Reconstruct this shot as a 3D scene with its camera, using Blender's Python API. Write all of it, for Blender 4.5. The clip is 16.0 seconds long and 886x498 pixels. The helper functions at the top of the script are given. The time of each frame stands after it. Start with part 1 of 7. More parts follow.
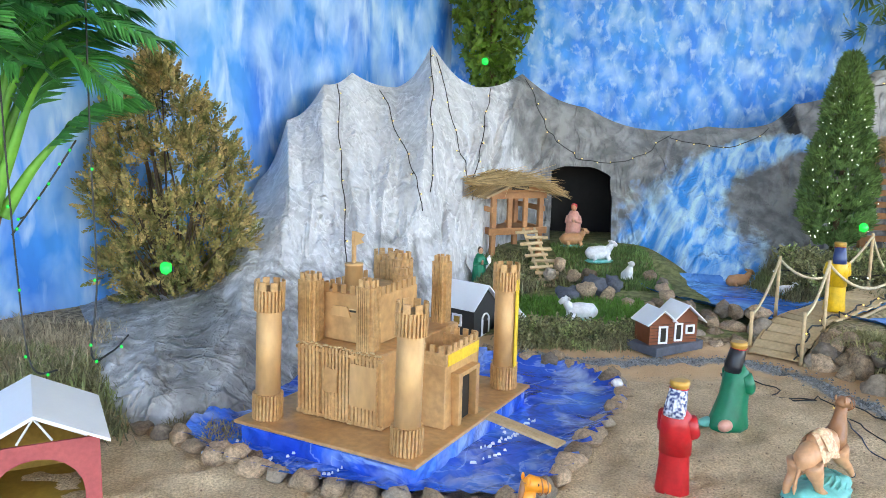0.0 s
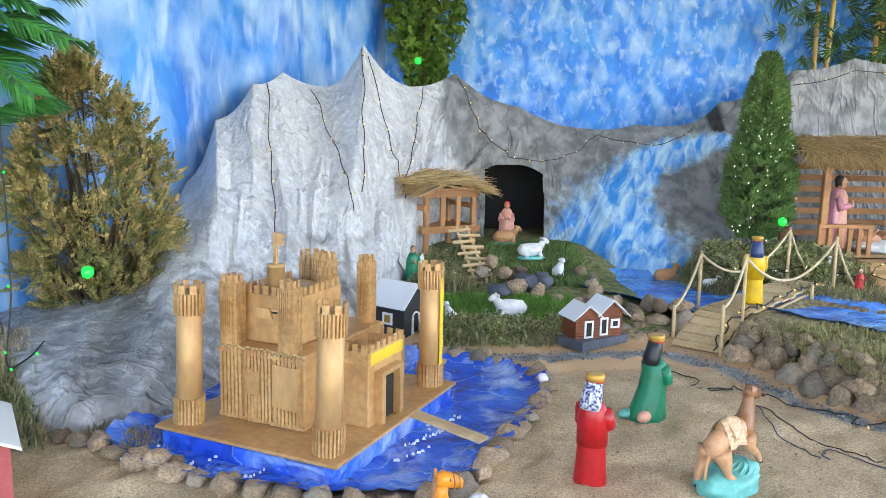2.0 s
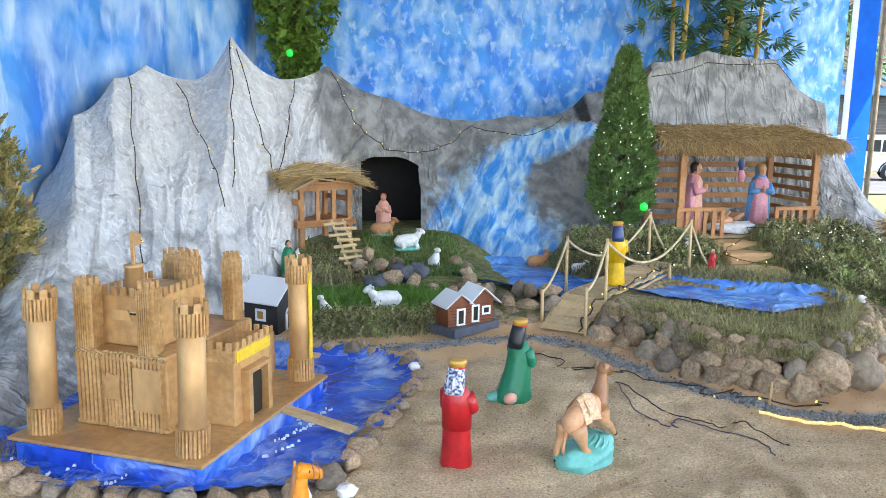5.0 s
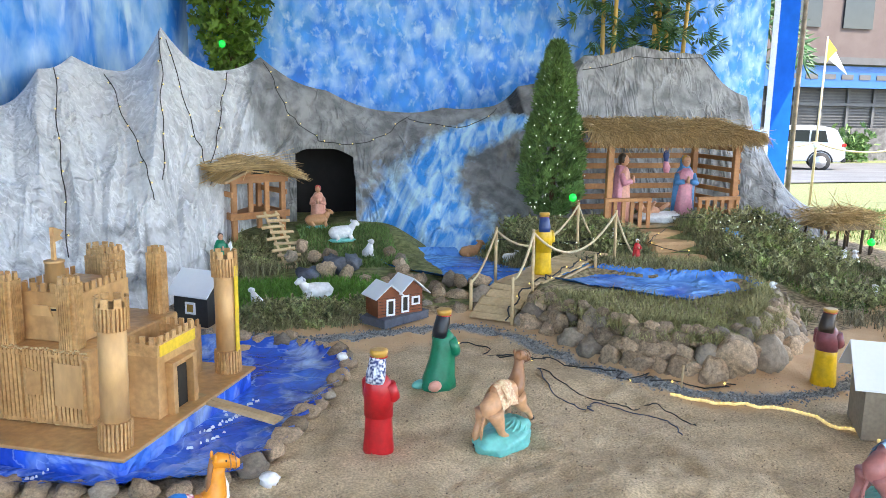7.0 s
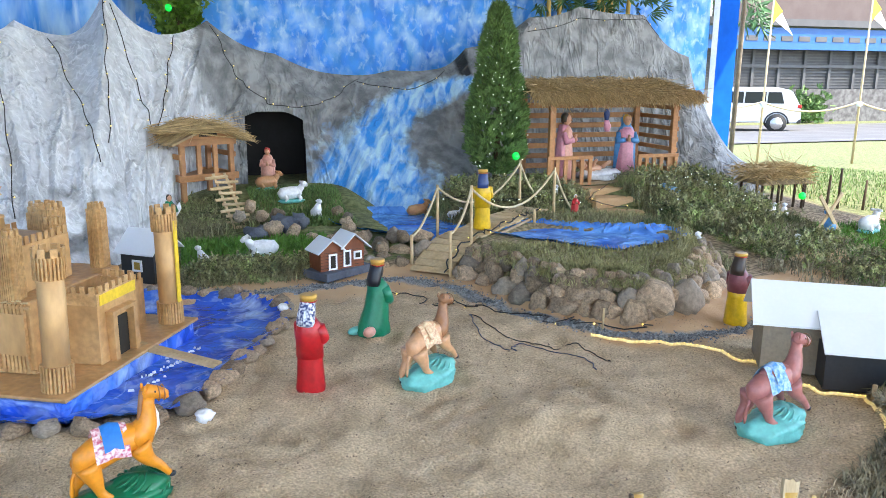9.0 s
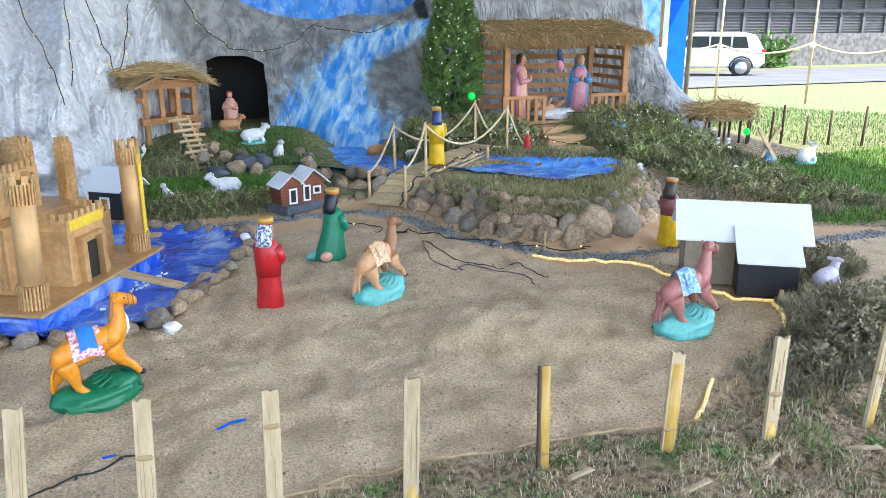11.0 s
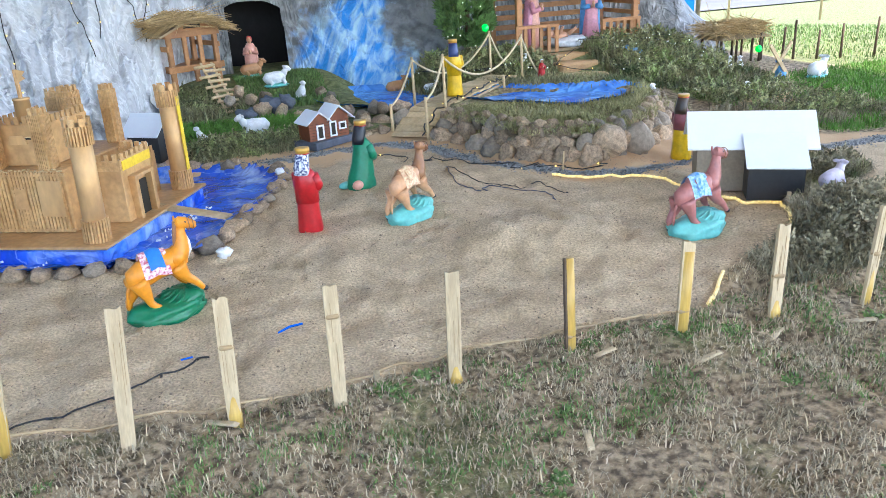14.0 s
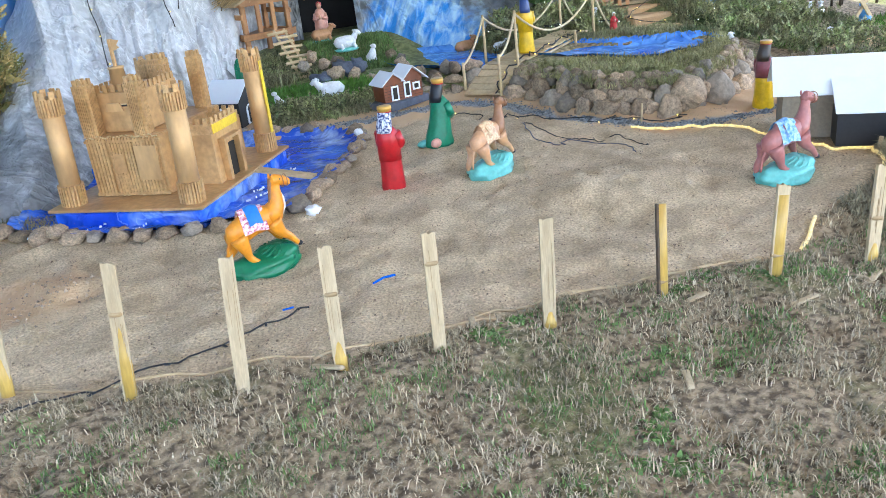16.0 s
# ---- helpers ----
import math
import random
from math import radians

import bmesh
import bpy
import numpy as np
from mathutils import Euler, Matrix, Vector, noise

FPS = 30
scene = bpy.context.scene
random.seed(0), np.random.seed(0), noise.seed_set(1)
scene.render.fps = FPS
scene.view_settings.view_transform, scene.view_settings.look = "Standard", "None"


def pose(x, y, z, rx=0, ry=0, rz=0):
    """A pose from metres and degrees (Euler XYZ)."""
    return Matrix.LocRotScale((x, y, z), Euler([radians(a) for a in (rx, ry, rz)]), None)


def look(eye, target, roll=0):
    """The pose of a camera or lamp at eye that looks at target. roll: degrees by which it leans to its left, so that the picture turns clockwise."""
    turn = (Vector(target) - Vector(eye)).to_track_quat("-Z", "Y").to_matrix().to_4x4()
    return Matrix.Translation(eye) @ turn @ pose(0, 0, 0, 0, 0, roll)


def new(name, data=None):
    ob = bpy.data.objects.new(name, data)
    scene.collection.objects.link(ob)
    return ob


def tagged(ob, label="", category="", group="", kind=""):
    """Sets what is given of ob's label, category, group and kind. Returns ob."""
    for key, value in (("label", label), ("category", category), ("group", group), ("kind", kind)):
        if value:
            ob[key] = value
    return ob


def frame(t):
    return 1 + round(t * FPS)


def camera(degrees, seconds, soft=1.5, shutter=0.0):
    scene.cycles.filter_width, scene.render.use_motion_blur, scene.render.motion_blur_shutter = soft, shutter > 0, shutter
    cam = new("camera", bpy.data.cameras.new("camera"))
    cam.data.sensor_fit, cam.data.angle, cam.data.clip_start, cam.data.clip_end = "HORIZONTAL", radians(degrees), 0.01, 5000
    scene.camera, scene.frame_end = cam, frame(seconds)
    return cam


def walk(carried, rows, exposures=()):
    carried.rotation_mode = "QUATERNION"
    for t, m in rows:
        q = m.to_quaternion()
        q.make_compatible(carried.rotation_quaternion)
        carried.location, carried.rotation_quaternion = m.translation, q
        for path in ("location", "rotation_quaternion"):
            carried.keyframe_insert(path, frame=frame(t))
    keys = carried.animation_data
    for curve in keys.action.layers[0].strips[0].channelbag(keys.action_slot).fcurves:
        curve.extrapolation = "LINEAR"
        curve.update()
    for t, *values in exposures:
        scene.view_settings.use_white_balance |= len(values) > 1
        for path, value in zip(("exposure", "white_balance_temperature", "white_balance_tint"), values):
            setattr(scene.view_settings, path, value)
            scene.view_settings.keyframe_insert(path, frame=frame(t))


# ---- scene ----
cam = camera(58.1, 16.0, 0.8)
PATH = [
    (0, (-0.134, -0.565, 1.329), (-0.137, 1.409, 1.006), 1.5),
    (0.5, (-0.108, -0.574, 1.339), (-0.084, 1.4, 1.023), 1.4),
    (1, (-0.081, -0.58, 1.34), (-0.021, 1.394, 1.025), 1.4),
    (1.5, (-0.063, -0.59, 1.338), (0.029, 1.382, 1.02), 1.3),
    (2, (-0.038, -0.593, 1.34), (0.094, 1.376, 1.016), 1.3),
    (2.5, (-0.023, -0.598, 1.337), (0.148, 1.367, 1.007), 1.3),
    (3, (-0.011, -0.6, 1.339), (0.207, 1.36, 1.002), 1.3),
    (3.5, (0.005, -0.609, 1.341), (0.267, 1.344, 1.0), 1.2),
    (4, (0.025, -0.622, 1.341), (0.336, 1.323, 0.999), 1.0),
    (6.5, (0.117, -0.719, 1.38), (0.627, 1.183, 1.031), 0.9),
    (7, (0.138, -0.757, 1.383), (0.672, 1.136, 1.018), 1.0),
    (7.5, (0.155, -0.812, 1.384), (0.706, 1.072, 1.0), 0.9),
    (8, (0.192, -0.866, 1.369), (0.762, 1.007, 0.96), 0.8),
    (8.5, (0.228, -0.925, 1.357), (0.818, 0.938, 0.93), 0.7),
    (9, (0.257, -1.007, 1.349), (0.86, 0.847, 0.905), 0.5),
    (11.5, (0.275, -1.4, 1.28), (0.945, 0.389, 0.687), -0.2),
    (12, (0.262, -1.453, 1.273), (0.945, 0.321, 0.65), -0.4),
    (12.5, (0.238, -1.497, 1.272), (0.923, 0.268, 0.626), -0.7),
    (13, (0.21, -1.538, 1.27), (0.88, 0.225, 0.606), -1.4),
    (13.5, (0.181, -1.567, 1.271), (0.823, 0.201, 0.591), -2.3),
    (14, (0.136, -1.586, 1.268), (0.729, 0.193, 0.573), -3.4),
    (14.5, (0.094, -1.604, 1.264), (0.635, 0.186, 0.553), -4.4),
    (15, (0.056, -1.61, 1.257), (0.547, 0.188, 0.53), -5.3),
    (15.5, (0.033, -1.613, 1.252), (0.488, 0.187, 0.509), -5.9),
    (16, (0.016, -1.621, 1.244), (0.448, 0.177, 0.482), -6.3),
]
walk(cam, [(t, look(eye, target, roll)) for t, eye, target, roll in PATH], [(0, 2.87, 6900, 12), (3.5, 2.86, 6900, 12), (8, 2.65, 6700, 12), (11, 2.70, 6420, 12), (16, 2.81, 6280, 12)])

# ---- world, sun, exposure ----
world = bpy.data.worlds.new("sky")
scene.world = world
world.use_nodes = True
_n = world.node_tree.nodes
_sky = _n.new("ShaderNodeTexSky")
_sky.sky_type, _sky.sun_disc = "NISHITA", False
SUN_EL, SUN_AZ = radians(52), math.atan2(0.45, -0.5)
_sky.sun_elevation, _sky.sun_rotation = SUN_EL, SUN_AZ
world.node_tree.links.new(_sky.outputs[0], _n["Background"].inputs[0])
_n["Background"].inputs[1].default_value = 0.14
_sun = new("sun", bpy.data.lights.new("sun", "SUN"))
_sun.data.energy, _sun.data.angle, _sun.data.color = 1.9, radians(0.6), (1.0, 0.95, 0.86)
_d = Vector((math.sin(SUN_AZ) * math.cos(SUN_EL), math.cos(SUN_AZ) * math.cos(SUN_EL), math.sin(SUN_EL)))
_sun.matrix_world = look(_d * 40, (0, 0, 0))


# ---- materials ----
def mat(name, c1, c2=None, rough=0.7, scale=8.0, metal=0.0, bump=0.0, bscale=60.0, c3=None, rand=0.0, fine_amp=1.0, detail=4.0, stretch=(1, 1, 1), spec=None, emit=None):
    """Two or three colours mixed by noise at two scales, with relief; rand varies it from piece to piece."""
    m = bpy.data.materials.new(name)
    m.use_nodes = True
    t = m.node_tree
    n, l = t.nodes, t.links
    b = n["Principled BSDF"]
    b.inputs["Roughness"].default_value, b.inputs["Metallic"].default_value = rough, metal
    if spec is not None:
        b.inputs["Specular IOR Level"].default_value = spec
    tc = n.new("ShaderNodeTexCoord")
    mp = n.new("ShaderNodeMapping")
    mp.inputs["Scale"].default_value = stretch
    l.new(tc.outputs["Object"], mp.inputs[0])
    c2 = c2 or tuple(v * 0.75 for v in c1)
    big = n.new("ShaderNodeTexNoise")
    big.inputs["Scale"].default_value, big.inputs["Detail"].default_value = scale, detail
    l.new(mp.outputs[0], big.inputs["Vector"])
    ramp = n.new("ShaderNodeValToRGB")
    ramp.color_ramp.elements[0].position, ramp.color_ramp.elements[1].position = 0.33, 0.67
    ramp.color_ramp.elements[0].color, ramp.color_ramp.elements[1].color = (*c2, 1), (*c1, 1)
    if c3:
        e = ramp.color_ramp.elements.new(0.5)
        e.color = (*c3, 1)
    l.new(big.outputs[0], ramp.inputs[0])
    fine = n.new("ShaderNodeTexNoise")
    fine.inputs["Scale"].default_value, fine.inputs["Detail"].default_value = bscale, 3
    l.new(mp.outputs[0], fine.inputs["Vector"])
    mr = n.new("ShaderNodeMapRange")
    mr.inputs[1].default_value, mr.inputs[2].default_value = 0.3, 0.7
    mr.inputs[3].default_value, mr.inputs[4].default_value = 1 - 0.14 * fine_amp, 1 + 0.10 * fine_amp
    l.new(fine.outputs[0], mr.inputs[0])
    mul = n.new("ShaderNodeMix")
    mul.data_type, mul.blend_type = "RGBA", "MULTIPLY"
    mul.inputs[0].default_value = 1.0
    l.new(ramp.outputs[0], mul.inputs[6])
    l.new(mr.outputs[0], mul.inputs[7])
    out = mul.outputs[2]
    if rand:
        oi, geo = n.new("ShaderNodeObjectInfo"), n.new("ShaderNodeNewGeometry")
        ad = n.new("ShaderNodeMath")
        ad.operation = "ADD"
        l.new(oi.outputs["Random"], ad.inputs[0])
        l.new(geo.outputs["Random Per Island"], ad.inputs[1])
        fr = n.new("ShaderNodeMath")
        fr.operation = "FRACT"
        l.new(ad.outputs[0], fr.inputs[0])
        m2 = n.new("ShaderNodeMapRange")
        m2.inputs[3].default_value, m2.inputs[4].default_value = 1 - rand, 1 + rand
        l.new(fr.outputs[0], m2.inputs[0])
        hs = n.new("ShaderNodeHueSaturation")
        l.new(m2.outputs[0], hs.inputs["Value"])
        l.new(out, hs.inputs["Color"])
        out = hs.outputs[0]
    l.new(out, b.inputs["Base Color"])
    if bump:
        bp = n.new("ShaderNodeBump")
        bp.inputs["Strength"].default_value, bp.inputs["Distance"].default_value = min(bump, 1.0), 0.01
        l.new(fine.outputs[0], bp.inputs["Height"])
        l.new(bp.outputs[0], b.inputs["Normal"])
    if emit:
        b.inputs["Emission Color"].default_value, b.inputs["Emission Strength"].default_value = (*emit[:3], 1), emit[3]
    return m


def attr_mix(m, layers, attr="zone", flow=None):
    """Lays further colours over a material where the mesh's zone colours say so: (channel, colour, colour, noise scale).
    flow: channel, turn in degrees and stretch of a colour that runs in streaks."""
    t = m.node_tree
    n, l = t.nodes, t.links
    b = n["Principled BSDF"]
    base = b.inputs["Base Color"].links[0].from_socket
    at = n.new("ShaderNodeVertexColor")
    at.layer_name = attr
    sep = n.new("ShaderNodeSeparateColor")
    l.new(at.outputs[0], sep.inputs[0])
    tc = n.new("ShaderNodeTexCoord")
    for ch, ca, cb, sc, edge in layers:
        nz = n.new("ShaderNodeTexNoise")
        nz.inputs["Scale"].default_value, nz.inputs["Detail"].default_value = sc, 6
        if flow and flow[0] == ch:
            mp = n.new("ShaderNodeMapping")
            mp.vector_type = "TEXTURE"
            mp.inputs["Rotation"].default_value, mp.inputs["Scale"].default_value = (0, radians(flow[1]), 0), flow[2]
            nz.inputs["Distortion"].default_value, nz.inputs["Detail"].default_value = 0.5, 4
            l.new(tc.outputs["Object"], mp.inputs[0])
            l.new(mp.outputs[0], nz.inputs["Vector"])
        else:
            l.new(tc.outputs["Object"], nz.inputs["Vector"])
        rp = n.new("ShaderNodeValToRGB")
        rp.color_ramp.elements[0].position, rp.color_ramp.elements[1].position = 0.38, 0.62
        rp.color_ramp.elements[0].color, rp.color_ramp.elements[1].color = (*ca, 1), (*cb, 1)
        l.new(nz.outputs[0], rp.inputs[0])
        n2 = n.new("ShaderNodeTexNoise")
        n2.inputs["Scale"].default_value, n2.inputs["Detail"].default_value = 14.0, 5
        l.new(tc.outputs["Object"], n2.inputs["Vector"])
        ma = n.new("ShaderNodeMath")
        ma.operation = "MULTIPLY_ADD"
        ma.inputs[1].default_value, ma.inputs[2].default_value = edge, -edge / 2
        l.new(n2.outputs[0], ma.inputs[0])
        sm = n.new("ShaderNodeMath")
        sm.operation = "ADD"
        l.new(ma.outputs[0], sm.inputs[0])
        l.new(sep.outputs[ch], sm.inputs[1])
        st = n.new("ShaderNodeMapRange")
        st.inputs[1].default_value, st.inputs[2].default_value = 0.35, 0.65
        l.new(sm.outputs[0], st.inputs[0])
        mx = n.new("ShaderNodeMix")
        mx.data_type = "RGBA"
        l.new(st.outputs[0], mx.inputs[0])
        l.new(base, mx.inputs[6])
        l.new(rp.outputs[0], mx.inputs[7])
        base = mx.outputs[2]
    l.new(base, b.inputs["Base Color"])
    return m


def pale_spots(m, colour, scale, stretch, lo, hi):
    """Lays soft pale patches: sprayed clouds on cloth, painted-in glare on plastic."""
    t = m.node_tree
    n, l = t.nodes, t.links
    b = n["Principled BSDF"]
    base = b.inputs["Base Color"].links[0].from_socket
    tc, mp, nz, mr, mx = (n.new("ShaderNode" + k) for k in ("TexCoord", "Mapping", "TexNoise", "MapRange", "Mix"))
    mp.inputs["Scale"].default_value = stretch
    nz.inputs["Scale"].default_value, nz.inputs["Detail"].default_value, nz.inputs["Distortion"].default_value = scale, 4, 0.35
    mr.inputs[1].default_value, mr.inputs[2].default_value = lo, hi
    mx.data_type = "RGBA"
    l.new(tc.outputs["Object"], mp.inputs[0])
    l.new(mp.outputs[0], nz.inputs["Vector"])
    l.new(nz.outputs[0], mr.inputs[0])
    l.new(mr.outputs[0], mx.inputs[0])
    l.new(base, mx.inputs[6])
    mx.inputs[7].default_value = (*colour, 1)
    l.new(mx.outputs[2], b.inputs["Base Color"])


def creases(t, scale, stretch, width, detail=5):
    """A net of fine folds: 1 on the fold, falling to 0 beside it."""
    n, l = t.nodes, t.links
    tc, mp, nz, sb, ab, mr = (n.new("ShaderNode" + k) for k in ("TexCoord", "Mapping", "TexNoise", "Math", "Math", "MapRange"))
    mp.inputs["Scale"].default_value = stretch
    nz.inputs["Scale"].default_value, nz.inputs["Detail"].default_value, nz.inputs["Distortion"].default_value = scale, detail, 0.6
    sb.operation, ab.operation = "SUBTRACT", "ABSOLUTE"
    sb.inputs[1].default_value = 0.5
    mr.interpolation_type = "SMOOTHSTEP"
    mr.inputs[1].default_value, mr.inputs[2].default_value, mr.inputs[3].default_value, mr.inputs[4].default_value = 0.0, width, 1.0, 0.0
    l.new(tc.outputs["Object"], mp.inputs[0])
    l.new(mp.outputs[0], nz.inputs["Vector"])
    l.new(nz.outputs[0], sb.inputs[0])
    l.new(sb.outputs[0], ab.inputs[0])
    l.new(ab.outputs[0], mr.inputs[0])
    return mr.outputs[0]


def crease_tint(m, colour, scale, stretch, width, amount, detail=5):
    """Colour along the folds: dry-brush paint on cloth, painted-in glints on plastic."""
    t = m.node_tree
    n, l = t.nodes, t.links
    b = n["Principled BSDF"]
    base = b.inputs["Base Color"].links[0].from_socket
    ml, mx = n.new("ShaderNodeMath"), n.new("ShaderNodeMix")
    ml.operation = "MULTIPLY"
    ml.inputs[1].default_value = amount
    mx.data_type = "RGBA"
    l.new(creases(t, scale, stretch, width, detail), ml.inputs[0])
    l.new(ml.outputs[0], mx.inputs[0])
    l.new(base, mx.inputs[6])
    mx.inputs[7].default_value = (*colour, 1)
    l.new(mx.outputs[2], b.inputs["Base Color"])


def crumple(m, scale, stretch, strength, dist, width=0.09, detail=3):
    """Sharp folds over a cloth or sheet, on top of its fine relief."""
    t = m.node_tree
    n, l = t.nodes, t.links
    b = n["Principled BSDF"]
    bp = n.new("ShaderNodeBump")
    bp.inputs["Strength"].default_value, bp.inputs["Distance"].default_value = strength, dist
    l.new(creases(t, scale, stretch, width, detail), bp.inputs["Height"])
    if b.inputs["Normal"].links:
        l.new(b.inputs["Normal"].links[0].from_socket, bp.inputs["Normal"])
    l.new(bp.outputs[0], b.inputs["Normal"])


M = {}
M["ground"] = attr_mix(mat("soil and sand", (0.66, 0.505, 0.325), (0.47, 0.35, 0.215), 0.95, 7, bump=1.0, bscale=110, fine_amp=2.6, detail=12), [
    (0, (0.56, 0.36, 0.20), (0.62, 0.42, 0.24), 6.0, 0.5)], "tint")
attr_mix(M["ground"], [
    # lawn soil: its dark tone puts the shade between blades into the colour
    (0, (0.12, 0.085, 0.05), (0.46, 0.345, 0.215), 34.0, 0.6),
    (1, (0.11, 0.13, 0.045), (0.24, 0.25, 0.10), 22.0, 0.6),
    (2, (0.18, 0.185, 0.18), (0.36, 0.365, 0.36), 90.0, 0.6)])
M["orange_sand"] = mat("orange sand", (0.56, 0.36, 0.19), (0.48, 0.30, 0.15), 0.95, 6, bump=0.8, bscale=150)
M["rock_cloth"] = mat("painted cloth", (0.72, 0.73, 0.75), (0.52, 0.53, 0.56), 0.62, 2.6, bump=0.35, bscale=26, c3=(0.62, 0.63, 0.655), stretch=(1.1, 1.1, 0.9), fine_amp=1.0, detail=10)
crease_tint(M["rock_cloth"], (0.40, 0.41, 0.44), 1.6, (2.4, 2.4, 0.7), 0.014, 0.5, 3)
crease_tint(M["rock_cloth"], (0.48, 0.49, 0.52), 3.6, (2.2, 2.2, 0.6), 0.020, 0.3, 3)
crease_tint(M["rock_cloth"], (0.86, 0.87, 0.89), 2.8, (2.4, 2.4, 0.55), 0.030, 0.6, 3)
attr_mix(M["rock_cloth"], [
    (0, (0.14, 0.145, 0.15), (0.30, 0.305, 0.31), 7.0, 0.75),
    (2, (0.03, 0.29, 0.80), (0.54, 0.78, 0.93), 3.2, 0.45),
    (1, (0.012, 0.012, 0.014), (0.03, 0.03, 0.032), 6.0, 0.2)], flow=(2, 28, (0.22, 0.6, 1.4)))
M["sky_left"] = mat("sky cloth streaked", (0.06, 0.34, 0.84), (0.012, 0.17, 0.70), 0.6, 1.5, bump=0.2, bscale=5, c3=(0.03, 0.26, 0.78), stretch=(1.3, 1.3, 0.5), detail=7)
pale_spots(M["sky_left"], (0.50, 0.72, 0.93), 2.6, (1.4, 1.4, 0.8), 0.40, 0.80)
pale_spots(M["sky_left"], (0.62, 0.79, 0.94), 7.0, (1.3, 1.3, 0.35), 0.54, 0.86)
M["sky_right"] = mat("sky cloth blotched", (0.05, 0.33, 0.88), (0.018, 0.21, 0.80), 0.6, 4.0, bump=0.2, bscale=9, c3=(0.03, 0.27, 0.85), detail=7, stretch=(1.2, 1, 0.8))
pale_spots(M["sky_right"], (0.42, 0.68, 0.95), 5.0, (1.2, 1, 0.8), 0.44, 0.76)
pale_spots(M["sky_right"], (0.55, 0.77, 0.96), 13.0, (1.2, 1, 0.8), 0.54, 0.82)
crumple(M["rock_cloth"], 1.6, (2.4, 2.4, 0.7), 0.6, 0.025, 0.06)
crumple(M["rock_cloth"], 3.6, (2.2, 2.2, 0.6), 0.5, 0.012, 0.06)
M["blue_cloth"] = mat("plain blue cloth", (0.008, 0.13, 0.66), (0.006, 0.10, 0.55), 0.9, 2, bump=0.2, bscale=6, spec=0.1)
M["white_cloth"] = mat("white border", (0.55, 0.62, 0.75), (0.45, 0.55, 0.72), 0.6, 6)
# near-black for the cave shell: the cave's shade put into a colour
M["cave_black"] = mat("cave shell black", (0.008, 0.008, 0.010), (0.015, 0.015, 0.016), 0.9, 4, bump=0.4, bscale=12)
M["card"] = mat("gold-sprayed cardboard", (0.60, 0.365, 0.16), (0.43, 0.235, 0.09), 0.42, 4, bump=0.25, bscale=34, metal=0.22, c3=(0.53, 0.31, 0.13), fine_amp=1.2, detail=8)
M["card_gold"] = mat("gold paint on tube", (0.66, 0.42, 0.20), (0.54, 0.32, 0.13), 0.50, 5, metal=0.30, bump=0.12, bscale=30, stretch=(1, 1, 0.4))
M["card_flute"] = mat("corrugated cardboard", (0.65, 0.41, 0.19), (0.47, 0.265, 0.105), 0.45, 9, metal=0.20, bump=0.3, bscale=60, fine_amp=1.6)
M["glue"] = mat("dried glue", (0.68, 0.52, 0.28), (0.5, 0.36, 0.18), 0.4, 30)
M["yellow_paper"] = mat("yellow paper", (0.80, 0.55, 0.03), (0.66, 0.44, 0.03), 0.5, 8)
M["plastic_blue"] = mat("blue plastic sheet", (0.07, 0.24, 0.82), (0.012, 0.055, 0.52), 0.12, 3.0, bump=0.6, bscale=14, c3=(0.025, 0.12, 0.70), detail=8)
# white glare on the sheet, painted into its colour
pale_spots(M["plastic_blue"], (0.50, 0.66, 0.92), 4.5, (1, 1, 1), 0.52, 0.74)
M["plastic_light"] = mat("light blue plastic sheet", (0.17, 0.44, 0.88), (0.03, 0.17, 0.70), 0.2, 5, bump=0.5, bscale=10, detail=7)
crumple(M["plastic_blue"], 2.6, (1, 1, 1), 0.7, 0.025)
crumple(M["plastic_blue"], 7.0, (1, 1, 1), 0.5, 0.008)
# pale highlights along the folds, also put into the colour
crease_tint(M["plastic_blue"], (0.32, 0.50, 0.92), 3.4, (1, 1, 1), 0.02, 0.55)
crumple(M["plastic_light"], 3.5, (1, 1, 1), 0.8, 0.02)
M["foam"] = mat("white foam crumbs", (0.85, 0.9, 0.95), (0.6, 0.75, 0.9), 0.6, 20)
M["stone"] = mat("river stone", (0.46, 0.325, 0.21), (0.22, 0.155, 0.10), 0.75, 11, bump=0.6, bscale=45, rand=0.45, c3=(0.34, 0.25, 0.165), fine_amp=2)
M["stone_grey"] = mat("grey stone", (0.34, 0.28, 0.215), (0.20, 0.165, 0.13), 0.8, 9, bump=0.5, bscale=45, rand=0.3)
M["stone_dark"] = mat("blue grey slate", (0.10, 0.11, 0.14), (0.06, 0.07, 0.09), 0.7, 8, bump=0.4, bscale=40, rand=0.25)
M["pebble"] = mat("blue grey gravel", (0.26, 0.28, 0.29), (0.14, 0.15, 0.16), 0.85, 30, rand=0.5)
M["wood"] = mat("stained wood", (0.46, 0.22, 0.085), (0.34, 0.15, 0.055), 0.55, 7, bump=0.25, bscale=40, rand=0.18, stretch=(1, 1, 1))
M["wood_pale"] = mat("pale wood", (0.60, 0.45, 0.26), (0.46, 0.33, 0.18), 0.7, 9, bump=0.3, bscale=50, rand=0.2)
M["wood_dark"] = mat("dark twig", (0.10, 0.065, 0.04), (0.06, 0.04, 0.025), 0.85, 14, bump=0.5, bscale=60, rand=0.2)
M["bamboo_pale"] = mat("split bamboo pale face", (0.58, 0.46, 0.29), (0.45, 0.34, 0.20), 0.6, 10, bump=0.25, bscale=60, rand=0.12, stretch=(3, 3, 0.4))
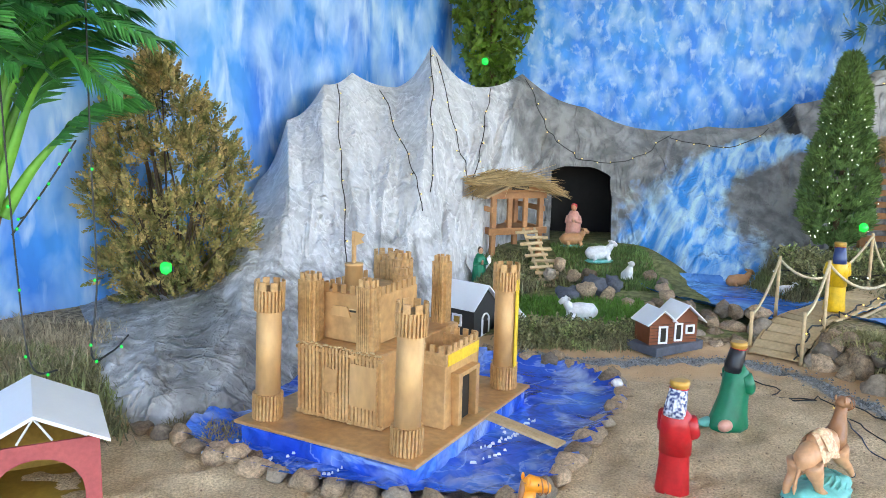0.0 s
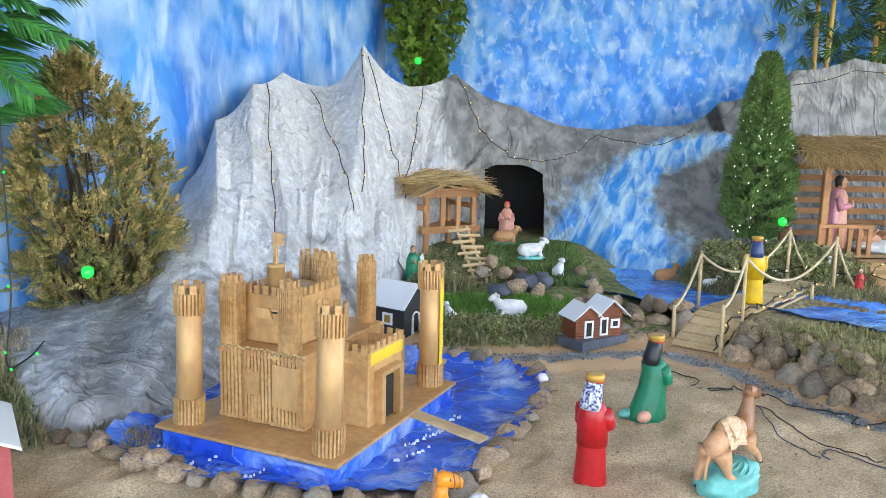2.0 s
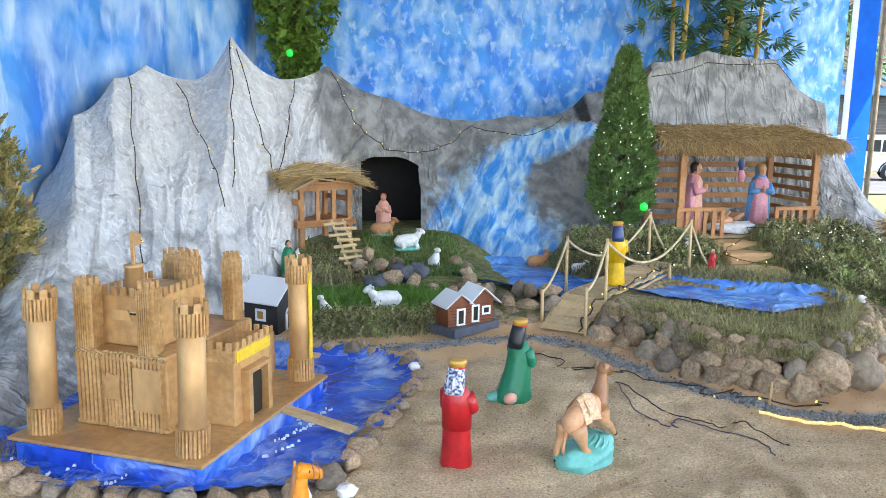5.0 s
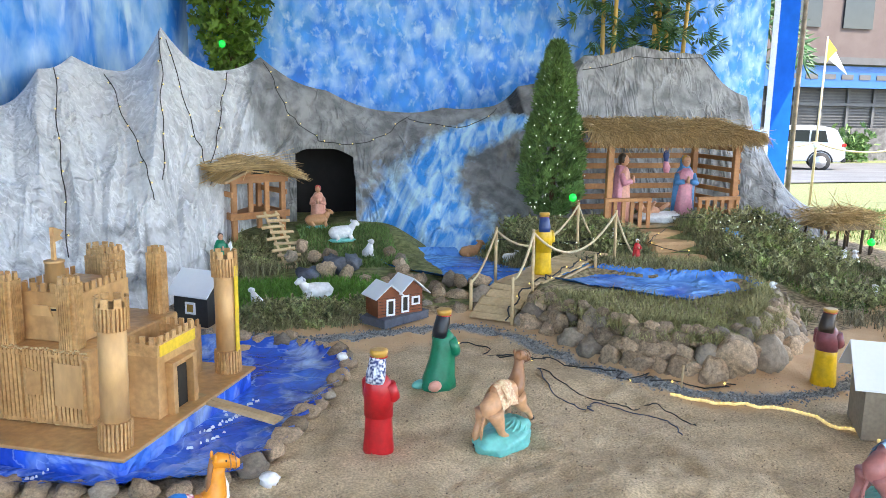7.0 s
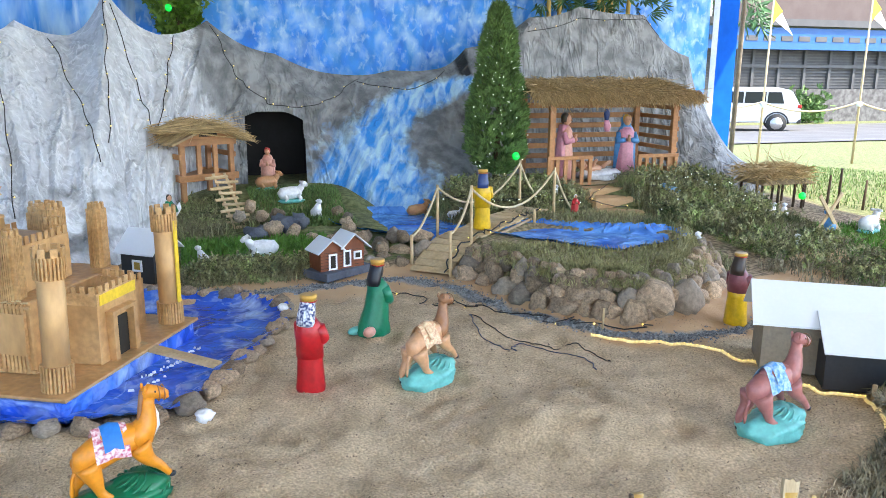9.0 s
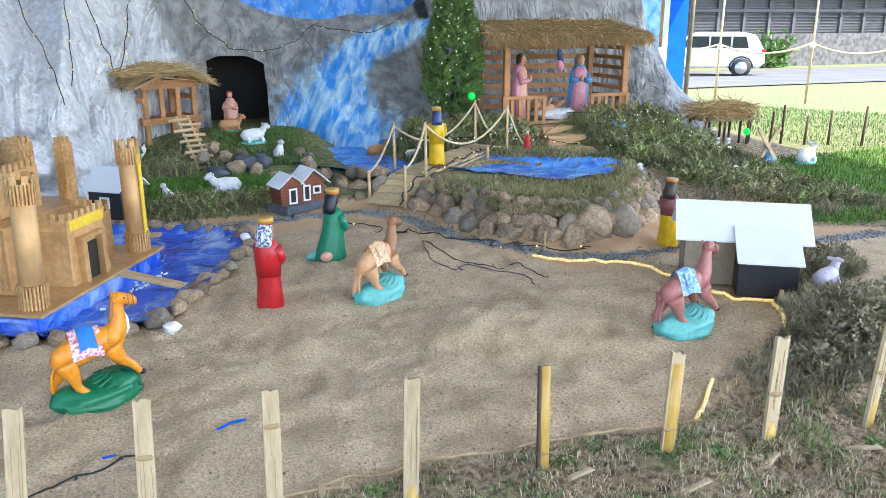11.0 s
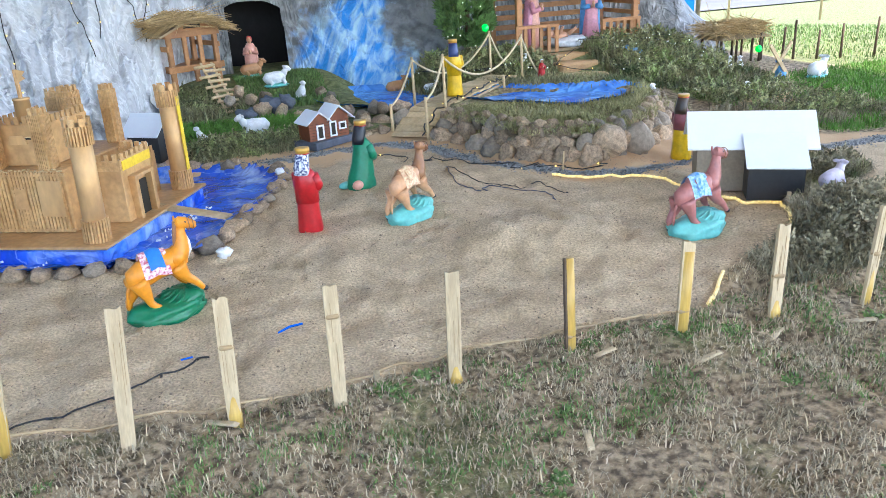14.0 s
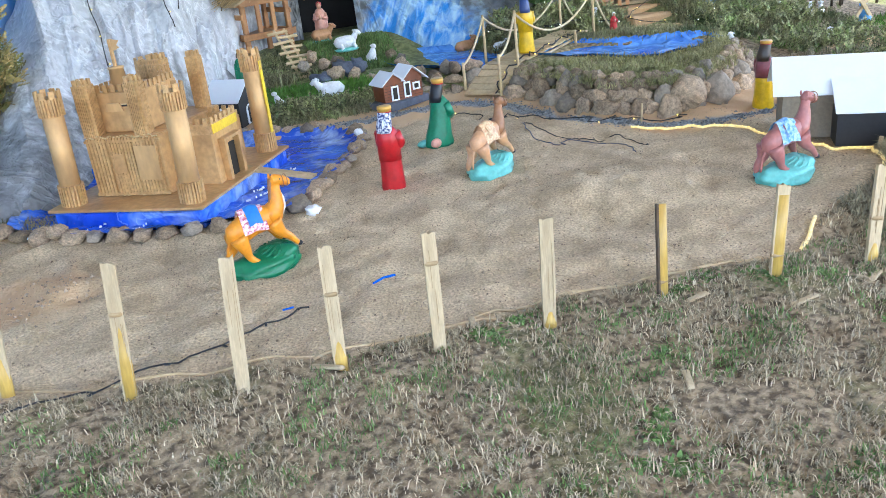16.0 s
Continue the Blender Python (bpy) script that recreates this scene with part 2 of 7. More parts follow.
M["bamboo_yel"] = mat("bamboo yellow skin", (0.60, 0.40, 0.10), (0.50, 0.31, 0.07), 0.45, 9, bump=0.1, bscale=40, rand=0.1, stretch=(3, 3, 0.5))
M["bamboo_node"] = mat("bamboo node", (0.40, 0.28, 0.15), (0.28, 0.19, 0.09), 0.7, 20)
M["straw"] = mat("straw", (0.52, 0.37, 0.18), (0.40, 0.27, 0.12), 0.85, 20, rand=0.4)
M["straw_dark"] = mat("old straw", (0.34, 0.25, 0.14), (0.25, 0.18, 0.10), 0.85, 20, rand=0.4)
M["rope"] = mat("cotton rope", (0.66, 0.56, 0.38), (0.52, 0.42, 0.26), 0.85, 40, bump=0.6, bscale=120)
M["white_card"] = mat("white foam board", (0.82, 0.84, 0.87), (0.77, 0.80, 0.84), 0.5, 4, fine_amp=0.1)
M["black_card"] = mat("black card", (0.016, 0.016, 0.018), (0.024, 0.024, 0.026), 0.5, 8)
M["grey_card"] = mat("raw cardboard", (0.30, 0.24, 0.17), (0.25, 0.20, 0.14), 0.75, 6)
M["brown_card"] = mat("red brown planked card", (0.24, 0.07, 0.025), (0.16, 0.045, 0.016), 0.5, 9, bump=0.2, bscale=30)
M["red_card"] = mat("brick red card", (0.40, 0.085, 0.085), (0.33, 0.065, 0.07), 0.6, 6)
M["dark"] = mat("dark interior", (0.03, 0.022, 0.012), (0.015, 0.012, 0.008), 0.8, 5)
M["yellow_in"] = mat("yellow lining", (0.42, 0.27, 0.04), (0.30, 0.18, 0.03), 0.6, 5)
M["cable"] = mat("black cable", (0.014, 0.014, 0.015), (0.02, 0.02, 0.02), 0.5, 10)
M["cable_blue"] = mat("blue grey cable", (0.07, 0.085, 0.14), (0.05, 0.06, 0.1), 0.5, 10)
M["bulb"] = mat("warm bulb", (0.9, 0.75, 0.3), (0.9, 0.7, 0.25), 0.3, 5, emit=(1.0, 0.66, 0.12, 0.35))
M["bulb_white"] = mat("white bulb", (0.9, 0.95, 0.9), (0.9, 0.95, 0.9), 0.3, 5, emit=(0.85, 1.0, 0.75, 0.3))
M["bulb_green"] = mat("green bulb", (0.0, 0.42, 0.06), (0.0, 0.6, 0.12), 0.25, 40, emit=(0.0, 1.0, 0.06, 0.13))
M["strip"] = mat("lit strip", (0.88, 0.74, 0.36), (0.8, 0.62, 0.24), 0.35, 60, emit=(1.0, 0.74, 0.26, 0.06))
M["leaf_palm"] = mat("palm leaf", (0.06, 0.27, 0.05), (0.025, 0.13, 0.04), 0.33, 3, rand=0.4)
M["palm_stem"] = mat("palm stem", (0.17, 0.46, 0.05), (0.10, 0.31, 0.04), 0.45, 5, bump=0.2, bscale=20)
M["palm_bark"] = mat("palm bark", (0.34, 0.20, 0.09), (0.22, 0.12, 0.05), 0.9, 12, bump=0.6, bscale=30)
M["leaf_dry"] = mat("drying cypress spray", (0.52, 0.37, 0.15), (0.10, 0.125, 0.03), 0.8, 11, rand=0.4, c3=(0.27, 0.235, 0.075), detail=2)
M["leaf_cyp"] = mat("cypress leaf", (0.15, 0.26, 0.07), (0.08, 0.15, 0.045), 0.75, 4, rand=0.4)
M["leaf_tree"] = mat("tree leaf", (0.13, 0.24, 0.02), (0.07, 0.15, 0.015), 0.55, 4, rand=0.35)
M["leaf_bamboo"] = mat("bamboo leaf", (0.05, 0.14, 0.035), (0.03, 0.085, 0.025), 0.6, 4, rand=0.3)
M["grass_dry"] = mat("dry grass", (0.52, 0.43, 0.29), (0.34, 0.275, 0.17), 0.9, 3, rand=0.55)
M["grass_green"] = mat("green grass", (0.18, 0.29, 0.085), (0.11, 0.18, 0.05), 0.85, 3, rand=0.45)
M["grass_lush"] = mat("fresh grass", (0.13, 0.29, 0.04), (0.09, 0.21, 0.03), 0.85, 3, rand=0.3)
M["weed"] = mat("grey green weeds", (0.24, 0.29, 0.11), (0.11, 0.14, 0.055), 0.9, 3, rand=0.5, c3=(0.28, 0.25, 0.14))
M["weed_dry"] = mat("withered weeds", (0.36, 0.31, 0.20), (0.15, 0.14, 0.08), 0.9, 3, rand=0.45)
M["shrub_leaf"] = mat("small shrub leaf", (0.24, 0.31, 0.10), (0.11, 0.15, 0.055), 0.75, 6, rand=0.6, c3=(0.28, 0.265, 0.13))
M["moss"] = mat("hanging moss grass", (0.40, 0.36, 0.18), (0.25, 0.245, 0.10), 0.95, 3, rand=0.4)
for _k, _c in dict(p_red=(0.52, 0.012, 0.018), p_green=(0.0, 0.20, 0.10), p_yellow=(0.78, 0.48, 0.01), p_maroon=(0.26, 0.075, 0.085), p_gold=(0.62, 0.36, 0.07),
                   p_pink=(0.66, 0.28, 0.36), p_black=(0.012, 0.014, 0.022), p_navy=(0.03, 0.06, 0.20), p_skin=(0.62, 0.33, 0.20), p_dskin=(0.13, 0.06, 0.035), p_white=(0.82, 0.83, 0.86),
                   p_teal=(0.16, 0.55, 0.50), p_camel=(0.66, 0.36, 0.19), p_rose=(0.47, 0.18, 0.16), p_orange=(0.82, 0.30, 0.02), p_brown=(0.34, 0.16, 0.075), p_blue=(0.02, 0.20, 0.62),
                   p_sky=(0.10, 0.32, 0.66), p_dgreen=(0.0, 0.17, 0.075), p_hair=(0.055, 0.035, 0.025), p_tan=(0.55, 0.28, 0.13), p_lilac=(0.66, 0.60, 0.72), p_salmon=(0.72, 0.36, 0.28)).items():
    M[_k] = mat("plaster paint " + _k[2:], _c, tuple(v * 0.82 for v in _c), 0.36, 14, bump=0.12, bscale=50)
M["p_dots"] = mat("spotted paint", (0.75, 0.8, 0.9), (0.02, 0.04, 0.16), 0.4, 95, detail=0)
M["p_saddle"] = mat("patterned saddle paint", (0.74, 0.60, 0.36), (0.58, 0.30, 0.17), 0.5, 90, detail=1)
M["p_saddle_blue"] = mat("blue saddle paint", (0.45, 0.65, 0.8), (0.05, 0.25, 0.6), 0.5, 70, detail=1)
M["p_fringe"] = mat("fringe paint", (0.85, 0.8, 0.8), (0.5, 0.08, 0.14), 0.5, 90, detail=1)


# ---- mesh tools ----
class Build:
    """A bmesh with a list of materials; mi is the slot that new faces take."""

    def __init__(self, *mats):
        self.bm, self.mats, self.mi = bmesh.new(), list(mats), 0

    def use(self, key):
        if key not in self.mats:
            self.mats.append(key)
        self.mi = self.mats.index(key)
        return self

    def add(self, verts, faces, smooth=True):
        vs = [self.bm.verts.new(v) for v in verts]
        for f in faces:
            face = self.bm.faces.new([vs[i] for i in f])
            face.material_index, face.smooth = self.mi, smooth
        return vs

    def box(self, c, s, m=None, bevel=0.0, taper=1.0):
        x, y, z = (v / 2 for v in s)
        pts = [Vector((sx * x * (taper if sz > 0 else 1), sy * y * (taper if sz > 0 else 1), sz * z)) for sx in (-1, 1) for sy in (-1, 1) for sz in (-1, 1)]
        m = m or Matrix()
        vs = [self.bm.verts.new(m @ (p + Vector(c))) for p in pts]
        fs = []
        for f in ((0, 1, 3, 2), (4, 6, 7, 5), (0, 4, 5, 1), (2, 3, 7, 6), (0, 2, 6, 4), (1, 5, 7, 3)):
            fs.append(self.bm.faces.new([vs[i] for i in f]))
            fs[-1].material_index = self.mi
        if bevel:
            es = list({e for f in fs for e in f.edges})
            r = bmesh.ops.bevel(self.bm, geom=es, offset=bevel, segments=1, affect="EDGES", clamp_overlap=True)
            for f in r["faces"]:
                f.material_index = self.mi
        return self

    def tube(self, pts, radii, n=8, cap=True, smooth=True, flat=1.0):
        pts = [Vector(p) for p in pts]
        if not hasattr(radii, "__len__"):
            radii = [radii] * len(pts)
        rings, side = [], None
        for i, p in enumerate(pts):
            d = (pts[min(i + 1, len(pts) - 1)] - pts[max(i - 1, 0)]).normalized()
            if side is None:
                side = d.orthogonal().normalized() if abs(d.y) > 0.95 else d.cross(Vector((0, 1, 0))).normalized()
            side = (side - d * side.dot(d)).normalized()
            up = d.cross(side)
            rings.append([p + radii[i] * (math.cos(a) * side + math.sin(a) * up * flat) for a in (2 * math.pi * k / n for k in range(n))])
        faces = [(i * n + k, i * n + (k + 1) % n, (i + 1) * n + (k + 1) % n, (i + 1) * n + k) for i in range(len(pts) - 1) for k in range(n)]
        if cap:
            faces += [tuple(range(n))[::-1], tuple((len(pts) - 1) * n + k for k in range(n))]
        self.add([v for r in rings for v in r], faces, smooth)
        return self

    def ball(self, c, r, m=None, seg=14, rings=9, lump=0.0, seed=0.0):
        if not hasattr(r, "__len__"):
            r = (r, r, r)
        m = m or Matrix()
        verts, faces = [], []
        for i in range(rings + 1):
            th = math.pi * i / rings
            for k in range(seg):
                ph = 2 * math.pi * k / seg
                d = Vector((math.sin(th) * math.cos(ph), math.sin(th) * math.sin(ph), math.cos(th)))
                f = 1 + lump * noise.noise(d * 1.7 + Vector((seed, seed * 2.3, seed * 0.7)))
                verts.append(m @ (Vector(c) + Vector((d.x * r[0], d.y * r[1], d.z * r[2])) * f))
        for i in range(rings):
            for k in range(seg):
                faces.append((i * seg + k, (i + 1) * seg + k, (i + 1) * seg + (k + 1) % seg, i * seg + (k + 1) % seg))
        self.add(verts, faces)
        return self

    def loft(self, rows, n=28, fold=0.0, k=9, seed=0.0, m=None):
        """Rows of (x, y, z, rx, ry) from bottom to top; fold gives the drapery of a robe."""
        m = m or Matrix()
        verts, faces = [], []
        for i, (x, y, z, rx, ry) in enumerate(rows):
            for j in range(n):
                a = 2 * math.pi * j / n
                f = 1 + fold * (math.sin(k * a + seed + 0.6 * i) + 0.6 * noise.noise((math.cos(a) * 2 + seed, math.sin(a) * 2, z * 9))) * (1 - 0.6 * i / len(rows))
                verts.append(m @ Vector((x + rx * f * math.cos(a), y + ry * f * math.sin(a), z)))
        for i in range(len(rows) - 1):
            for j in range(n):
                faces.append((i * n + j, i * n + (j + 1) % n, (i + 1) * n + (j + 1) % n, (i + 1) * n + j))
        faces += [tuple(range(n))[::-1], tuple((len(rows) - 1) * n + j for j in range(n))]
        self.add(verts, faces)
        return self

    def prism(self, poly, h0, h1, m=None, smooth=False):
        """An outline in x and z, drawn out along y from h0 to h1."""
        m = m or Matrix()
        n = len(poly)
        v = [m @ Vector((x, h0, z)) for x, z in poly] + [m @ Vector((x, h1, z)) for x, z in poly]
        f = [tuple(range(n)), tuple(range(n, 2 * n))[::-1]] + [(i, n + i, n + (i + 1) % n, (i + 1) % n) for i in range(n)]
        self.add(v, f, smooth)
        return self

    def mesh(self, name):
        bmesh.ops.recalc_face_normals(self.bm, faces=self.bm.faces)
        me = bpy.data.meshes.new(name)
        self.bm.to_mesh(me)
        self.bm.free()
        for k in self.mats:
            me.materials.append(M[k])
        return me


def part(name, b, parent=None, label="", m=None):
    """A mesh object under a thing or under a part."""
    ob = new(name, b.mesh(name) if isinstance(b, Build) else b)
    ob.parent = parent
    if m is not None:
        ob.matrix_basis = m
    return tagged(ob, label)


def thing(name, m, label, category, group="", kind="", data=None):
    ob = new(name, data.mesh(name) if isinstance(data, Build) else data)
    ob.matrix_basis = m
    return tagged(ob, label, category, group, kind)


def at(x, y, dz=0.0, rz=0.0, rx=0.0, ry=0.0):
    return pose(x, y, G(x, y) + dz, rx, ry, rz)


def rawmesh(name, verts, faces, key, smooth=False):
    me = bpy.data.meshes.new(name)
    me.from_pydata([tuple(map(float, v)) for v in verts], [], faces)
    if smooth:
        me.shade_smooth()
    me.materials.append(M[key])
    return me


def curve_pts(pts, n):
    """n points along a smooth line through pts."""
    pts = [Vector(p) for p in pts]
    out = []
    for i in range(n):
        s = i / (n - 1) * (len(pts) - 1)
        k = min(int(s), len(pts) - 2)
        u = s - k
        p0, p1, p2, p3 = pts[max(k - 1, 0)], pts[k], pts[k + 1], pts[min(k + 2, len(pts) - 1)]
        out.append(0.5 * ((2 * p1) + (p2 - p0) * u + (2 * p0 - 5 * p1 + 4 * p2 - p3) * u * u + (3 * p1 - p0 - 3 * p2 + p3) * u ** 3))
    return out


def sstep(a, b, x):
    t = min(max((x - a) / (b - a), 0.0), 1.0)
    return t * t * (3 - 2 * t)


# ---- the lie of the ground ----
MOAT = [(-1.10, 2.42), (-0.88, 2.22), (-0.62, 2.08), (-0.3, 2.0), (0.12, 1.98), (0.3, 2.2), (0.44, 2.5), (0.66, 2.95), (0.68, 3.2), (0.5, 3.42), (0.2, 3.55), (-0.3, 3.7), (-0.9, 3.2)]
WALL = [(1.82, 3.62), (1.98, 3.3), (2.12, 2.74), (2.34, 2.62), (2.55, 2.52), (2.95, 2.66), (3.42, 3.05), (3.75, 3.6), (3.8, 4.6), (2.9, 4.9), (2.3, 4.7), (2.0, 4.2)]
PONDS = [(2.25, 4.02), (2.65, 4.28), (2.95, 4.02), (3.5, 3.75), (3.42, 3.5), (2.82, 3.28), (2.6, 3.5)]


def inside(poly, x, y):
    """Signed distance to an outline, above zero inside."""
    d, odd = 1e9, False
    for (ax, ay), (bx, by) in zip(poly, poly[1:] + poly[:1]):
        t = min(max(((x - ax) * (bx - ax) + (y - ay) * (by - ay)) / ((bx - ax) ** 2 + (by - ay) ** 2), 0), 1)
        d = min(d, math.hypot(x - ax - t * (bx - ax), y - ay - t * (by - ay)))
        if (ay > y) != (by > y) and x < (bx - ax) * (y - ay) / (by - ay) + ax:
            odd = not odd
    return d if odd else -d


def G(x, y):
    z = 0.025 + 0.012 * min(max(y, -3), 5.5)
    if y > 5.5:
        z -= 0.055 * min(y - 5.5, 20) * sstep(5.5, 7.5, x)
    if y < -2 or x > 8 or x < -6:
        return z
    z += 0.012 * noise.noise((x * 1.1, y * 1.1, 3.0))
    if -1.6 < x < 3.2 and y < 3.6:
        z += 0.022 * noise.noise((x * 4.0, y * 4.0, 1.0)) + 0.012 * noise.noise((x * 10, y * 10, 5.0)) + 0.010 * noise.noise((x * 23, y * 23, 2.0))
        z -= 0.06 * max(0.0, noise.noise((x * 6.5, y * 6.5, 8.0)) - 0.22)
        z += 0.075 * math.exp(-((x - 1.52) ** 2 / 0.10 + (y - 1.54) ** 2 / 0.06)) + 0.035 * math.exp(-((x - 1.85) ** 2 / 0.08 + (y - 1.30) ** 2 / 0.05)) + 0.03 * math.exp(-((x + 0.72) ** 2 / 0.06 + (y - 1.5) ** 2 / 0.05))
    if y > 3.6:
        side = sstep(0.0, 0.25, x) * (1 - sstep(1.55, 2.0, x))
        z += side * (0.05 * sstep(3.75, 3.95, y) + 0.03 * sstep(4.5, 4.9, y) + 0.12 * sstep(5.4, 5.74, y))
        z += 0.20 * sstep(4.55, 5.25, y) * sstep(2.05, 2.5, x) * (1 - sstep(4.7, 5.4, x))
        z += 0.06 * sstep(3.9, 4.5, y) * sstep(3.6, 4.0, x) * (1 - sstep(4.9, 5.4, x))
    w = inside(WALL, x, y) if 1.7 < x < 3.9 and 2.4 < y < 5.0 else -1.0
    if w > -0.05:
        z = max(z, 0.07 + 0.17 * sstep(-0.02, 0.22, w))
        if inside(PONDS, x, y) > 0:
            z -= 0.05 * sstep(0, 0.1, inside(PONDS, x, y))
    if 1.9 < x < 4.2 and y < 1.5:
        z += 0.09 * math.exp(-((x - 3.0) ** 2 / 0.30 + (y - 0.98) ** 2 / 0.06))
    if x < -1.2:
        z += 0.12 * (1 - sstep(-1.9, -1.35, x)) * sstep(2.2, 2.8, y)
    q = inside(MOAT, x, y) if -1.2 < x < 0.8 and 1.9 < y < 3.8 else -1.0
    if q > 0:
        z -= 0.03 * sstep(0.0, 0.12, q)
    return z


# ---- ground ----
def axis(stops):
    """Grid lines, from stops of (start, step)."""
    out = []
    for (a, s), (b, _) in zip(stops, stops[1:]):
        k = max(1, round((b - a) / s))
        out += [a + (b - a) * i / k for i in range(k)]
    return out + [stops[-1][0]]


GRAVEL = [(0.2, 3.72), (0.6, 3.55), (1.0, 3.58), (1.45, 3.62), (1.7, 3.45), (1.85, 3.05), (2.0, 2.68), (2.2, 2.43), (2.5, 2.2), (2.8, 2.2), (3.35, 2.38), (3.7, 2.1), (4.3, 2.1)]
EDGE = [(-3.0, 1.2), (-0.85, 0.74), (-0.2, 0.62), (0.13, 0.60), (0.66, 0.59), (0.9, 0.63), (1.33, 0.63), (1.64, 0.57), (1.82, 0.56), (2.08, 0.79), (2.56, 0.98), (2.86, 1.32)]


def near_line(pts, x, y):
    d = 1e9
    for (ax, ay), (bx, by) in zip(pts, pts[1:]):
        t = min(max(((x - ax) * (bx - ax) + (y - ay) * (by - ay)) / ((bx - ax) ** 2 + (by - ay) ** 2), 0), 1)
        d = min(d, math.hypot(x - ax - t * (bx - ax), y - ay - t * (by - ay)))
    return d


SANDS = EDGE + [(3.1, 1.62), (3.55, 2.0), (3.78, 1.85), (3.68, 1.6), (3.3, 1.42), (3.34, 1.3), (3.75, 1.33), (4.0, 1.6), (4.15, 1.9), (4.6, 1.95), (4.5, 2.15), (3.9, 2.45), (4.3, 2.9), (4.9, 3.6), (4.6, 3.7), (3.9, 3.1), (3.5, 3.0), (2.0, 3.9), (1.5, 3.85), (0.2, 3.9), (-0.2, 4.2), (-1.6, 2.6), (-3.0, 2.2)]
xs = axis([(-400, 80), (-80, 12), (-20, 3), (-5, 0.4), (-2.4, 0.07), (-1.2, 0.028), (2.9, 0.05), (5.2, 0.2), (9, 0.8), (30, 8), (90, 60), (400, 1)])
ys = axis([(-300, 60), (-40, 6), (-8, 0.8), (-1.6, 0.06), (0.5, 0.028), (2.6, 0.045), (5.6, 0.2), (9, 0.8), (30, 4), (70, 40), (400, 1)])
verts = [(x, y, G(x, y)) for y in ys for x in xs]
faces = [(j * len(xs) + i, j * len(xs) + i + 1, (j + 1) * len(xs) + i + 1, (j + 1) * len(xs) + i) for j in range(len(ys) - 1) for i in range(len(xs) - 1)]
me = rawmesh("ground", verts, faces, "ground", True)
zone = me.color_attributes.new("zone", "FLOAT_COLOR", "POINT")
tint = me.color_attributes.new("tint", "FLOAT_COLOR", "POINT")
for i, (x, y, z) in enumerate(verts):
    tint.data[i].color = (max(sstep(3.1, 3.6, y) * sstep(-0.3, 0.3, x), sstep(1.9, 2.4, x + 0.3 * (y - 2.2)) * sstep(1.9, 2.3, y)) if -1 < x < 6 and y < 6 else 0.0, 0, 0, 1)
    if -1.4 < x < -0.3 and 1.0 < y < 2.0:
        tint.data[i].color = (0.95 * math.exp(-((x + 0.88) ** 2 + (y - 1.52) ** 2) / 0.09), 0, 0, 1)
    r = g = b = 0.0
    if x < -6 or x > 8 or y > 8 or y < -3:
        r, g = 1.0, (0.75 if y > 5 else 0.35)
    else:
        s = inside(SANDS, x, y)
        r = 0.5 - 6 * s
        g = 0.24 + 0.45 * noise.noise((x * 2.1, y * 2.1, 9)) if r > 0.5 else 0.0
        if x > 4.1 and 2.3 < y < 4.2 and s < -0.1 or (x > 6 and y > 4):
            g = 0.9
        if 0.1 < x < 1.9 and y > 3.9 or (2.2 < x < 5 and y > 4.3):
            r, g = 1.0, 0.7
        if inside(WALL, x, y) > 0.03:
            r, g = 1.0, 0.45
        b = 1.0 - 9 * abs(near_line(GRAVEL, x, y)) if s > -0.1 else 0.0
    zone.data[i].color = (min(max(r, 0), 1), min(max(g, 0), 1), min(max(b, 0), 1), 1)
tagged(new("ground", me), "trampled pale brown sand and dry lawn", "ground", kind="structure")

# gravel grains along the painted path
rng = random.Random(4)
gv, gf = [], []
line = curve_pts([(x, y, 0) for x, y in GRAVEL], 400)
for _ in range(5200):
    p = line[rng.randrange(len(line))]
    x, y = p.x + rng.gauss(0, 0.035), p.y + rng.gauss(0, 0.035)
    s, z = rng.uniform(0.004, 0.010), G(x, y)
    o, a = len(gv), rng.uniform(0, 6.28)
    gv += [(x + s * math.cos(a + k * 2.09), y + s * math.sin(a + k * 2.09), z - 0.001) for k in range(3)] + [(x, y, z + s * 0.9)]
    gf += [(o, o + 1, o + 3), (o + 1, o + 2, o + 3), (o + 2, o, o + 3)]
thing("gravel", Matrix(), "narrow trail of loose blue grey gravel on sand", "gravel", kind="stuff", data=rawmesh("gravel", gv, gf, "pebble"))
gv, gf = [], []
for _ in range(20000):
    x, y = rng.uniform(-1.0, 2.8), 0.62 + 2.8 * rng.random() ** 1.4
    s, z = 0.0014 + 0.004 * rng.random() ** 3, G(x, y)
    o, a = len(gv), rng.uniform(0, 6.28)
    gv += [(x + s * math.cos(a + k * 2.09), y + s * math.sin(a + k * 2.09), z - 0.001) for k in range(3)] + [(x, y, z + s)]
    gf += [(o, o + 1, o + 3), (o + 1, o + 2, o + 3), (o + 2, o, o + 3)]
thing("sand_grains", Matrix(), "coarse grains and crumbs scattered on the sand", "sand", kind="stuff", data=rawmesh("grains", gv, gf, "stone"))

gv, gf = [], []
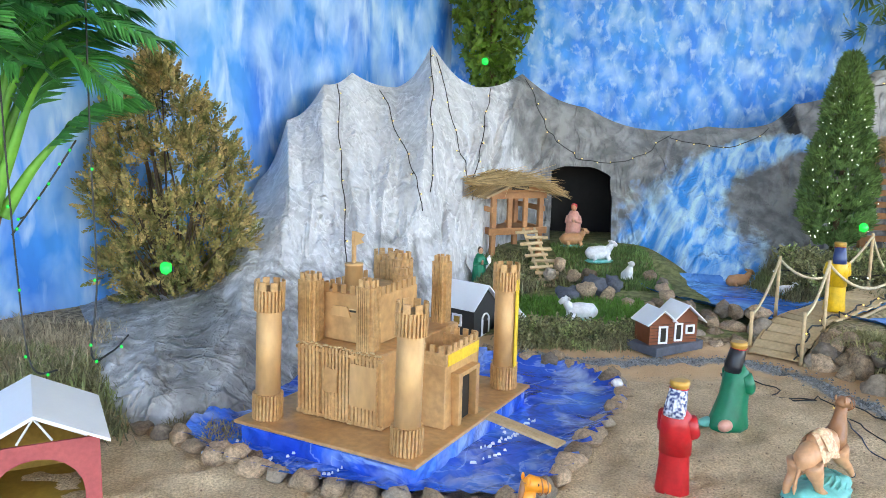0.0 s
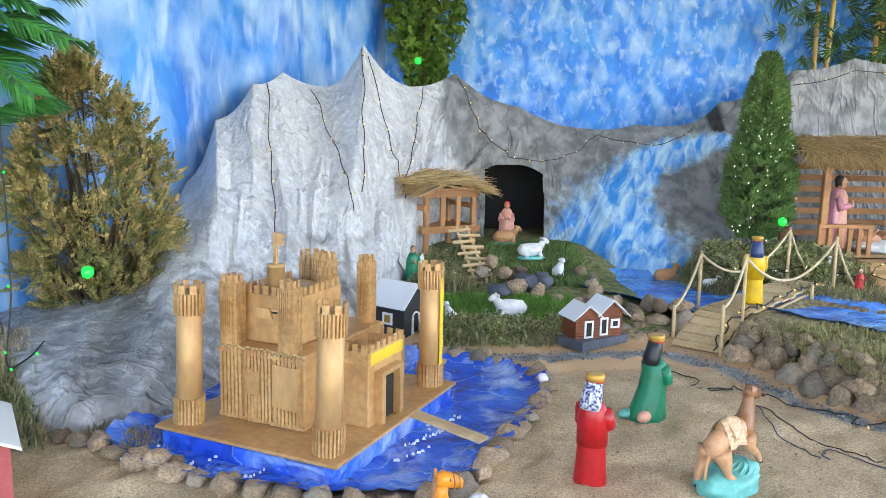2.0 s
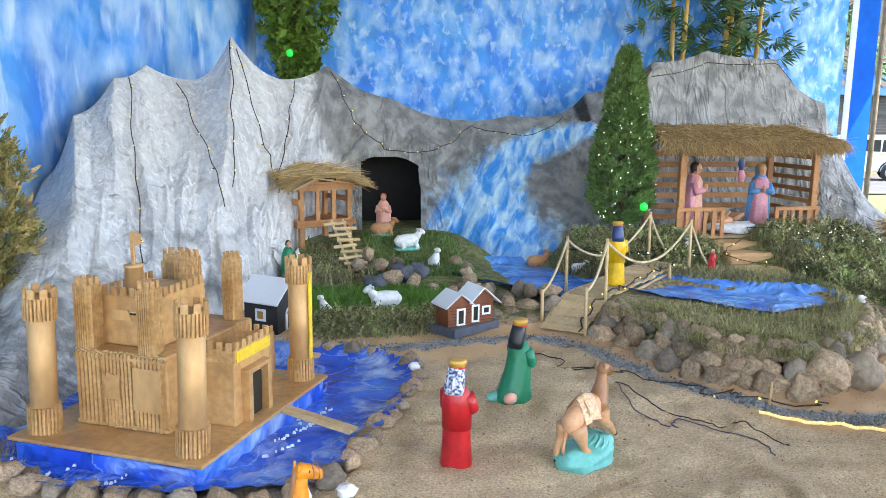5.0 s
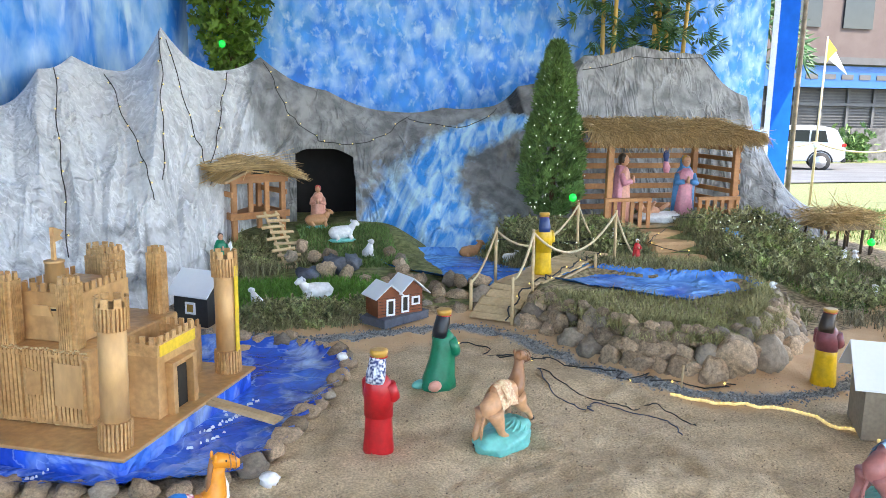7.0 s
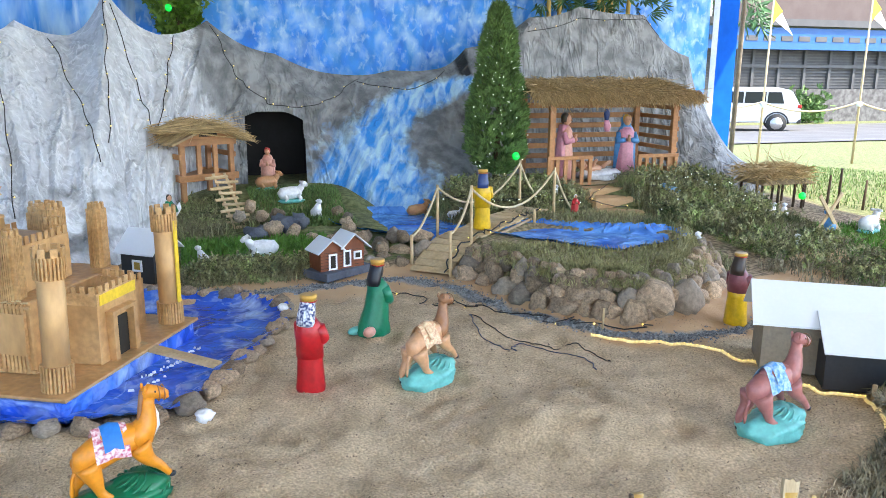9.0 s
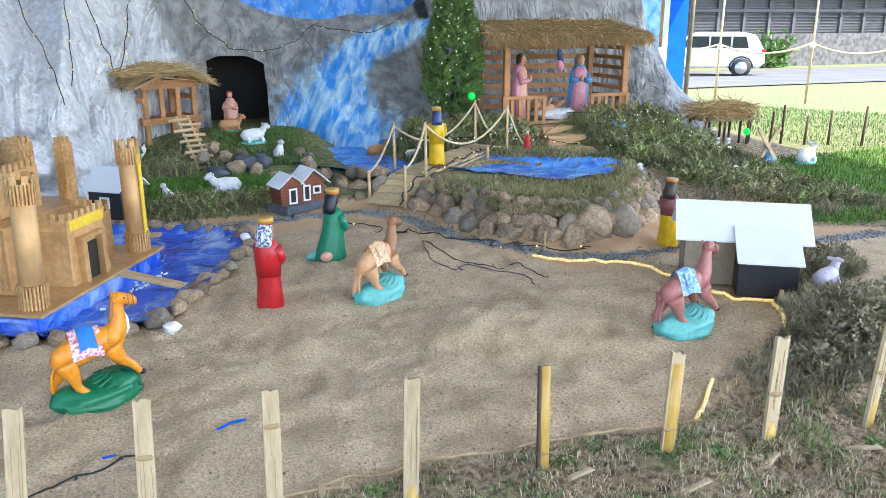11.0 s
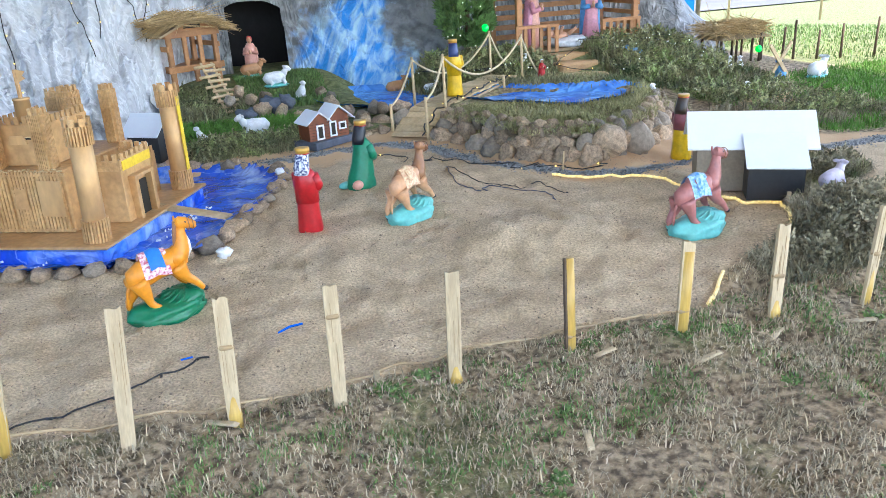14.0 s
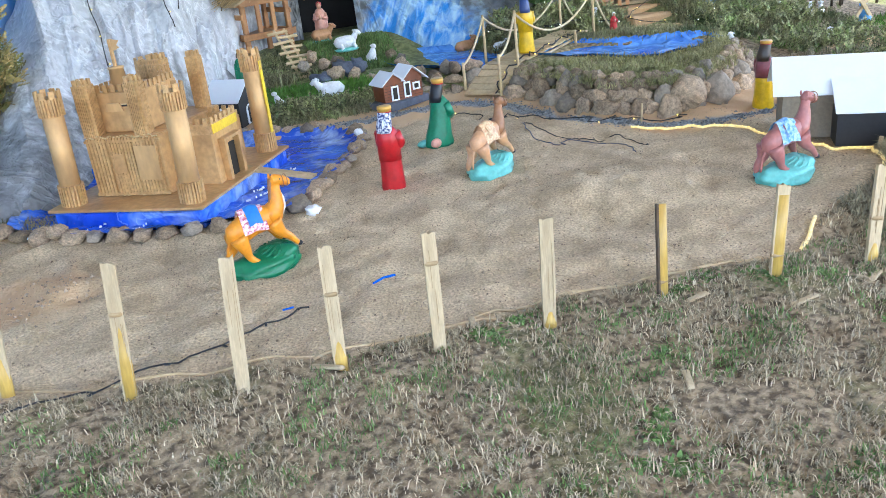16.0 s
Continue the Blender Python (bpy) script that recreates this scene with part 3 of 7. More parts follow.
for k in range(420):
    x, y = (rng.gauss(-0.82, 0.16), rng.gauss(1.5, 0.12)) if k < 130 else (rng.uniform(-0.9, 2.6), 0.68 + 2.2 * rng.random() ** 1.3)
    s, z = rng.uniform(0.004, 0.009) * (1.7 if k < 30 else 1.0), G(x, y)
    o, a = len(gv), rng.uniform(0, 6.28)
    gv += [(x + s * math.cos(a + q * 1.57) * rng.uniform(0.7, 1.2), y + s * math.sin(a + q * 1.57), z - 0.002) for q in range(4)] + [(x, y, z + s * 0.8)]
    gf += [(o, o + 1, o + 4), (o + 1, o + 2, o + 4), (o + 2, o + 3, o + 4), (o + 3, o, o + 4)]
thing("soil_crumbs", Matrix(), "small brown clods lying on the sand", "soil", kind="stuff", data=rawmesh("soil_crumbs", gv, gf, "stone"))

# ---- sky cloths, canopy ----
CORNER = Vector((-0.11, 7.6, 0))


def cloth(name, a, b, z0, z1, key, label, wave, nx=90, nz=10):
    a, b = Vector(a), Vector(b)
    d = b - a
    nrm = Vector((d.y, -d.x, 0)).normalized()
    v = []
    for s in range(2):
        for j in range(nz + 1):
            for i in range(nx + 1):
                u, w = i / nx, j / nz
                f = wave * (math.sin(u * d.length * 5 + 1.3 * w) + 0.7 * noise.noise((u * d.length * 3, w * 1.5, a.x))) - 0.006 * s
                p = a + d * u + nrm * f
                v.append((p.x, p.y, z0 + (z1 - z0) * w))
    n1 = nx + 1
    half = n1 * (nz + 1)
    f = [(j * n1 + i, j * n1 + i + 1, (j + 1) * n1 + i + 1, (j + 1) * n1 + i) for j in range(nz) for i in range(nx)]
    f += [tuple(half + k for k in q)[::-1] for q in f]
    return tagged(new(name, rawmesh(name, v, f, key, True)), label, "backdrop", kind="structure")


cloth("wall_west", (-4.9, -0.4, 0), CORNER + Vector((0.10, 0.17, 0)), -0.2, 4.3, "sky_left", "blue cloth wall sprayed with white cloud streaks", 0.03)
cloth("wall_north", CORNER + Vector((-0.35, 0, 0)), (6.46, 7.6, 0), -0.2, 4.3, "sky_right", "bright blue cloth wall blotched with pale clouds", 0.015)
cloth("border_strip", (6.49, 7.58, 0), (6.57, 7.58, 0), -0.3, 4.3, "white_cloth", "narrow pale border of the sky cloth", 0.003, 6)
cloth("side_cloth", (6.585, 7.6, 0), (6.86, 7.6, 0), -0.3, 4.3, "blue_cloth", "plain deep blue side cloth", 0.008, 12)
thing("tent_pole", pose(6.92, 7.6, -0.3), "slim grey metal tent pole", "pole", data=Build("stone_grey").tube([(0, 0, 0), (0.02, 0, 4.7)], 0.03, 12))
# unseen roof, added and sized to block the sun over the display
thing("ceiling", Matrix(), "unseen roof sheet keeping the sun off the display", "ceiling", kind="structure", data=Build("white_card").box((1.6, 1.6, 4.42), (13.4, 13.6, 0.05)))

# ---- the cloth mountain ----
BASE = [(-2.3, 3.6, .10), (-1.75, 2.85, .06), (-1.36, 2.55, .05), (-1.0, 2.66, .05), (-0.88, 3.05, .05), (-0.75, 3.4, .05), (-0.6, 3.7, .05), (-0.45, 4.0, .05), (-0.3, 4.2, .05), (-0.15, 4.5, .05),
        (0.0, 5.0, .05), (0.5, 6.3, .2), (1.35, 6.35, .2), (1.75, 5.8, .12), (2.1, 5.35, .10), (2.6, 5.6, .25), (3.1, 6.1, .3), (4.0, 6.3, .3), (4.7, 6.2, .25), (5.0, 5.7, .1), (5.3, 5.4, .03), (5.7, 5.4, 0)]
MIDS = [(-2.35, 3.9, .2), (-1.8, 3.1, .24), (-1.4, 2.8, .25), (-1.13, 3.1, .25), (-1.0, 3.9, .42), (-.9, 4.4, .58), (-.72, 4.7, .64), (-.5, 4.9, .7), (-.3, 5.1, .8), (-.1, 5.4, .75),
        (.2, 5.9, .8), (.62, 6.45, .85), (1.42, 6.45, .78), (1.9, 6.2, .6), (2.3, 6.0, .5), (2.8, 6.2, .7), (3.2, 6.4, 1.0), (4.1, 6.5, 1.0), (4.75, 6.4, 1.0), (5.2, 6.0, .6), (5.45, 5.7, .4), (5.8, 5.6, .2)]
RIDGE = [(-2.4, 4.3, .2), (-2.2, 4.35, .22), (-1.8, 4.7, .3), (-1.48, 5.15, .86), (-1.3, 5.3, 1.29), (-1.08, 5.6, 1.56), (-0.9, 5.9, 1.67), (-0.56, 6.1, 1.57), (-0.28, 6.23, 1.93), (0.11, 6.4, 1.60),
         (0.52, 6.7, 1.74), (1.12, 6.8, 1.46), (1.8, 6.9, 1.27), (2.27, 6.9, 1.32), (2.72, 6.9, 1.33), (3.05, 6.9, 1.54), (3.66, 6.7, 1.85), (4.22, 6.7, 1.97), (4.98, 6.7, 1.91), (5.43, 6.5, 1.48), (5.6, 6.4, .97), (6.02, 6.1, .36)]
NU = 640
ub, um, ur = (curve_pts(c, NU + 1) for c in (BASE, MIDS, RIDGE))


def peaks(u):
    """The ridge between its control points keeps its sharp tent-like peaks."""
    s = u * (len(RIDGE) - 1)
    k = min(int(s), len(RIDGE) - 2)
    a, b = Vector(RIDGE[k]), Vector(RIDGE[k + 1])
    t = s - k
    p = a.lerp(b, t)
    p.z -= 0.16 * abs(b.z - a.z) * math.sin(math.pi * t) + 0.015 * math.sin(math.pi * t)
    return p


def hill(u, v):
    """The cloth's surface: u along the foot, v from foot to ridge."""
    i = min(max(u * NU, 0), NU - 1e-6)
    k, t = int(i), i - int(i)
    a, m, c = ub[k].lerp(ub[k + 1], t), um[k].lerp(um[k + 1], t), peaks(u)
    p = a.lerp(m, v / 0.45) if v < 0.45 else m.lerp(c, (v - 0.45) / 0.55)
    bow = a * (1 - v) ** 2 + m * 2 * v * (1 - v) + c * v * v
    p = p.lerp(bow, 0.55)
    s = u * 21
    w = math.sin(math.pi * min(max(v, 0.0), 1.0)) ** 0.7
    c = s + (1 - v) * 1.1 * noise.noise((s * 0.6, v * 1.7, 21)) + 0.25 * noise.noise((s * 2.1, v * 5.0, 23))
    deep = 0.42 + 0.6 * sstep(8.2, 9.2, s) * (1 - sstep(12.0, 13.0, s))
    f = deep * (0.034 * noise.noise((c * 2.2, v * 1.6, 2)) + 0.036 * (abs(noise.noise((c * 3.2 + 1.8 * v, v * 1.3, 7))) - 0.2) + 0.03 * max(0.0, 1 - 5 * abs(noise.noise((c * 1.9 + 2.2 * v, v * 0.8, 41)))) * (0.3 + v))
    f += 0.010 * (abs(noise.noise((c * 8 + 1.5 * v, v * 2.2, 4))) - 0.2) + 0.013 * abs(noise.noise((c * 17 + 3 * v, v * 4, 14))) + 0.045 * noise.noise((s * 0.9, v * 3, 11)) + 0.006 * abs(noise.noise((c * 30 + 6 * v, v * 7, 9)))
    f += 0.012 * (abs(noise.noise((p.x * 5 + p.z * 7, p.z * 3, 31))) - 0.2) * (1 - v)
    if s > 15:
        f *= 0.45
    n = Vector((0.25 if s < 10 else 0.0, -1.0, 0.35)).normalized()
    return p + n * f * w * 2.1


def in_cave(p):
    return 0.80 < p.x < 1.33 and p.z < 0.94 - 0.9 * max(0, abs(p.x - 1.03) - 0.1) ** 1.5 and p.y > 6.0


NV = 110
hv = [hill(i / NU, j / NV) for j in range(NV + 1) for i in range(NU + 1)]
hf = []
for j in range(NV):
    for i in range(NU):
        q = (j * (NU + 1) + i, j * (NU + 1) + i + 1, (j + 1) * (NU + 1) + i + 1, (j + 1) * (NU + 1) + i)
        if not in_cave(sum((hv[k] for k in q), Vector()) / 4):
            hf.append(q)
FALL = [(3.0, 1.20, .07), (2.75, 1.13, .10), (2.4, 1.03, .12), (2.12, .86, .17), (1.97, .66, .24), (1.86, .45, .34), (1.85, .25, .46), (1.9, .1, .55)]
def cave_rim(x, z):
    return max(abs(x - 1.065) - 0.265, z - 0.94 + 0.9 * max(0, abs(x - 1.03) - 0.1) ** 1.5)


use = {}
for q in hf:
    for k in q:
        use[k] = use.get(k, 0) + 1
for k, n in use.items():
    p = hv[k]
    if n < 4 and p.y > 6.0 and 0.7 < p.x < 1.45 and p.z < 1.05 and abs(cave_rim(p.x, p.z)) < 0.06:
        for _ in range(3):
            d = cave_rim(p.x, p.z)
            gx, gz = (cave_rim(p.x + 0.002, p.z) - d) / 0.002, (cave_rim(p.x, p.z + 0.002) - d) / 0.002
            if abs(gx) + abs(gz) > 0.1:
                p = p - Vector((gx, 0, gz)) * d / (gx * gx + gz * gz)
        hv[k] = p
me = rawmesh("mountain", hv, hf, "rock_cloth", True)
zone = me.color_attributes.new("zone", "FLOAT_COLOR", "POINT")
for i, p in enumerate(hv):
    grey = sstep(-0.05, 0.95, p.x + 0.3 * noise.noise((p.x * 3, p.z * 3, 1)))
    if p.x < 0.2:
        grey = max(grey, 0.0) + 0.60 * (1 - sstep(0.15, 0.95, p.z)) * (1 - sstep(-0.6, 0.1, p.x)) + 0.16 * noise.noise((p.x * 3 + p.z * 2, p.z * 4, 3)) + 0.12 * noise.noise((p.x * 11 + p.z * 3, p.z * 9, 6)) + 0.42 * (1 - sstep(0.25, 0.95, p.z)) * sstep(-0.75, -0.45, p.x) * (1 - 3.2 * abs(noise.noise((p.x * 9 + p.z * 6, p.z * 4, 16))))
    black = 1.0 - abs(p.x - 2.98) * 9 if p.z > 1.27 and 2.8 < p.x < 3.15 else 0.0
    fall = 0.0
    for (ax, az, aw), (bx, bz, bw) in zip(FALL, FALL[1:]):
        t = min(max(((p.x - ax) * (bx - ax) + (p.z - az) * (bz - az)) / ((bx - ax) ** 2 + (bz - az) ** 2), 0), 1)
        fall = max(fall, 1.0 + 0.16 * noise.noise((p.x * 9 - p.z * 5, p.z * 3, 12)) - 0.5 * math.hypot(p.x - ax - t * (bx - ax), p.z - az - t * (bz - az)) / (aw + t * (bw - aw)))
    if p.y > 6.95 or p.x < 1.2:
        fall = 0.0
    zone.data[i].color = (min(max(grey, 0), 1), max(black, 0), fall if fall > 0 else 0, 1)
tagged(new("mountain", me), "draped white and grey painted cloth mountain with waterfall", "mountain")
bk = Build("rock_cloth").tube([(-0.75, 6.9, 0.4), (-0.72, 6.95, 1.2), (-0.68, 7.0, 1.62), (-0.66, 7.0, 1.76)], [0.7, 0.45, 0.14, 0.015], 18)
thing("rock_peak", Matrix(), "small grey cloth peak behind the mountain", "rock", data=bk)
# added shell behind the cave mouth, black to stand for the shade inside
cv = Build("cave_black").box((1.07, 7.06, 0.52), (0.80, 0.02, 0.96)).box((0.68, 6.85, 0.52), (0.02, 0.44, 0.96)).box((1.46, 6.85, 0.52), (0.02, 0.44, 0.96)).box((1.07, 6.85, 0.99), (0.78, 0.44, 0.02))
thing("cave_lining", Matrix(), "added black shell behind the mountain cave's mouth", "cloth", data=cv)


# ---- water sheets ----
def sheet(name, poly, z, key, label, step=0.035, amp=0.012, grow=0.08, rays=None):
    x0, x1 = min(p[0] for p in poly) - grow, max(p[0] for p in poly) + grow
    y0, y1 = min(p[1] for p in poly) - grow, max(p[1] for p in poly) + grow
    nx, ny = int((x1 - x0) / step) + 1, int((y1 - y0) / step) + 1
    idx, v, f = {}, [], []
    for j in range(ny):
        for i in range(nx):
            x, y = x0 + i * step, y0 + j * step
            d = inside(poly, x, y)
            if d > -grow:
                idx[i, j] = len(v)
                h = amp * noise.noise((x * 3.2, y * 3.2, 2)) + amp * 0.8 * abs(noise.noise((x * 8, y * 8, 6)))
                if rays:
                    a, r = math.atan2(y - rays[1], x - rays[0]), math.hypot(x - rays[0], y - rays[1])
                    h += amp * 0.9 * math.sin(a * 26 + 2 * noise.noise((x * 4, y * 4, 1))) * math.exp(-r * 2.5)
                v.append((x, y, z + h + 0.05 * sstep(0.06, -grow, d)))
    for (i, j) in idx:
        q = [(i, j), (i + 1, j), (i + 1, j + 1), (i, j + 1)]
        if all(k in idx for k in q):
            f.append(tuple(idx[k] for k in q))
    return tagged(new(name, rawmesh(name, v, f, key, True)), label, "water", kind="structure")


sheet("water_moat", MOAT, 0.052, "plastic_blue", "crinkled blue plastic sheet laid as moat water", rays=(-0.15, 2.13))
sheet("water_pond", PONDS, 0.215, "plastic_light", "light blue plastic sheet laid as a pond", amp=0.02)
sheet("water_stream", [(1.35, 5.5), (2.3, 5.5), (2.5, 4.9), (2.1, 4.4), (1.85, 4.2), (1.7, 4.5), (1.35, 5.0)], 0.135, "plastic_light", "blue painted pool below the waterfall", amp=0.015)
rng = random.Random(9)
fb = Build("foam")
for cx, cy, n in ((0.12, 2.46, 16), (0.2, 2.62, 14), (0.06, 2.3, 8), (-0.72, 2.25, 7), (-0.5, 2.14, 9), (-0.95, 2.34, 4)):
    for k in range(n):
        t = k / n - 0.5
        fb.box((cx + t * 0.16 + rng.gauss(0, 0.01), cy + t * 0.16 + rng.gauss(0, 0.01), 0.068), (rng.uniform(0.006, 0.018), rng.uniform(0.006, 0.014), 0.008), taper=0.6)
thing("foam_crumbs", Matrix(), "white foam crumbs floating on blue plastic", "foam", kind="stuff", data=fb)


# ---- stones ----
def stone_mesh(seed, key):
    r = random.Random(seed)
    b = Build(key).ball((0, 0, 0), (0.5, 0.36 + 0.1 * r.random(), 0.32 + 0.1 * r.random()), seg=18, rings=11, lump=0.42, seed=seed * 3.1)
    cuts = [(Vector((r.gauss(0, 1), r.gauss(0, 1), r.gauss(0, 0.7))).normalized(), r.uniform(0.25, 0.36)) for _ in range(6)]
    for v in b.bm.verts:
        for d, far in cuts:
            over = v.co.dot(d) - far
            if over > 0:
                v.co -= d * over * 0.8
        v.co += v.co.normalized() * 0.018 * noise.noise(v.co * 7 + Vector((seed, 0, 0)))
    return b.mesh("stone")


STONES = [stone_mesh(i, ("stone", "stone", "stone_grey", "stone")[i % 4]) for i in range(14)]


def stone(x, y, z, size, rz, label, group, k, squash=1.0):
    o = new("stone", STONES[k % len(STONES)])
    o.matrix_basis = Matrix.LocRotScale((x, y, z), Euler((0, 0, rz)), (size, size, size * squash))
    return tagged(o, label, "stone", group)


rng = random.Random(12)
ring = [(0.22, 3.60), (0.33, 3.56), (0.44, 3.51), (0.55, 3.45), (0.64, 3.37), (0.71, 3.26), (0.73, 3.14), (0.72, 3.02), (0.68, 2.90), (0.62, 2.79), (0.57, 2.68), (0.51, 2.57), (0.46, 2.46), (0.40, 2.35), (0.35, 2.24),
        (0.30, 2.13), (0.22, 2.02), (0.10, 1.95), (-0.03, 1.93), (-0.15, 1.92), (-0.27, 1.95), (-0.38, 1.98), (-0.49, 2.0), (-0.60, 2.03), (-0.70, 2.08), (-0.79, 2.14), (-0.88, 2.20), (-0.97, 2.27), (-1.06, 2.33), (-1.15, 2.39), (-1.24, 2.44), (-1.33, 2.47)]
for k, (x, y) in enumerate(ring):
    stone(x, y, G(x, y) + 0.022, rng.uniform(0.105, 0.15), rng.uniform(0, 6.3), "rounded brown river stone edging the blue moat", "stones round the moat", k, rng.uniform(0.6, 0.9))
for k in range(26):
    x, y = rng.choice(((0.05, 3.72), (0.45, 3.6), (0.72, 3.2), (-1.2, 2.48), (-0.85, 2.3)))
    x, y = x + rng.gauss(0, 0.05), y + rng.gauss(0, 0.035)
    stone(x, y, G(x, y) + 0.01, rng.uniform(0.04, 0.08), rng.uniform(0, 6.3), "small brown stone beside the moat edging", "stones round the moat", k)
thing("white_stone", at(0.70, 3.05, 0.055), "small white painted stone on the moat edging", "stone", data=Build("p_white").ball((0, 0, 0), (0.03, 0.025, 0.02), lump=0.4, seed=3))
thing("white_stone", at(0.27, 1.9, 0.015), "small white chip lying beside the moat", "stone", data=Build("p_white").ball((0, 0, 0), (0.035, 0.03, 0.025), lump=0.5, seed=8))
front = curve_pts([(1.86, 3.56, 0), (2.0, 3.2, 0), (2.12, 2.78, 0), (2.34, 2.62, 0), (2.55, 2.52, 0), (2.95, 2.66, 0), (3.30, 2.95, 0), (3.6, 3.35, 0)], 60)
for row, (n, off, h, lo, hi) in enumerate(((19, 0.0, 0.035, 0.14, 0.20), (21, 0.045, 0.095, 0.12, 0.18), (23, 0.085, 0.15, 0.10, 0.16), (24, 0.12, 0.19, 0.08, 0.13))):
    for k in range(n):
        s = (k + 0.5 * (row % 2) + rng.uniform(-0.2, 0.2)) / n
        p = front[min(max(int(s * 59), 0), 59)]
        q = front[min(int(s * 59) + 1, 59)] - front[max(int(s * 59) - 1, 0)]
        nrm = Vector((-q.y, q.x, 0)).normalized()
        p = p + nrm * off
        stone(p.x, p.y, 0.05 + h, rng.uniform(lo, hi), math.atan2(q.y, q.x) + rng.uniform(-0.4, 0.4), "large rounded river stone in the pond's dry wall", "stones of the pond wall", rng.randrange(14), rng.uniform(0.8, 1.1))
stone(2.62, 2.55, 0.14, 0.30, 0.5, "big pinkish boulder in the pond's dry wall", "stones of the pond wall", 1, 0.9)
stone(2.82, 2.58, 0.13, 0.26, 2.2, "big grey boulder in the pond's dry wall", "stones of the pond wall", 2, 1.0)
for x, y, z, s, g in ((1.5, 4.25, .13, .17, 1), (1.62, 4.1, .12, .16, 0), (1.48, 4.02, .11, .13, 4), (1.62, 4.3, .2, .13, 2), (1.75, 4.02, .14, .2, 6), (1.72, 3.9, .1, .12, 0), (1.56, 3.88, .1, .12, 3), (1.42, 4.4, .17, .12, 5), (1.8, 4.2, .2, .16, 7),
                      (0.85, 4.75, .2, .16, 0), (0.98, 4.7, .18, .14, 5), (0.78, 4.95, .26, .13, 4), (1.1, 4.62, .15, .12, 7), (1.22, 4.55, .14, .1, 3), (0.72, 5.2, .3, .12, 8), (1.3, 4.62, .15, .11, 4), (1.42, 4.62, .14, .1, 0), (1.38, 3.98, .10, .12, 10), (1.44, 3.86, .08, .10, 11), (1.34, 4.12, .13, .12, 12), (1.5, 4.14, .15, .12, 9), (1.66, 4.2, .21, .12, 13), (1.46, 4.5, .16, .12, 11), (1.4, 4.78, .17, .12, 12), (1.42, 4.95, .18, .13, 9), (1.46, 5.12, .19, .11, 10), (1.4, 5.28, .21, .12, 13), (0.62, 5.0, .26, .12, 10), (0.9, 5.02, .25, .13, 12)):
    stone(x, y, z, s, x * 7, "brown stone bedded in the grassy bank", "stones of the bank", g)
for x, y, z, s in ((0.92, 4.86, .2, .26), (0.72, 4.72, .17, .22), (1.05, 4.9, .22, .2)):
    o = thing("slate", Matrix.LocRotScale((x, y, z), Euler((0.5, 0.1, x)), (s, s * 0.7, s * 0.55)), "dark blue grey slate lump in the bank", "stone", data=Build("stone_dark").ball((0, 0, 0), 0.5, lump=0.5, seed=x * 9))


# ---- cardboard castle ----
def crenels(b, a, c, z, n, h=0.03, th=0.008):
    """Teeth along the wall's top from a to c."""
    a, c = Vector((*a, z)), Vector((*c, z))
    d = c - a
    rot = Matrix.Rotation(math.atan2(d.y, d.x), 4, "Z")
    for k in range(n):
        p = a + d * ((k + 0.5) / n)
        b.box((0, 0, h / 2), (d.length / n * 0.56, th, h), Matrix.Translation(p) @ rot)


def flutes(b, r, z0, z1, n=26, amp=0.08):
    """A band of corrugated card round a tube, with narrow grooves between its ribs."""
    v, f = [], []
    m = 4 * n
    for z in (z0, z1):
        for k in range(m):
            a = 2 * math.pi * (k // 4 + (0.0, 0.16, 0.66, 0.82)[k % 4]) / n
            q = r * (1 + (amp if k % 4 in (1, 2) else -amp * 1.3))
            v.append((q * math.cos(a), q * math.sin(a), z))
    f = [(k, (k + 1) % m, m + (k + 1) % m, m + k) for k in range(m)] + [tuple(range(m))[::-1], tuple(range(m, 2 * m))]
    b.add(v, f, False)


def panel(b, c, w, h, rz, n):
    """A panel of corrugated card, its ribs upright."""
    rot = pose(*c, 0, 0, rz)
    v, f = [], []
    ribs = [(k + d, y) for k in range(n) for d, y in ((0.0, 0.0), (0.08, -0.011), (0.74, -0.011), (0.82, 0.0))] + [(n, 0.0)]
    for u, y in ribs:
        v += [rot @ Vector((-w / 2 + w * u / n, y, 0)), rot @ Vector((-w / 2 + w * u / n, y, h))]
    f = [(2 * i, 2 * i + 2, 2 * i + 3, 2 * i + 1) for i in range(len(ribs) - 1)]
    b.add(v, f, False)


castle = thing("castle", pose(-0.335, 2.675, 0.0, 0, 0, -28.3), "handmade gold-sprayed cardboard castle standing on the moat", "castle")
part("plinth", Build("plastic_blue").box((0, 0, 0.075), (0.80, 1.0, 0.10), bevel=0.012), castle, "block wrapped in blue plastic")
part("platform", Build("card").box((0, 0, 0.133), (0.83, 1.03, 0.014), bevel=0.003), castle)
TZ = 0.14
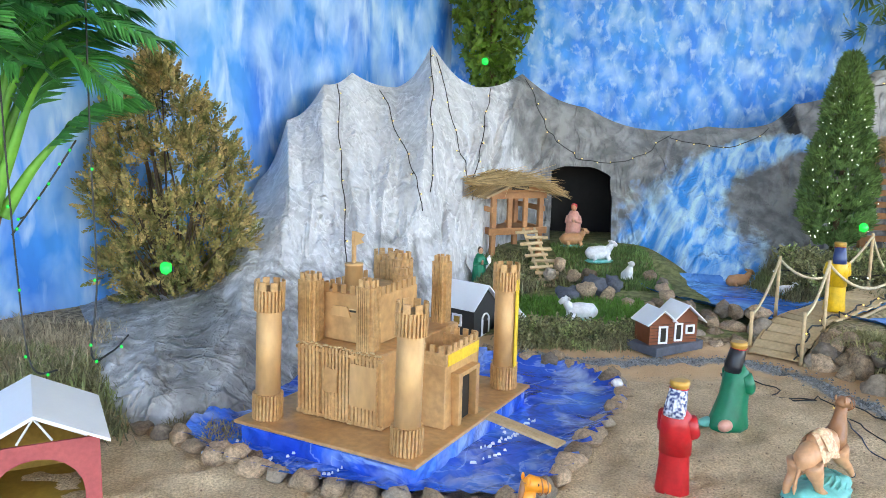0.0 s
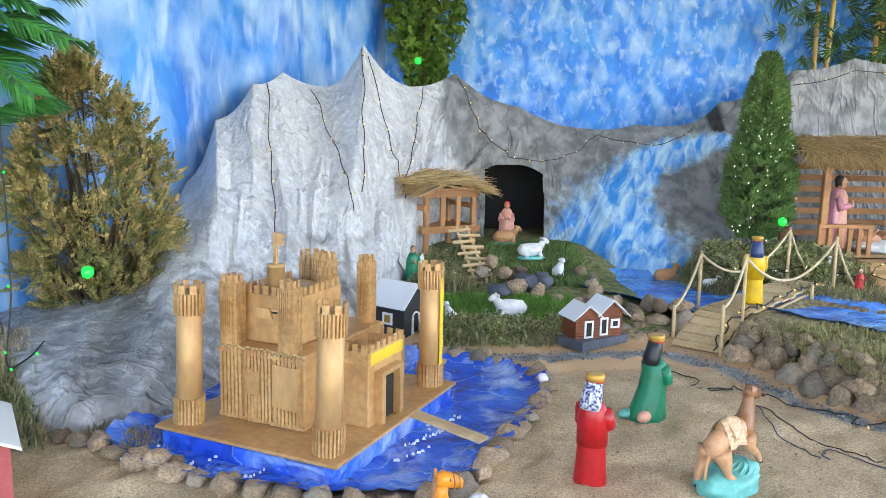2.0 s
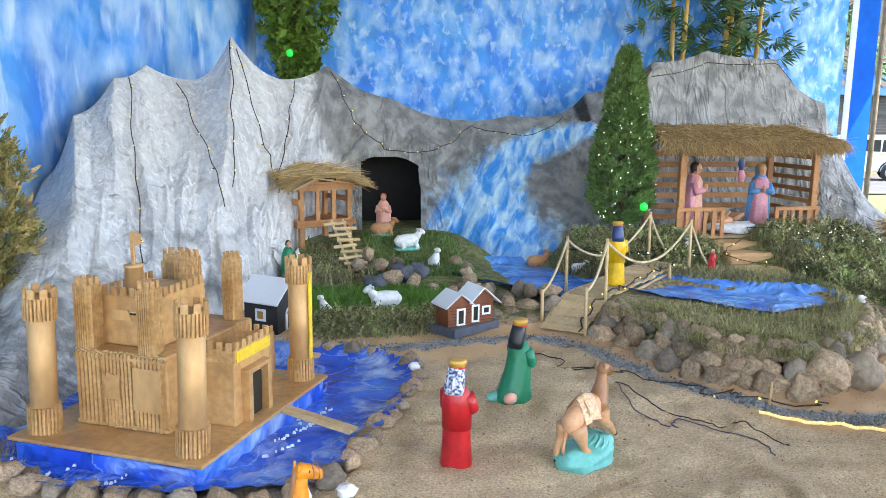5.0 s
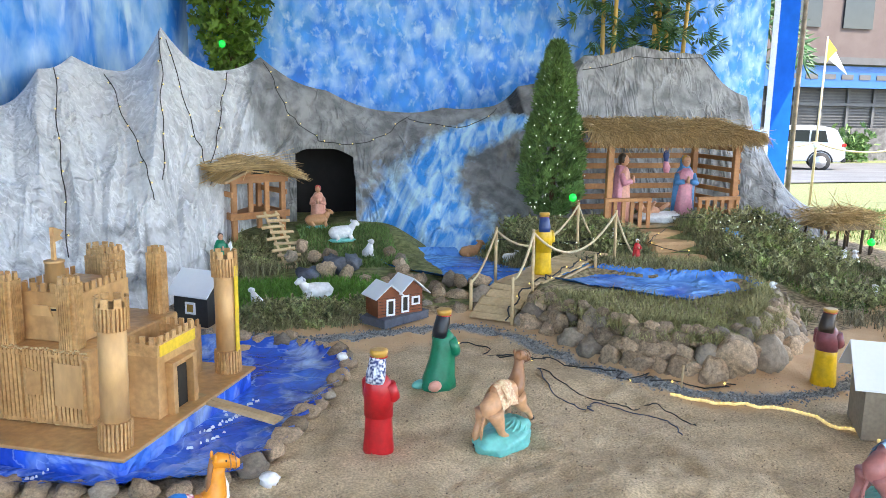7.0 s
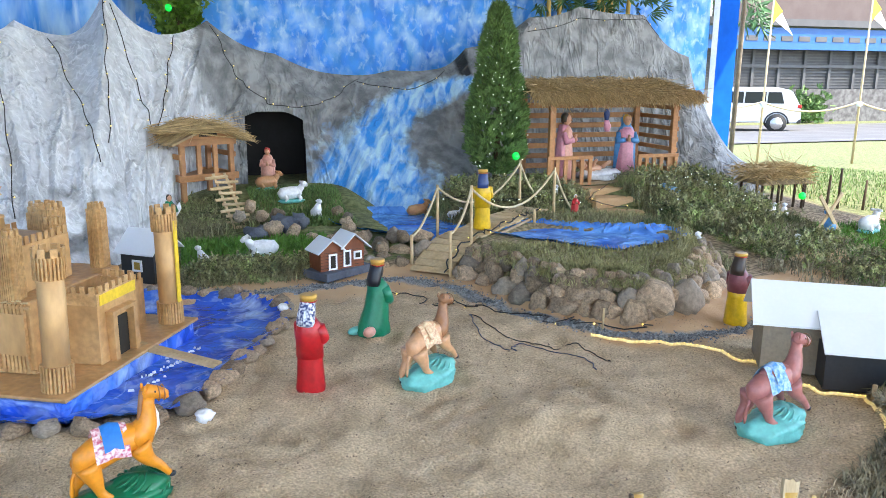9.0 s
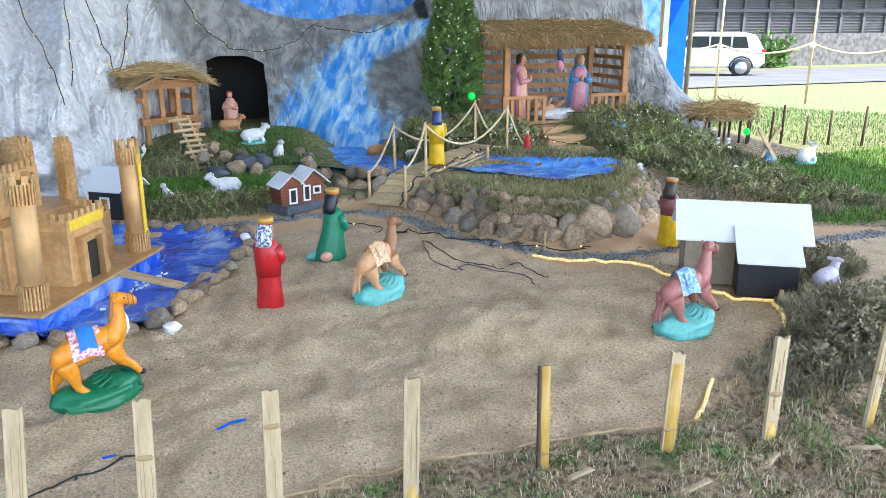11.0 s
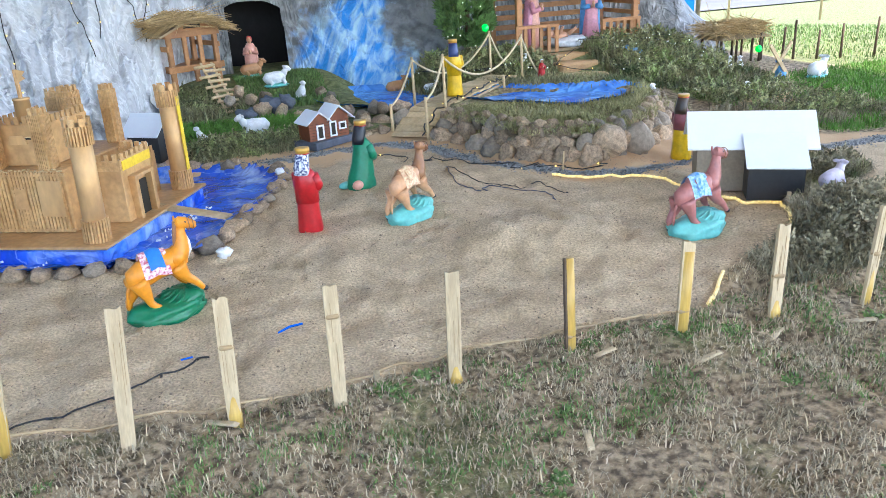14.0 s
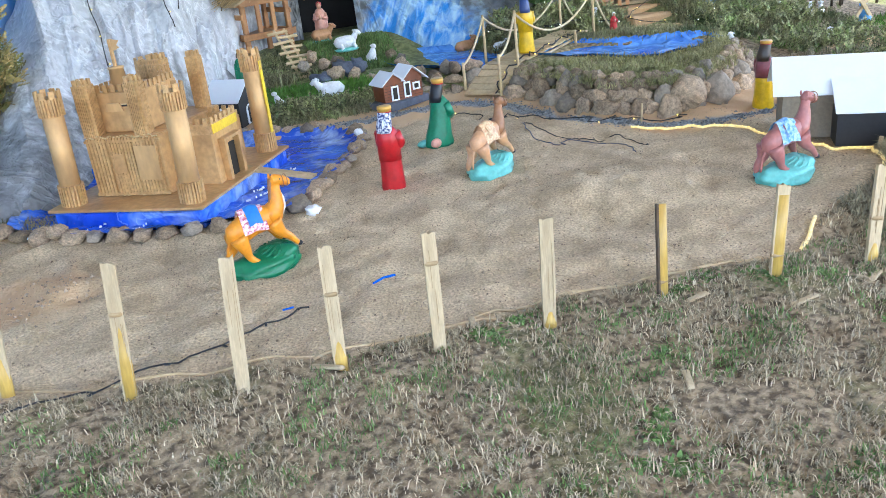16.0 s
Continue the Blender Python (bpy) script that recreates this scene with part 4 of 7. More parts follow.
for x, y, h, tilt in ((-0.322, -0.423, 0.555, 2.0), (0.322, -0.423, 0.555, 1.5), (0.322, 0.423, 0.565, -0.5), (-0.322, 0.423, 0.56, 1.0)):
    tw = part("corner_tower", Build("card_gold").tube([(0, 0, 0), (0, 0, h - 0.03)], 0.049, 32), castle, m=pose(x, y, TZ, 0, tilt))
    b = Build("card_flute")
    flutes(b, 0.056, 0.002, 0.105)
    part("fluted_base", b, tw, "corrugated cardboard band")
    b = Build("card_flute")
    flutes(b, 0.055, h - 0.115, h - 0.03)
    for k in range(8):
        a = k * math.pi / 4 + 0.2
        b.box((0, 0, 0), (0.008, 0.026, 0.034), Matrix.Translation((0.054 * math.cos(a), 0.054 * math.sin(a), h - 0.014)) @ Matrix.Rotation(a, 4, "Z"))
    part("battlement", b, tw, "corrugated cardboard crown with square teeth")
KH = 0.30
keep = part("keep", Build("card").box((0, 0, KH / 2), (0.40, 0.62, KH), bevel=0.006), castle, m=pose(-0.055, -0.0, TZ))
for x, w, n, dz in ((-0.14, 0.11, 6, 0), (-0.01, 0.13, 8, 0.004), (0.125, 0.12, 7, 0)):
    b = Build("card_flute")
    panel(b, (x, -0.3135, 0.006 + dz), w, KH - 0.014, 0, n)
    part("front_panel", b, keep, "vertical ribbed cardboard strip")
part("doorway", Build("card_flute").box((-0.03, -0.319, 0.08), (0.055, 0.006, 0.15)), keep, "rough cardboard flap")
part("tape", Build("card_gold").box((0.115, -0.3265, 0.17), (0.12, 0.003, 0.17), pose(0, 0, 0, 0, 1.5)), keep, "shiny sheet of brown packing tape")
part("torn_flap", Build("card").prism([(-0.03, 0.0), (0.035, 0.004), (0.03, 0.10), (0.012, 0.092), (-0.028, 0.105)], -0.004, 0.004), keep, "torn dark cardboard flap", pose(-0.03, -0.331, 0.12, -4))
for z in (0.006, KH - 0.03):
    part("ledge", Build("card_flute").box((0, -0.3165, z + 0.008), (0.41, 0.012, 0.012)), keep, "rough cut cardboard edge")
gb = Build("glue")
rng = random.Random(3)
for k in range(60):
    gb.ball((-0.2 + 0.4 * k / 60, -0.316, 0.004 + rng.uniform(0, 0.008)), (0.006, 0.006, 0.005), seg=6, rings=4)
for k in range(40):
    gb.ball((-0.2 + 0.4 * k / 40, -0.312, KH + rng.uniform(-0.012, 0.004)), (0.007, 0.005, 0.004), seg=6, rings=4)
tagged(part("glue_beads", gb, keep, "shiny dried glue line"), kind="stuff")
for x, y, h, w in ((-0.165, -0.275, 0.245, 0.062), (0.11, -0.275, 0.25, 0.056), (0.13, 0.27, 0.27, 0.05), (-0.17, 0.27, 0.24, 0.056), (-0.03, 0.18, 0.28, 0.07), (0.03, 0.10, 0.23, 0.05)):
    b = Build("card_flute")
    b.box((0, 0, h / 2), (w, w, h))
    for k, (px, py, rz) in enumerate(((0, -w / 2 - 0.001, 0), (w / 2 + 0.001, 0, 90), (0, w / 2 + 0.001, 180), (-w / 2 - 0.001, 0, -90))):
        panel(b, (px, py, 0.0), w, h, rz, 6)
    for a, c in (((-w / 2, -w / 2), (w / 2, -w / 2)), ((w / 2, -w / 2), (w / 2, w / 2)), ((w / 2, w / 2), (-w / 2, w / 2)), ((-w / 2, w / 2), (-w / 2, -w / 2))):
        crenels(b, a, c, h, 2, 0.028)
    part("turret", b, keep, "ribbed cardboard turret", pose(x, y, KH + 0.001))
b = Build("card").box((0, 0, 0.085), (0.25, 0.33, 0.17), bevel=0.004)
b.use("dark").box((0.0, -0.166, 0.112), (0.15, 0.004, 0.007))
b.use("glue").box((0.02, -0.167, 0.118), (0.17, 0.003, 0.004)).use("card")
for a, c, n in (((-0.125, -0.16), (0.125, -0.16), 6), ((0.121, -0.16), (0.121, 0.16), 8), ((-0.121, 0.16), (-0.121, -0.16), 8)):
    crenels(b, a, c, 0.17, n)
hall = part("upper_hall", b, keep, m=pose(-0.02, -0.065, KH + 0.001) @ Matrix.Diagonal((1, 1, 1.15, 1)))
part("window_flap", Build("card_gold").prism([(-0.05, 0.0), (0.05, 0.0), (0.035, 0.035), (-0.035, 0.035)], -0.02, -0.012), hall, m=pose(-0.03, -0.155, 0.09))
bucket = part("bucket_tower", Build("card_gold").loft([(0, 0, 0, .036, .036), (0, 0, .075, .031, .031), (0, 0, .075, .034, .034), (0, 0, .082, .034, .034)], 24), hall, "gold paper cup", pose(-0.03, -0.08, 0.172) @ Matrix.Scale(1.12, 4))
part("flag_pole", Build("card_flute").box((0, 0, 0.05), (0.012, 0.012, 0.10)), bucket, m=pose(0, 0, 0.083))
part("flag", Build("card_gold").prism([(0, 0), (0.035, 0.012), (0.022, 0.022), (0.038, 0.038), (0, 0.045)], -0.003, 0.003), bucket, m=pose(0.006, 0, 0.138))
gate = part("gatehouse", Build("card").box((0, 0, 0.125), (0.17, 0.30, 0.25), bevel=0.003, taper=0.9), castle, m=pose(0.255, -0.02, TZ))
b = Build("card_flute")
for a, c, n in (((-0.08, -0.14), (0.08, -0.14), 4), ((0.08, -0.14), (0.08, 0.14), 6), ((0.08, 0.14), (-0.08, 0.14), 4)):
    crenels(b, a, c, 0.30, n, 0.03)
b.box((0, -0.14, 0.275), (0.165, 0.008, 0.05)).box((0.08, 0, 0.275), (0.008, 0.28, 0.05)).box((0, 0.14, 0.275), (0.165, 0.008, 0.05))
part("battlement", b, gate, "ribbed cardboard parapet with square teeth")
part("gold_band", Build("yellow_paper").box((0.0855, 0, 0.272), (0.003, 0.26, 0.045)), gate, "bright yellow paper strip")
part("gateway", Build("dark").box((0.078, 0.0, 0.085), (0.016, 0.11, 0.17)), gate, "dark open gateway")
for y in (-0.075, 0.075):
    part("gate_post", Build("card").box((0.09, y, 0.10), (0.05, 0.03, 0.20), bevel=0.002), gate)
part("gate_lintel", Build("card").box((0.09, 0, 0.205), (0.05, 0.18, 0.016)), gate)
b = Build("card").box((0, 0, 0.11), (0.012, 0.25, 0.22))
crenels(b, (0, -0.125), (0, 0.125), 0.22, 6, 0.03)
part("curtain_wall", b, castle, m=pose(0.2, 0.27, TZ))
for x, y, z0, z1 in ((0.366, 0.44, 0.10, 0.50),):
    part("yellow_strip", Build("yellow_paper").box((x + 0.0085, y - 0.02, TZ + (z0 + z1) / 2), (0.004, 0.03, z1 - z0)), castle, "strip of bright yellow paper")
draw = thing("drawbridge", pose(0.165, 2.48, 0.12, 0, 5, -38), "narrow wooden plank bridging the moat to sand", "bridge")
for y in (-0.018, 0.018):
    part("plank", Build("wood_pale").box((0, y, 0), (0.44, 0.032, 0.012), bevel=0.002), draw)


# ---- small houses ----
def gable(b, x0, x1, y0, y1, eave, ridge, over=0.02, roof="white_card", wall="black_card", th=0.008):
    """A gabled block, its ridge along y."""
    b.use(wall).prism([(x0, 0), (x1, 0), (x1, eave), ((x0 + x1) / 2, ridge), (x0, eave)], y0, y1)


def roof_slab(b, xa, za, xb, zb, y0, y1, th=0.008):
    b.prism([(xa, za), (xb, zb), (xb, zb + th), (xa, za + th)], y0, y1)


def framed(name, parent, w, h, m, arch=False, inner="dark"):
    """A white frame with a dark or ochre inside, standing on y = 0."""
    b = Build("white_card")
    t = 0.012
    b.box((-w / 2 + t / 2, 0, h / 2), (t, 0.008, h)).box((w / 2 - t / 2, 0, h / 2), (t, 0.008, h)).box((0, 0, t / 2), (w - 2 * t, 0.008, t))
    if arch:
        b.tube([(w / 2 * math.cos(a) * 0.88, 0, h + w / 2 * math.sin(a) * 0.88) for a in [math.pi * k / 8 for k in range(9)]], t * 0.45, 6)
    else:
        b.box((0, 0, h - t / 2), (w - 2 * t, 0.008, t))
    f = part(name, b, parent, "white frame", m)
    part("pane", Build(inner).box((0, 0.002, h / 2), (w - 2 * t, 0.006, h - 2 * t)), f)


house = thing("model_house", at(0.02, 4.03, 0.0, 52), "small black cardboard house with a white roof", "model house", "model houses")
b = Build("black_card")
gable(b, -0.11, 0.11, -0.12, 0.12, 0.20, 0.30)
part("body", b, house)
for s in (-1, 1):
    b = Build("white_card")
    roof_slab(b, s * 0.145, 0.178, 0, 0.305, -0.145, 0.145)
    part("roof", b, house)
framed("window", house, 0.07, 0.07, pose(-0.1135, 0.0, 0.07, 0, 0, -90), inner="yellow_in")
framed("door", house, 0.075, 0.10, pose(0.0, -0.1235, 0.01), True)

house = thing("model_house", at(1.125, 3.80, 0.0, 17) @ Matrix.Diagonal((0.86, 0.86, 0.86, 1)), "red brown card house with twin gables and white roof", "model house", "model houses")
part("base", Build("stone_dark").box((0, 0, 0.03), (0.44, 0.26, 0.06), bevel=0.004), house, m=pose(0, 0, 0, 0, 0, 16))
b = Build("brown_card")
gable(b, -0.18, -0.01, -0.10, 0.08, 0.155, 0.215, wall="brown_card")
gable(b, 0.0, 0.18, -0.08, 0.10, 0.165, 0.24, wall="brown_card")
part("body", b, house, m=pose(0, 0, 0.06))
pl = Build("dark")
for k in range(6):
    pl.box((-0.095, -0.101, 0.08 + 0.022 * k), (0.168, 0.002, 0.002)).box((0.09, -0.081, 0.08 + 0.022 * k), (0.178, 0.002, 0.002))
part("board_joints", pl, house)
for xa, za, xb, zb, y0, y1 in ((-0.21, 0.19, -0.095, 0.28, -0.13, 0.09), (0.005, 0.2, -0.095, 0.28, -0.13, 0.09), (-0.02, 0.205, 0.09, 0.305, -0.12, 0.11), (0.225, 0.19, 0.09, 0.305, -0.12, 0.11)):
    b = Build("white_card")
    roof_slab(b, xa, za, xb, zb, y0, y1)
    part("roof", b, house)
framed("door", house, 0.065, 0.115, pose(-0.085, -0.104, 0.065))
framed("door", house, 0.06, 0.12, pose(0.04, -0.084, 0.07))
framed("window", house, 0.065, 0.06, pose(0.125, -0.084, 0.115))

house = thing("model_house", at(2.93, 1.72, 0.0, -32), "grey cardboard house with white roof and black annex", "model house", "model houses")
b = Build("grey_card")
gable(b, -0.14, 0.14, -0.26, 0.26, 0.25, 0.37, wall="grey_card")
part("body", b, house, m=pose(0, 0, 0, 0, 0, 90))
for s in (-1, 1):
    b = Build("white_card")
    roof_slab(b, s * 0.185, 0.222, 0, 0.375, -0.31, 0.31)
    part("roof", b, house, m=pose(0, 0, 0, 0, 0, 90))
b = Build("black_card").prism([(-0.13, 0), (0.13, 0), (0.13, 0.17), (-0.13, 0.17)], -0.30, -0.14)
part("annex", b, house, "black card lean-to", pose(0.10, 0, 0))
part("annex_roof", Build("white_card").prism([(-0.335, 0.165), (-0.12, 0.285), (-0.12, 0.293), (-0.335, 0.173)], -0.145, 0.145), house, m=pose(0.10, 0, 0, 0, 0, -90) @ Matrix.Diagonal((-1, 1, 1, 1)))

barn = thing("model_barn", at(-1.50, 1.98, 0.0, 28), "open white-roofed card barn with a brick red arch", "model house", "model houses")
arch = [(-0.19, 0), (-0.19, 0.24), (0.19, 0.24), (0.19, 0), (0.14, 0)] + [(0.14 * math.cos(a), 0.06 + 0.13 * math.sin(a)) for a in [math.pi * k / 10 for k in range(11)]] + [(-0.14, 0)]
part("arch_front", Build("red_card").prism(arch, -0.2, -0.19), barn)
for c, sz in (((-0.185, 0, 0.12), (0.008, 0.37, 0.24)), ((0.185, 0, 0.12), (0.008, 0.37, 0.24)), ((0, 0.185, 0.12), (0.36, 0.008, 0.24))):
    part("wall", Build("yellow_in").box(c, sz), barn)
part("floor", Build("yellow_in").box((0, 0, 0.004), (0.36, 0.37, 0.008)), barn)
for s in (-1, 1):
    b = Build("white_card")
    roof_slab(b, s * 0.22, 0.225, 0, 0.335, -0.23, 0.22, 0.01)
    part("roof", b, barn)
for x in (-0.09, -0.03, 0.03, 0.09):
    part("strut", Build("white_card").tube([(0, -0.195, 0.325), (x * 1.7, -0.195, 0.245)], 0.004, 6), barn)


# ---- straw roofs ----
def thatch(key, n, seed, fn, length, r=0.003):
    """Loose straws: fn gives the root and the direction for a random number source."""
    g = random.Random(seed)
    v, f = [], []
    for _ in range(n):
        p, d = fn(g)
        p, d = Vector(p), Vector(d).normalized()
        L = length * g.uniform(0.6, 1.15)
        e = p + d * L + Vector((g.gauss(0, 0.012), g.gauss(0, 0.012), g.gauss(0, 0.012)))
        s = d.cross(Vector((g.gauss(0, 1), g.gauss(0, 1), g.gauss(0, 1)))).normalized() * r * g.uniform(0.6, 1.3)
        s2 = d.cross(s).normalized() * s.length
        o = len(v)
        v += [p + s, p - s, p + s2, e + s * 0.4, e - s * 0.4, e + s2 * 0.4]
        f += [(o, o + 1, o + 4, o + 3), (o + 1, o + 2, o + 5, o + 4), (o + 2, o, o + 3, o + 5)]
    return rawmesh("straw", v, f, key)


hut = thing("watch_hut", pose(0.345, 5.83, 0.20, 0, 0, 25) @ Matrix.Scale(1.17, 4), "wooden watch hut on stilts with a straw roof", "hut")
for x in (-0.18, 0.18):
    for y in (-0.17, 0.17):
        part("post", Build("wood").box((x, y, 0.25), (0.034, 0.034, 0.50), bevel=0.003), hut)
part("floor_board", Build("wood").box((0, 0, 0.235), (0.42, 0.40, 0.014)), hut)
for y in (-0.19, 0.19):
    part("beam", Build("wood").box((0, y, 0.235), (0.44, 0.02, 0.045), bevel=0.002), hut)
    part("top_beam", Build("wood").box((0, y, 0.475), (0.42, 0.02, 0.045), bevel=0.002), hut)
    for x in (-0.07, 0.05):
        part("stud", Build("wood").box((x, y, 0.36), (0.032, 0.022, 0.2), bevel=0.002), hut)
for x in (-0.2, 0.2):
    part("beam", Build("wood").box((x, 0, 0.235), (0.02, 0.40, 0.045), bevel=0.002), hut)
    part("rail", Build("wood").box((x, 0, 0.38), (0.016, 0.38, 0.035), bevel=0.002), hut)
    part("top_beam", Build("wood").box((x, 0, 0.475), (0.02, 0.36, 0.045), bevel=0.002), hut)
b = Build("wood").prism([(-0.21, 0.498), (0.21, 0.498), (0.03, 0.575), (-0.03, 0.575)], -0.2, -0.18)
b.use("dark").box((0, -0.2015, 0.525), (0.13, 0.004, 0.026))
part("gable_board", b, hut)
b = Build("straw_dark")
for s in (-1, 1):
    b.prism([(s * 0.30, 0.465), (0, 0.59), (0, 0.605), (s * 0.30, 0.48)], -0.30, 0.28)
deck = part("roof", b, hut, "straw thatch")


def hut_straw(g):
    s = g.choice((-1, 1))
    t, y = g.uniform(0, 0.55), g.uniform(-0.30, 0.28)
    return (s * t * 0.30 - 0.05, y, 0.615 - t * 0.125 + g.uniform(0, 0.02)), (s * 1.0 + g.gauss(0, 0.15), g.gauss(0, 0.3) + y * 1.3, -0.40)


def hut_straw_top(g):
    y = g.uniform(-0.32, 0.3)
    return (g.uniform(-0.42, -0.1), y, 0.60 + g.uniform(0, 0.035) - 0.05), (1, g.gauss(0, 0.35) - 0.3, 0.06 + g.gauss(0, 0.08))


part("straw", thatch("straw", 1700, 5, hut_straw, 0.22, 0.003), deck)
part("straw", thatch("straw", 500, 6, hut_straw_top, 0.34, 0.003), deck)
a, c = Vector((0.635, 5.02, G(0.635, 5.02) - 0.02)), Vector((0.505, 5.47, 0.52))
d = (c - a).normalized()
sx = Vector((0.95, 0.25, 0)).normalized()
sx = (sx - d * sx.dot(d)).normalized()
lad = thing("ladder", Matrix.Translation(a) @ Matrix((sx, d.cross(sx), d)).transposed().to_4x4(), "pale wooden stick ladder leaning on the watch hut", "ladder")
LL = (c - a).length
for x in (-0.045, 0.045):
    part("side_rail", Build("wood_pale").box((x, 0, LL / 2), (0.018, 0.012, LL)), lad)
for k in range(10):
    part("rung", Build("wood_pale").box((0.004 * (-1) ** k, -0.012, 0.03 + (LL - 0.05) / 9.5 * k), (0.18, 0.012, 0.022), pose(0, 0, 0, 0, 3 * (-1) ** k)), lad)

# ---- the stable ----
stable = thing("stable", pose(3.93, 5.68, 0.335), "slatted wooden stable with a shaggy straw roof", "stable")
part("stable_floor", Build("straw_dark").box((0, 0, 0.012), (1.3, 0.70, 0.024)), stable, "straw-strewn floor")
for x, y in ((-0.61, -0.31), (0.62, -0.31), (-0.61, 0.31), (0.60, 0.31)):
    part("post", Build("wood").box((x, y, 0.37), (0.055, 0.045, 0.74), bevel=0.004), stable)
for k in range(7):
    part("slat", Build("wood").box((0, 0.34, 0.10 + 0.095 * k), (1.28, 0.014, 0.05), bevel=0.002), stable)
    for x in (0.655,):
        part("slat", Build("wood").box((x, 0, 0.10 + 0.095 * k), (0.014, 0.66, 0.04), bevel=0.002), stable)
for x0, x1 in ((-0.66, -0.22), (0.24, 0.66)):
    part("top_rail", Build("wood").box(((x0 + x1) / 2, -0.345, 0.245), (x1 - x0, 0.03, 0.03), bevel=0.002), stable)
    n = 6
    for k in range(n):
        part("picket", Build("wood").box((x0 + 0.02 + (x1 - x0 - 0.04) * k / (n - 1), -0.345, 0.115), (0.035, 0.018, 0.23), bevel=0.002), stable)
part("front_beam", Build("wood").box((0, -0.33, 0.745), (1.30, 0.035, 0.05), bevel=0.003), stable)
b = Build("straw_dark").prism([(-0.41, 0.765), (0.36, 0.895), (0.36, 0.915), (-0.41, 0.785)], -0.78, 0.78, Matrix.Rotation(radians(90), 4, "Z") @ Matrix.Diagonal((1, -1, 1, 1)))
roof = part("roof", b, stable, "shaggy brown straw thatch")


def stable_straw(g):
    t, x = g.random() ** 1.5, g.uniform(-0.79, 0.79)
    return (x, -0.36 + 0.68 * t, 0.80 + 0.12 * t + g.uniform(0, 0.03)), (g.gauss(0, 0.45), -1 + g.gauss(0, 0.3), -0.42 + g.gauss(0, 0.25))


def stable_fringe(g):
    x = g.uniform(-0.83, 0.83)
    return (x, -0.40 + g.gauss(0, 0.02), 0.80 + g.uniform(-0.02, 0.02)), (g.gauss(0, 0.5), -0.45 + g.gauss(0, 0.3), -1)


part("straw", thatch("straw", 4200, 15, stable_straw, 0.20, 0.0035), roof)
part("straw", thatch("straw", 2600, 16, stable_fringe, 0.105, 0.003), roof)

# small straw shelter on the right
shelter = thing("straw_shelter", pose(5.56, 5.2, -0.02) @ Matrix.Diagonal((0.74, 0.9, 1.25, 1)), "low twig shelter under a rough straw roof", "shelter")
for x in (-0.30, -0.05, 0.2, 0.36):
    for y in (-0.15, 0.18):
        part("post", Build("wood_dark").tube([(x, y, 0), (x + 0.01, y, 0.27)], 0.016, 7), shelter)
roof = part("roof", Build("straw_dark").box((0.03, 0, 0.29), (0.84, 0.5, 0.04), bevel=0.01, taper=0.7), shelter, "rough straw heap")
part("straw", thatch("straw", 1300, 21, lambda g: ((g.uniform(-0.38, 0.4), g.uniform(-0.26, 0.25), 0.31 + g.uniform(0, 0.09)), (g.gauss(0, 1), g.gauss(0, 0.7), -0.12 + g.gauss(0, 0.2))), 0.2, 0.003), roof)

# ---- rope bridge ----
bridge = thing("rope_bridge", Matrix(), "plank footbridge with stick posts and rope rails", "bridge")
way = curve_pts([(1.70, 3.66, 0.085), (1.93, 3.93, 0.215), (2.2, 4.1, 0.255), (2.55, 4.42, 0.27), (2.86, 4.68, 0.27)], 20)
for k in range(19):
    p, q = way[k], way[k + 1]
    d = q - p
    m = Matrix.Translation((p + q) / 2) @ Matrix.Rotation(math.atan2(d.y, d.x), 4, "Z") @ Matrix.Rotation(-math.asin(d.z / d.length), 4, "Y")
    part("plank", Build("wood_pale").box((0, random.uniform(-0.02, 0.02), 0), (d.length * 0.9, 0.27, 0.012), m, bevel=0.002), bridge)
for s in (-1, 1):
    part("bearer", Build("wood_pale").tube([p + Vector((-0.1 * s, 0.12 * s, -0.015)) for p in way], 0.01, 6), bridge)
posts = [(1.63, 3.86, 0.07, 0.22), (1.80, 3.58, 0.06, 0.30), (1.93, 4.26, 0.10, 0.45), (2.03, 3.84, 0.08, 0.52), (2.84, 4.92, 0.22, 0.40), (2.93, 4.47, 0.22, 0.40), (2.68, 4.27, 0.22, 0.12)]
for x, y, z, h in posts:
    part("post", Build("wood_pale").tube([(x, y, z), (x - 0.004, y + 0.004, z + h)], [0.012, 0.010], 8), bridge)


def swag(a, c, drop):
    return [Vector(a).lerp(Vector(c), k / 12) - Vector((0, 0, drop * 4 * (k / 12) * (1 - k / 12))) for k in range(13)]


tops = [(x - 0.004, y + 0.004, z + h - 0.02) for x, y, z, h in posts]
for a, c, drop in ((tops[0], tops[2], 0.05), (tops[1], tops[3], 0.06), (tops[2], tops[4], 0.20), (tops[3], tops[5], 0.20), (tops[4], (3.05, 5.05, 0.3), 0.03), (tops[5], (3.1, 4.5, 0.28), 0.03)):
    part("rope", Build("rope").tube(swag(a, c, drop), 0.008, 6), bridge)


# ---- plaster figures, each one plain mesh facing its own -y ----
def head(b, c, r, skin, hair=None, tilt=0.0):
    b.use(skin).ball(c, (r * 0.85, r * 0.92, r * 1.15))
    b.use(skin).ball((c[0], c[1] - r * 0.9, c[2] - r * 0.1), (r * 0.18, r * 0.25, r * 0.25), seg=8, rings=5)
    if hair:
        b.use(hair).ball((c[0], c[1] + r * 0.28, c[2] + r * 0.2), (r * 1.0, r * 0.95, r * 1.2), lump=0.2, seed=c[2] * 50)


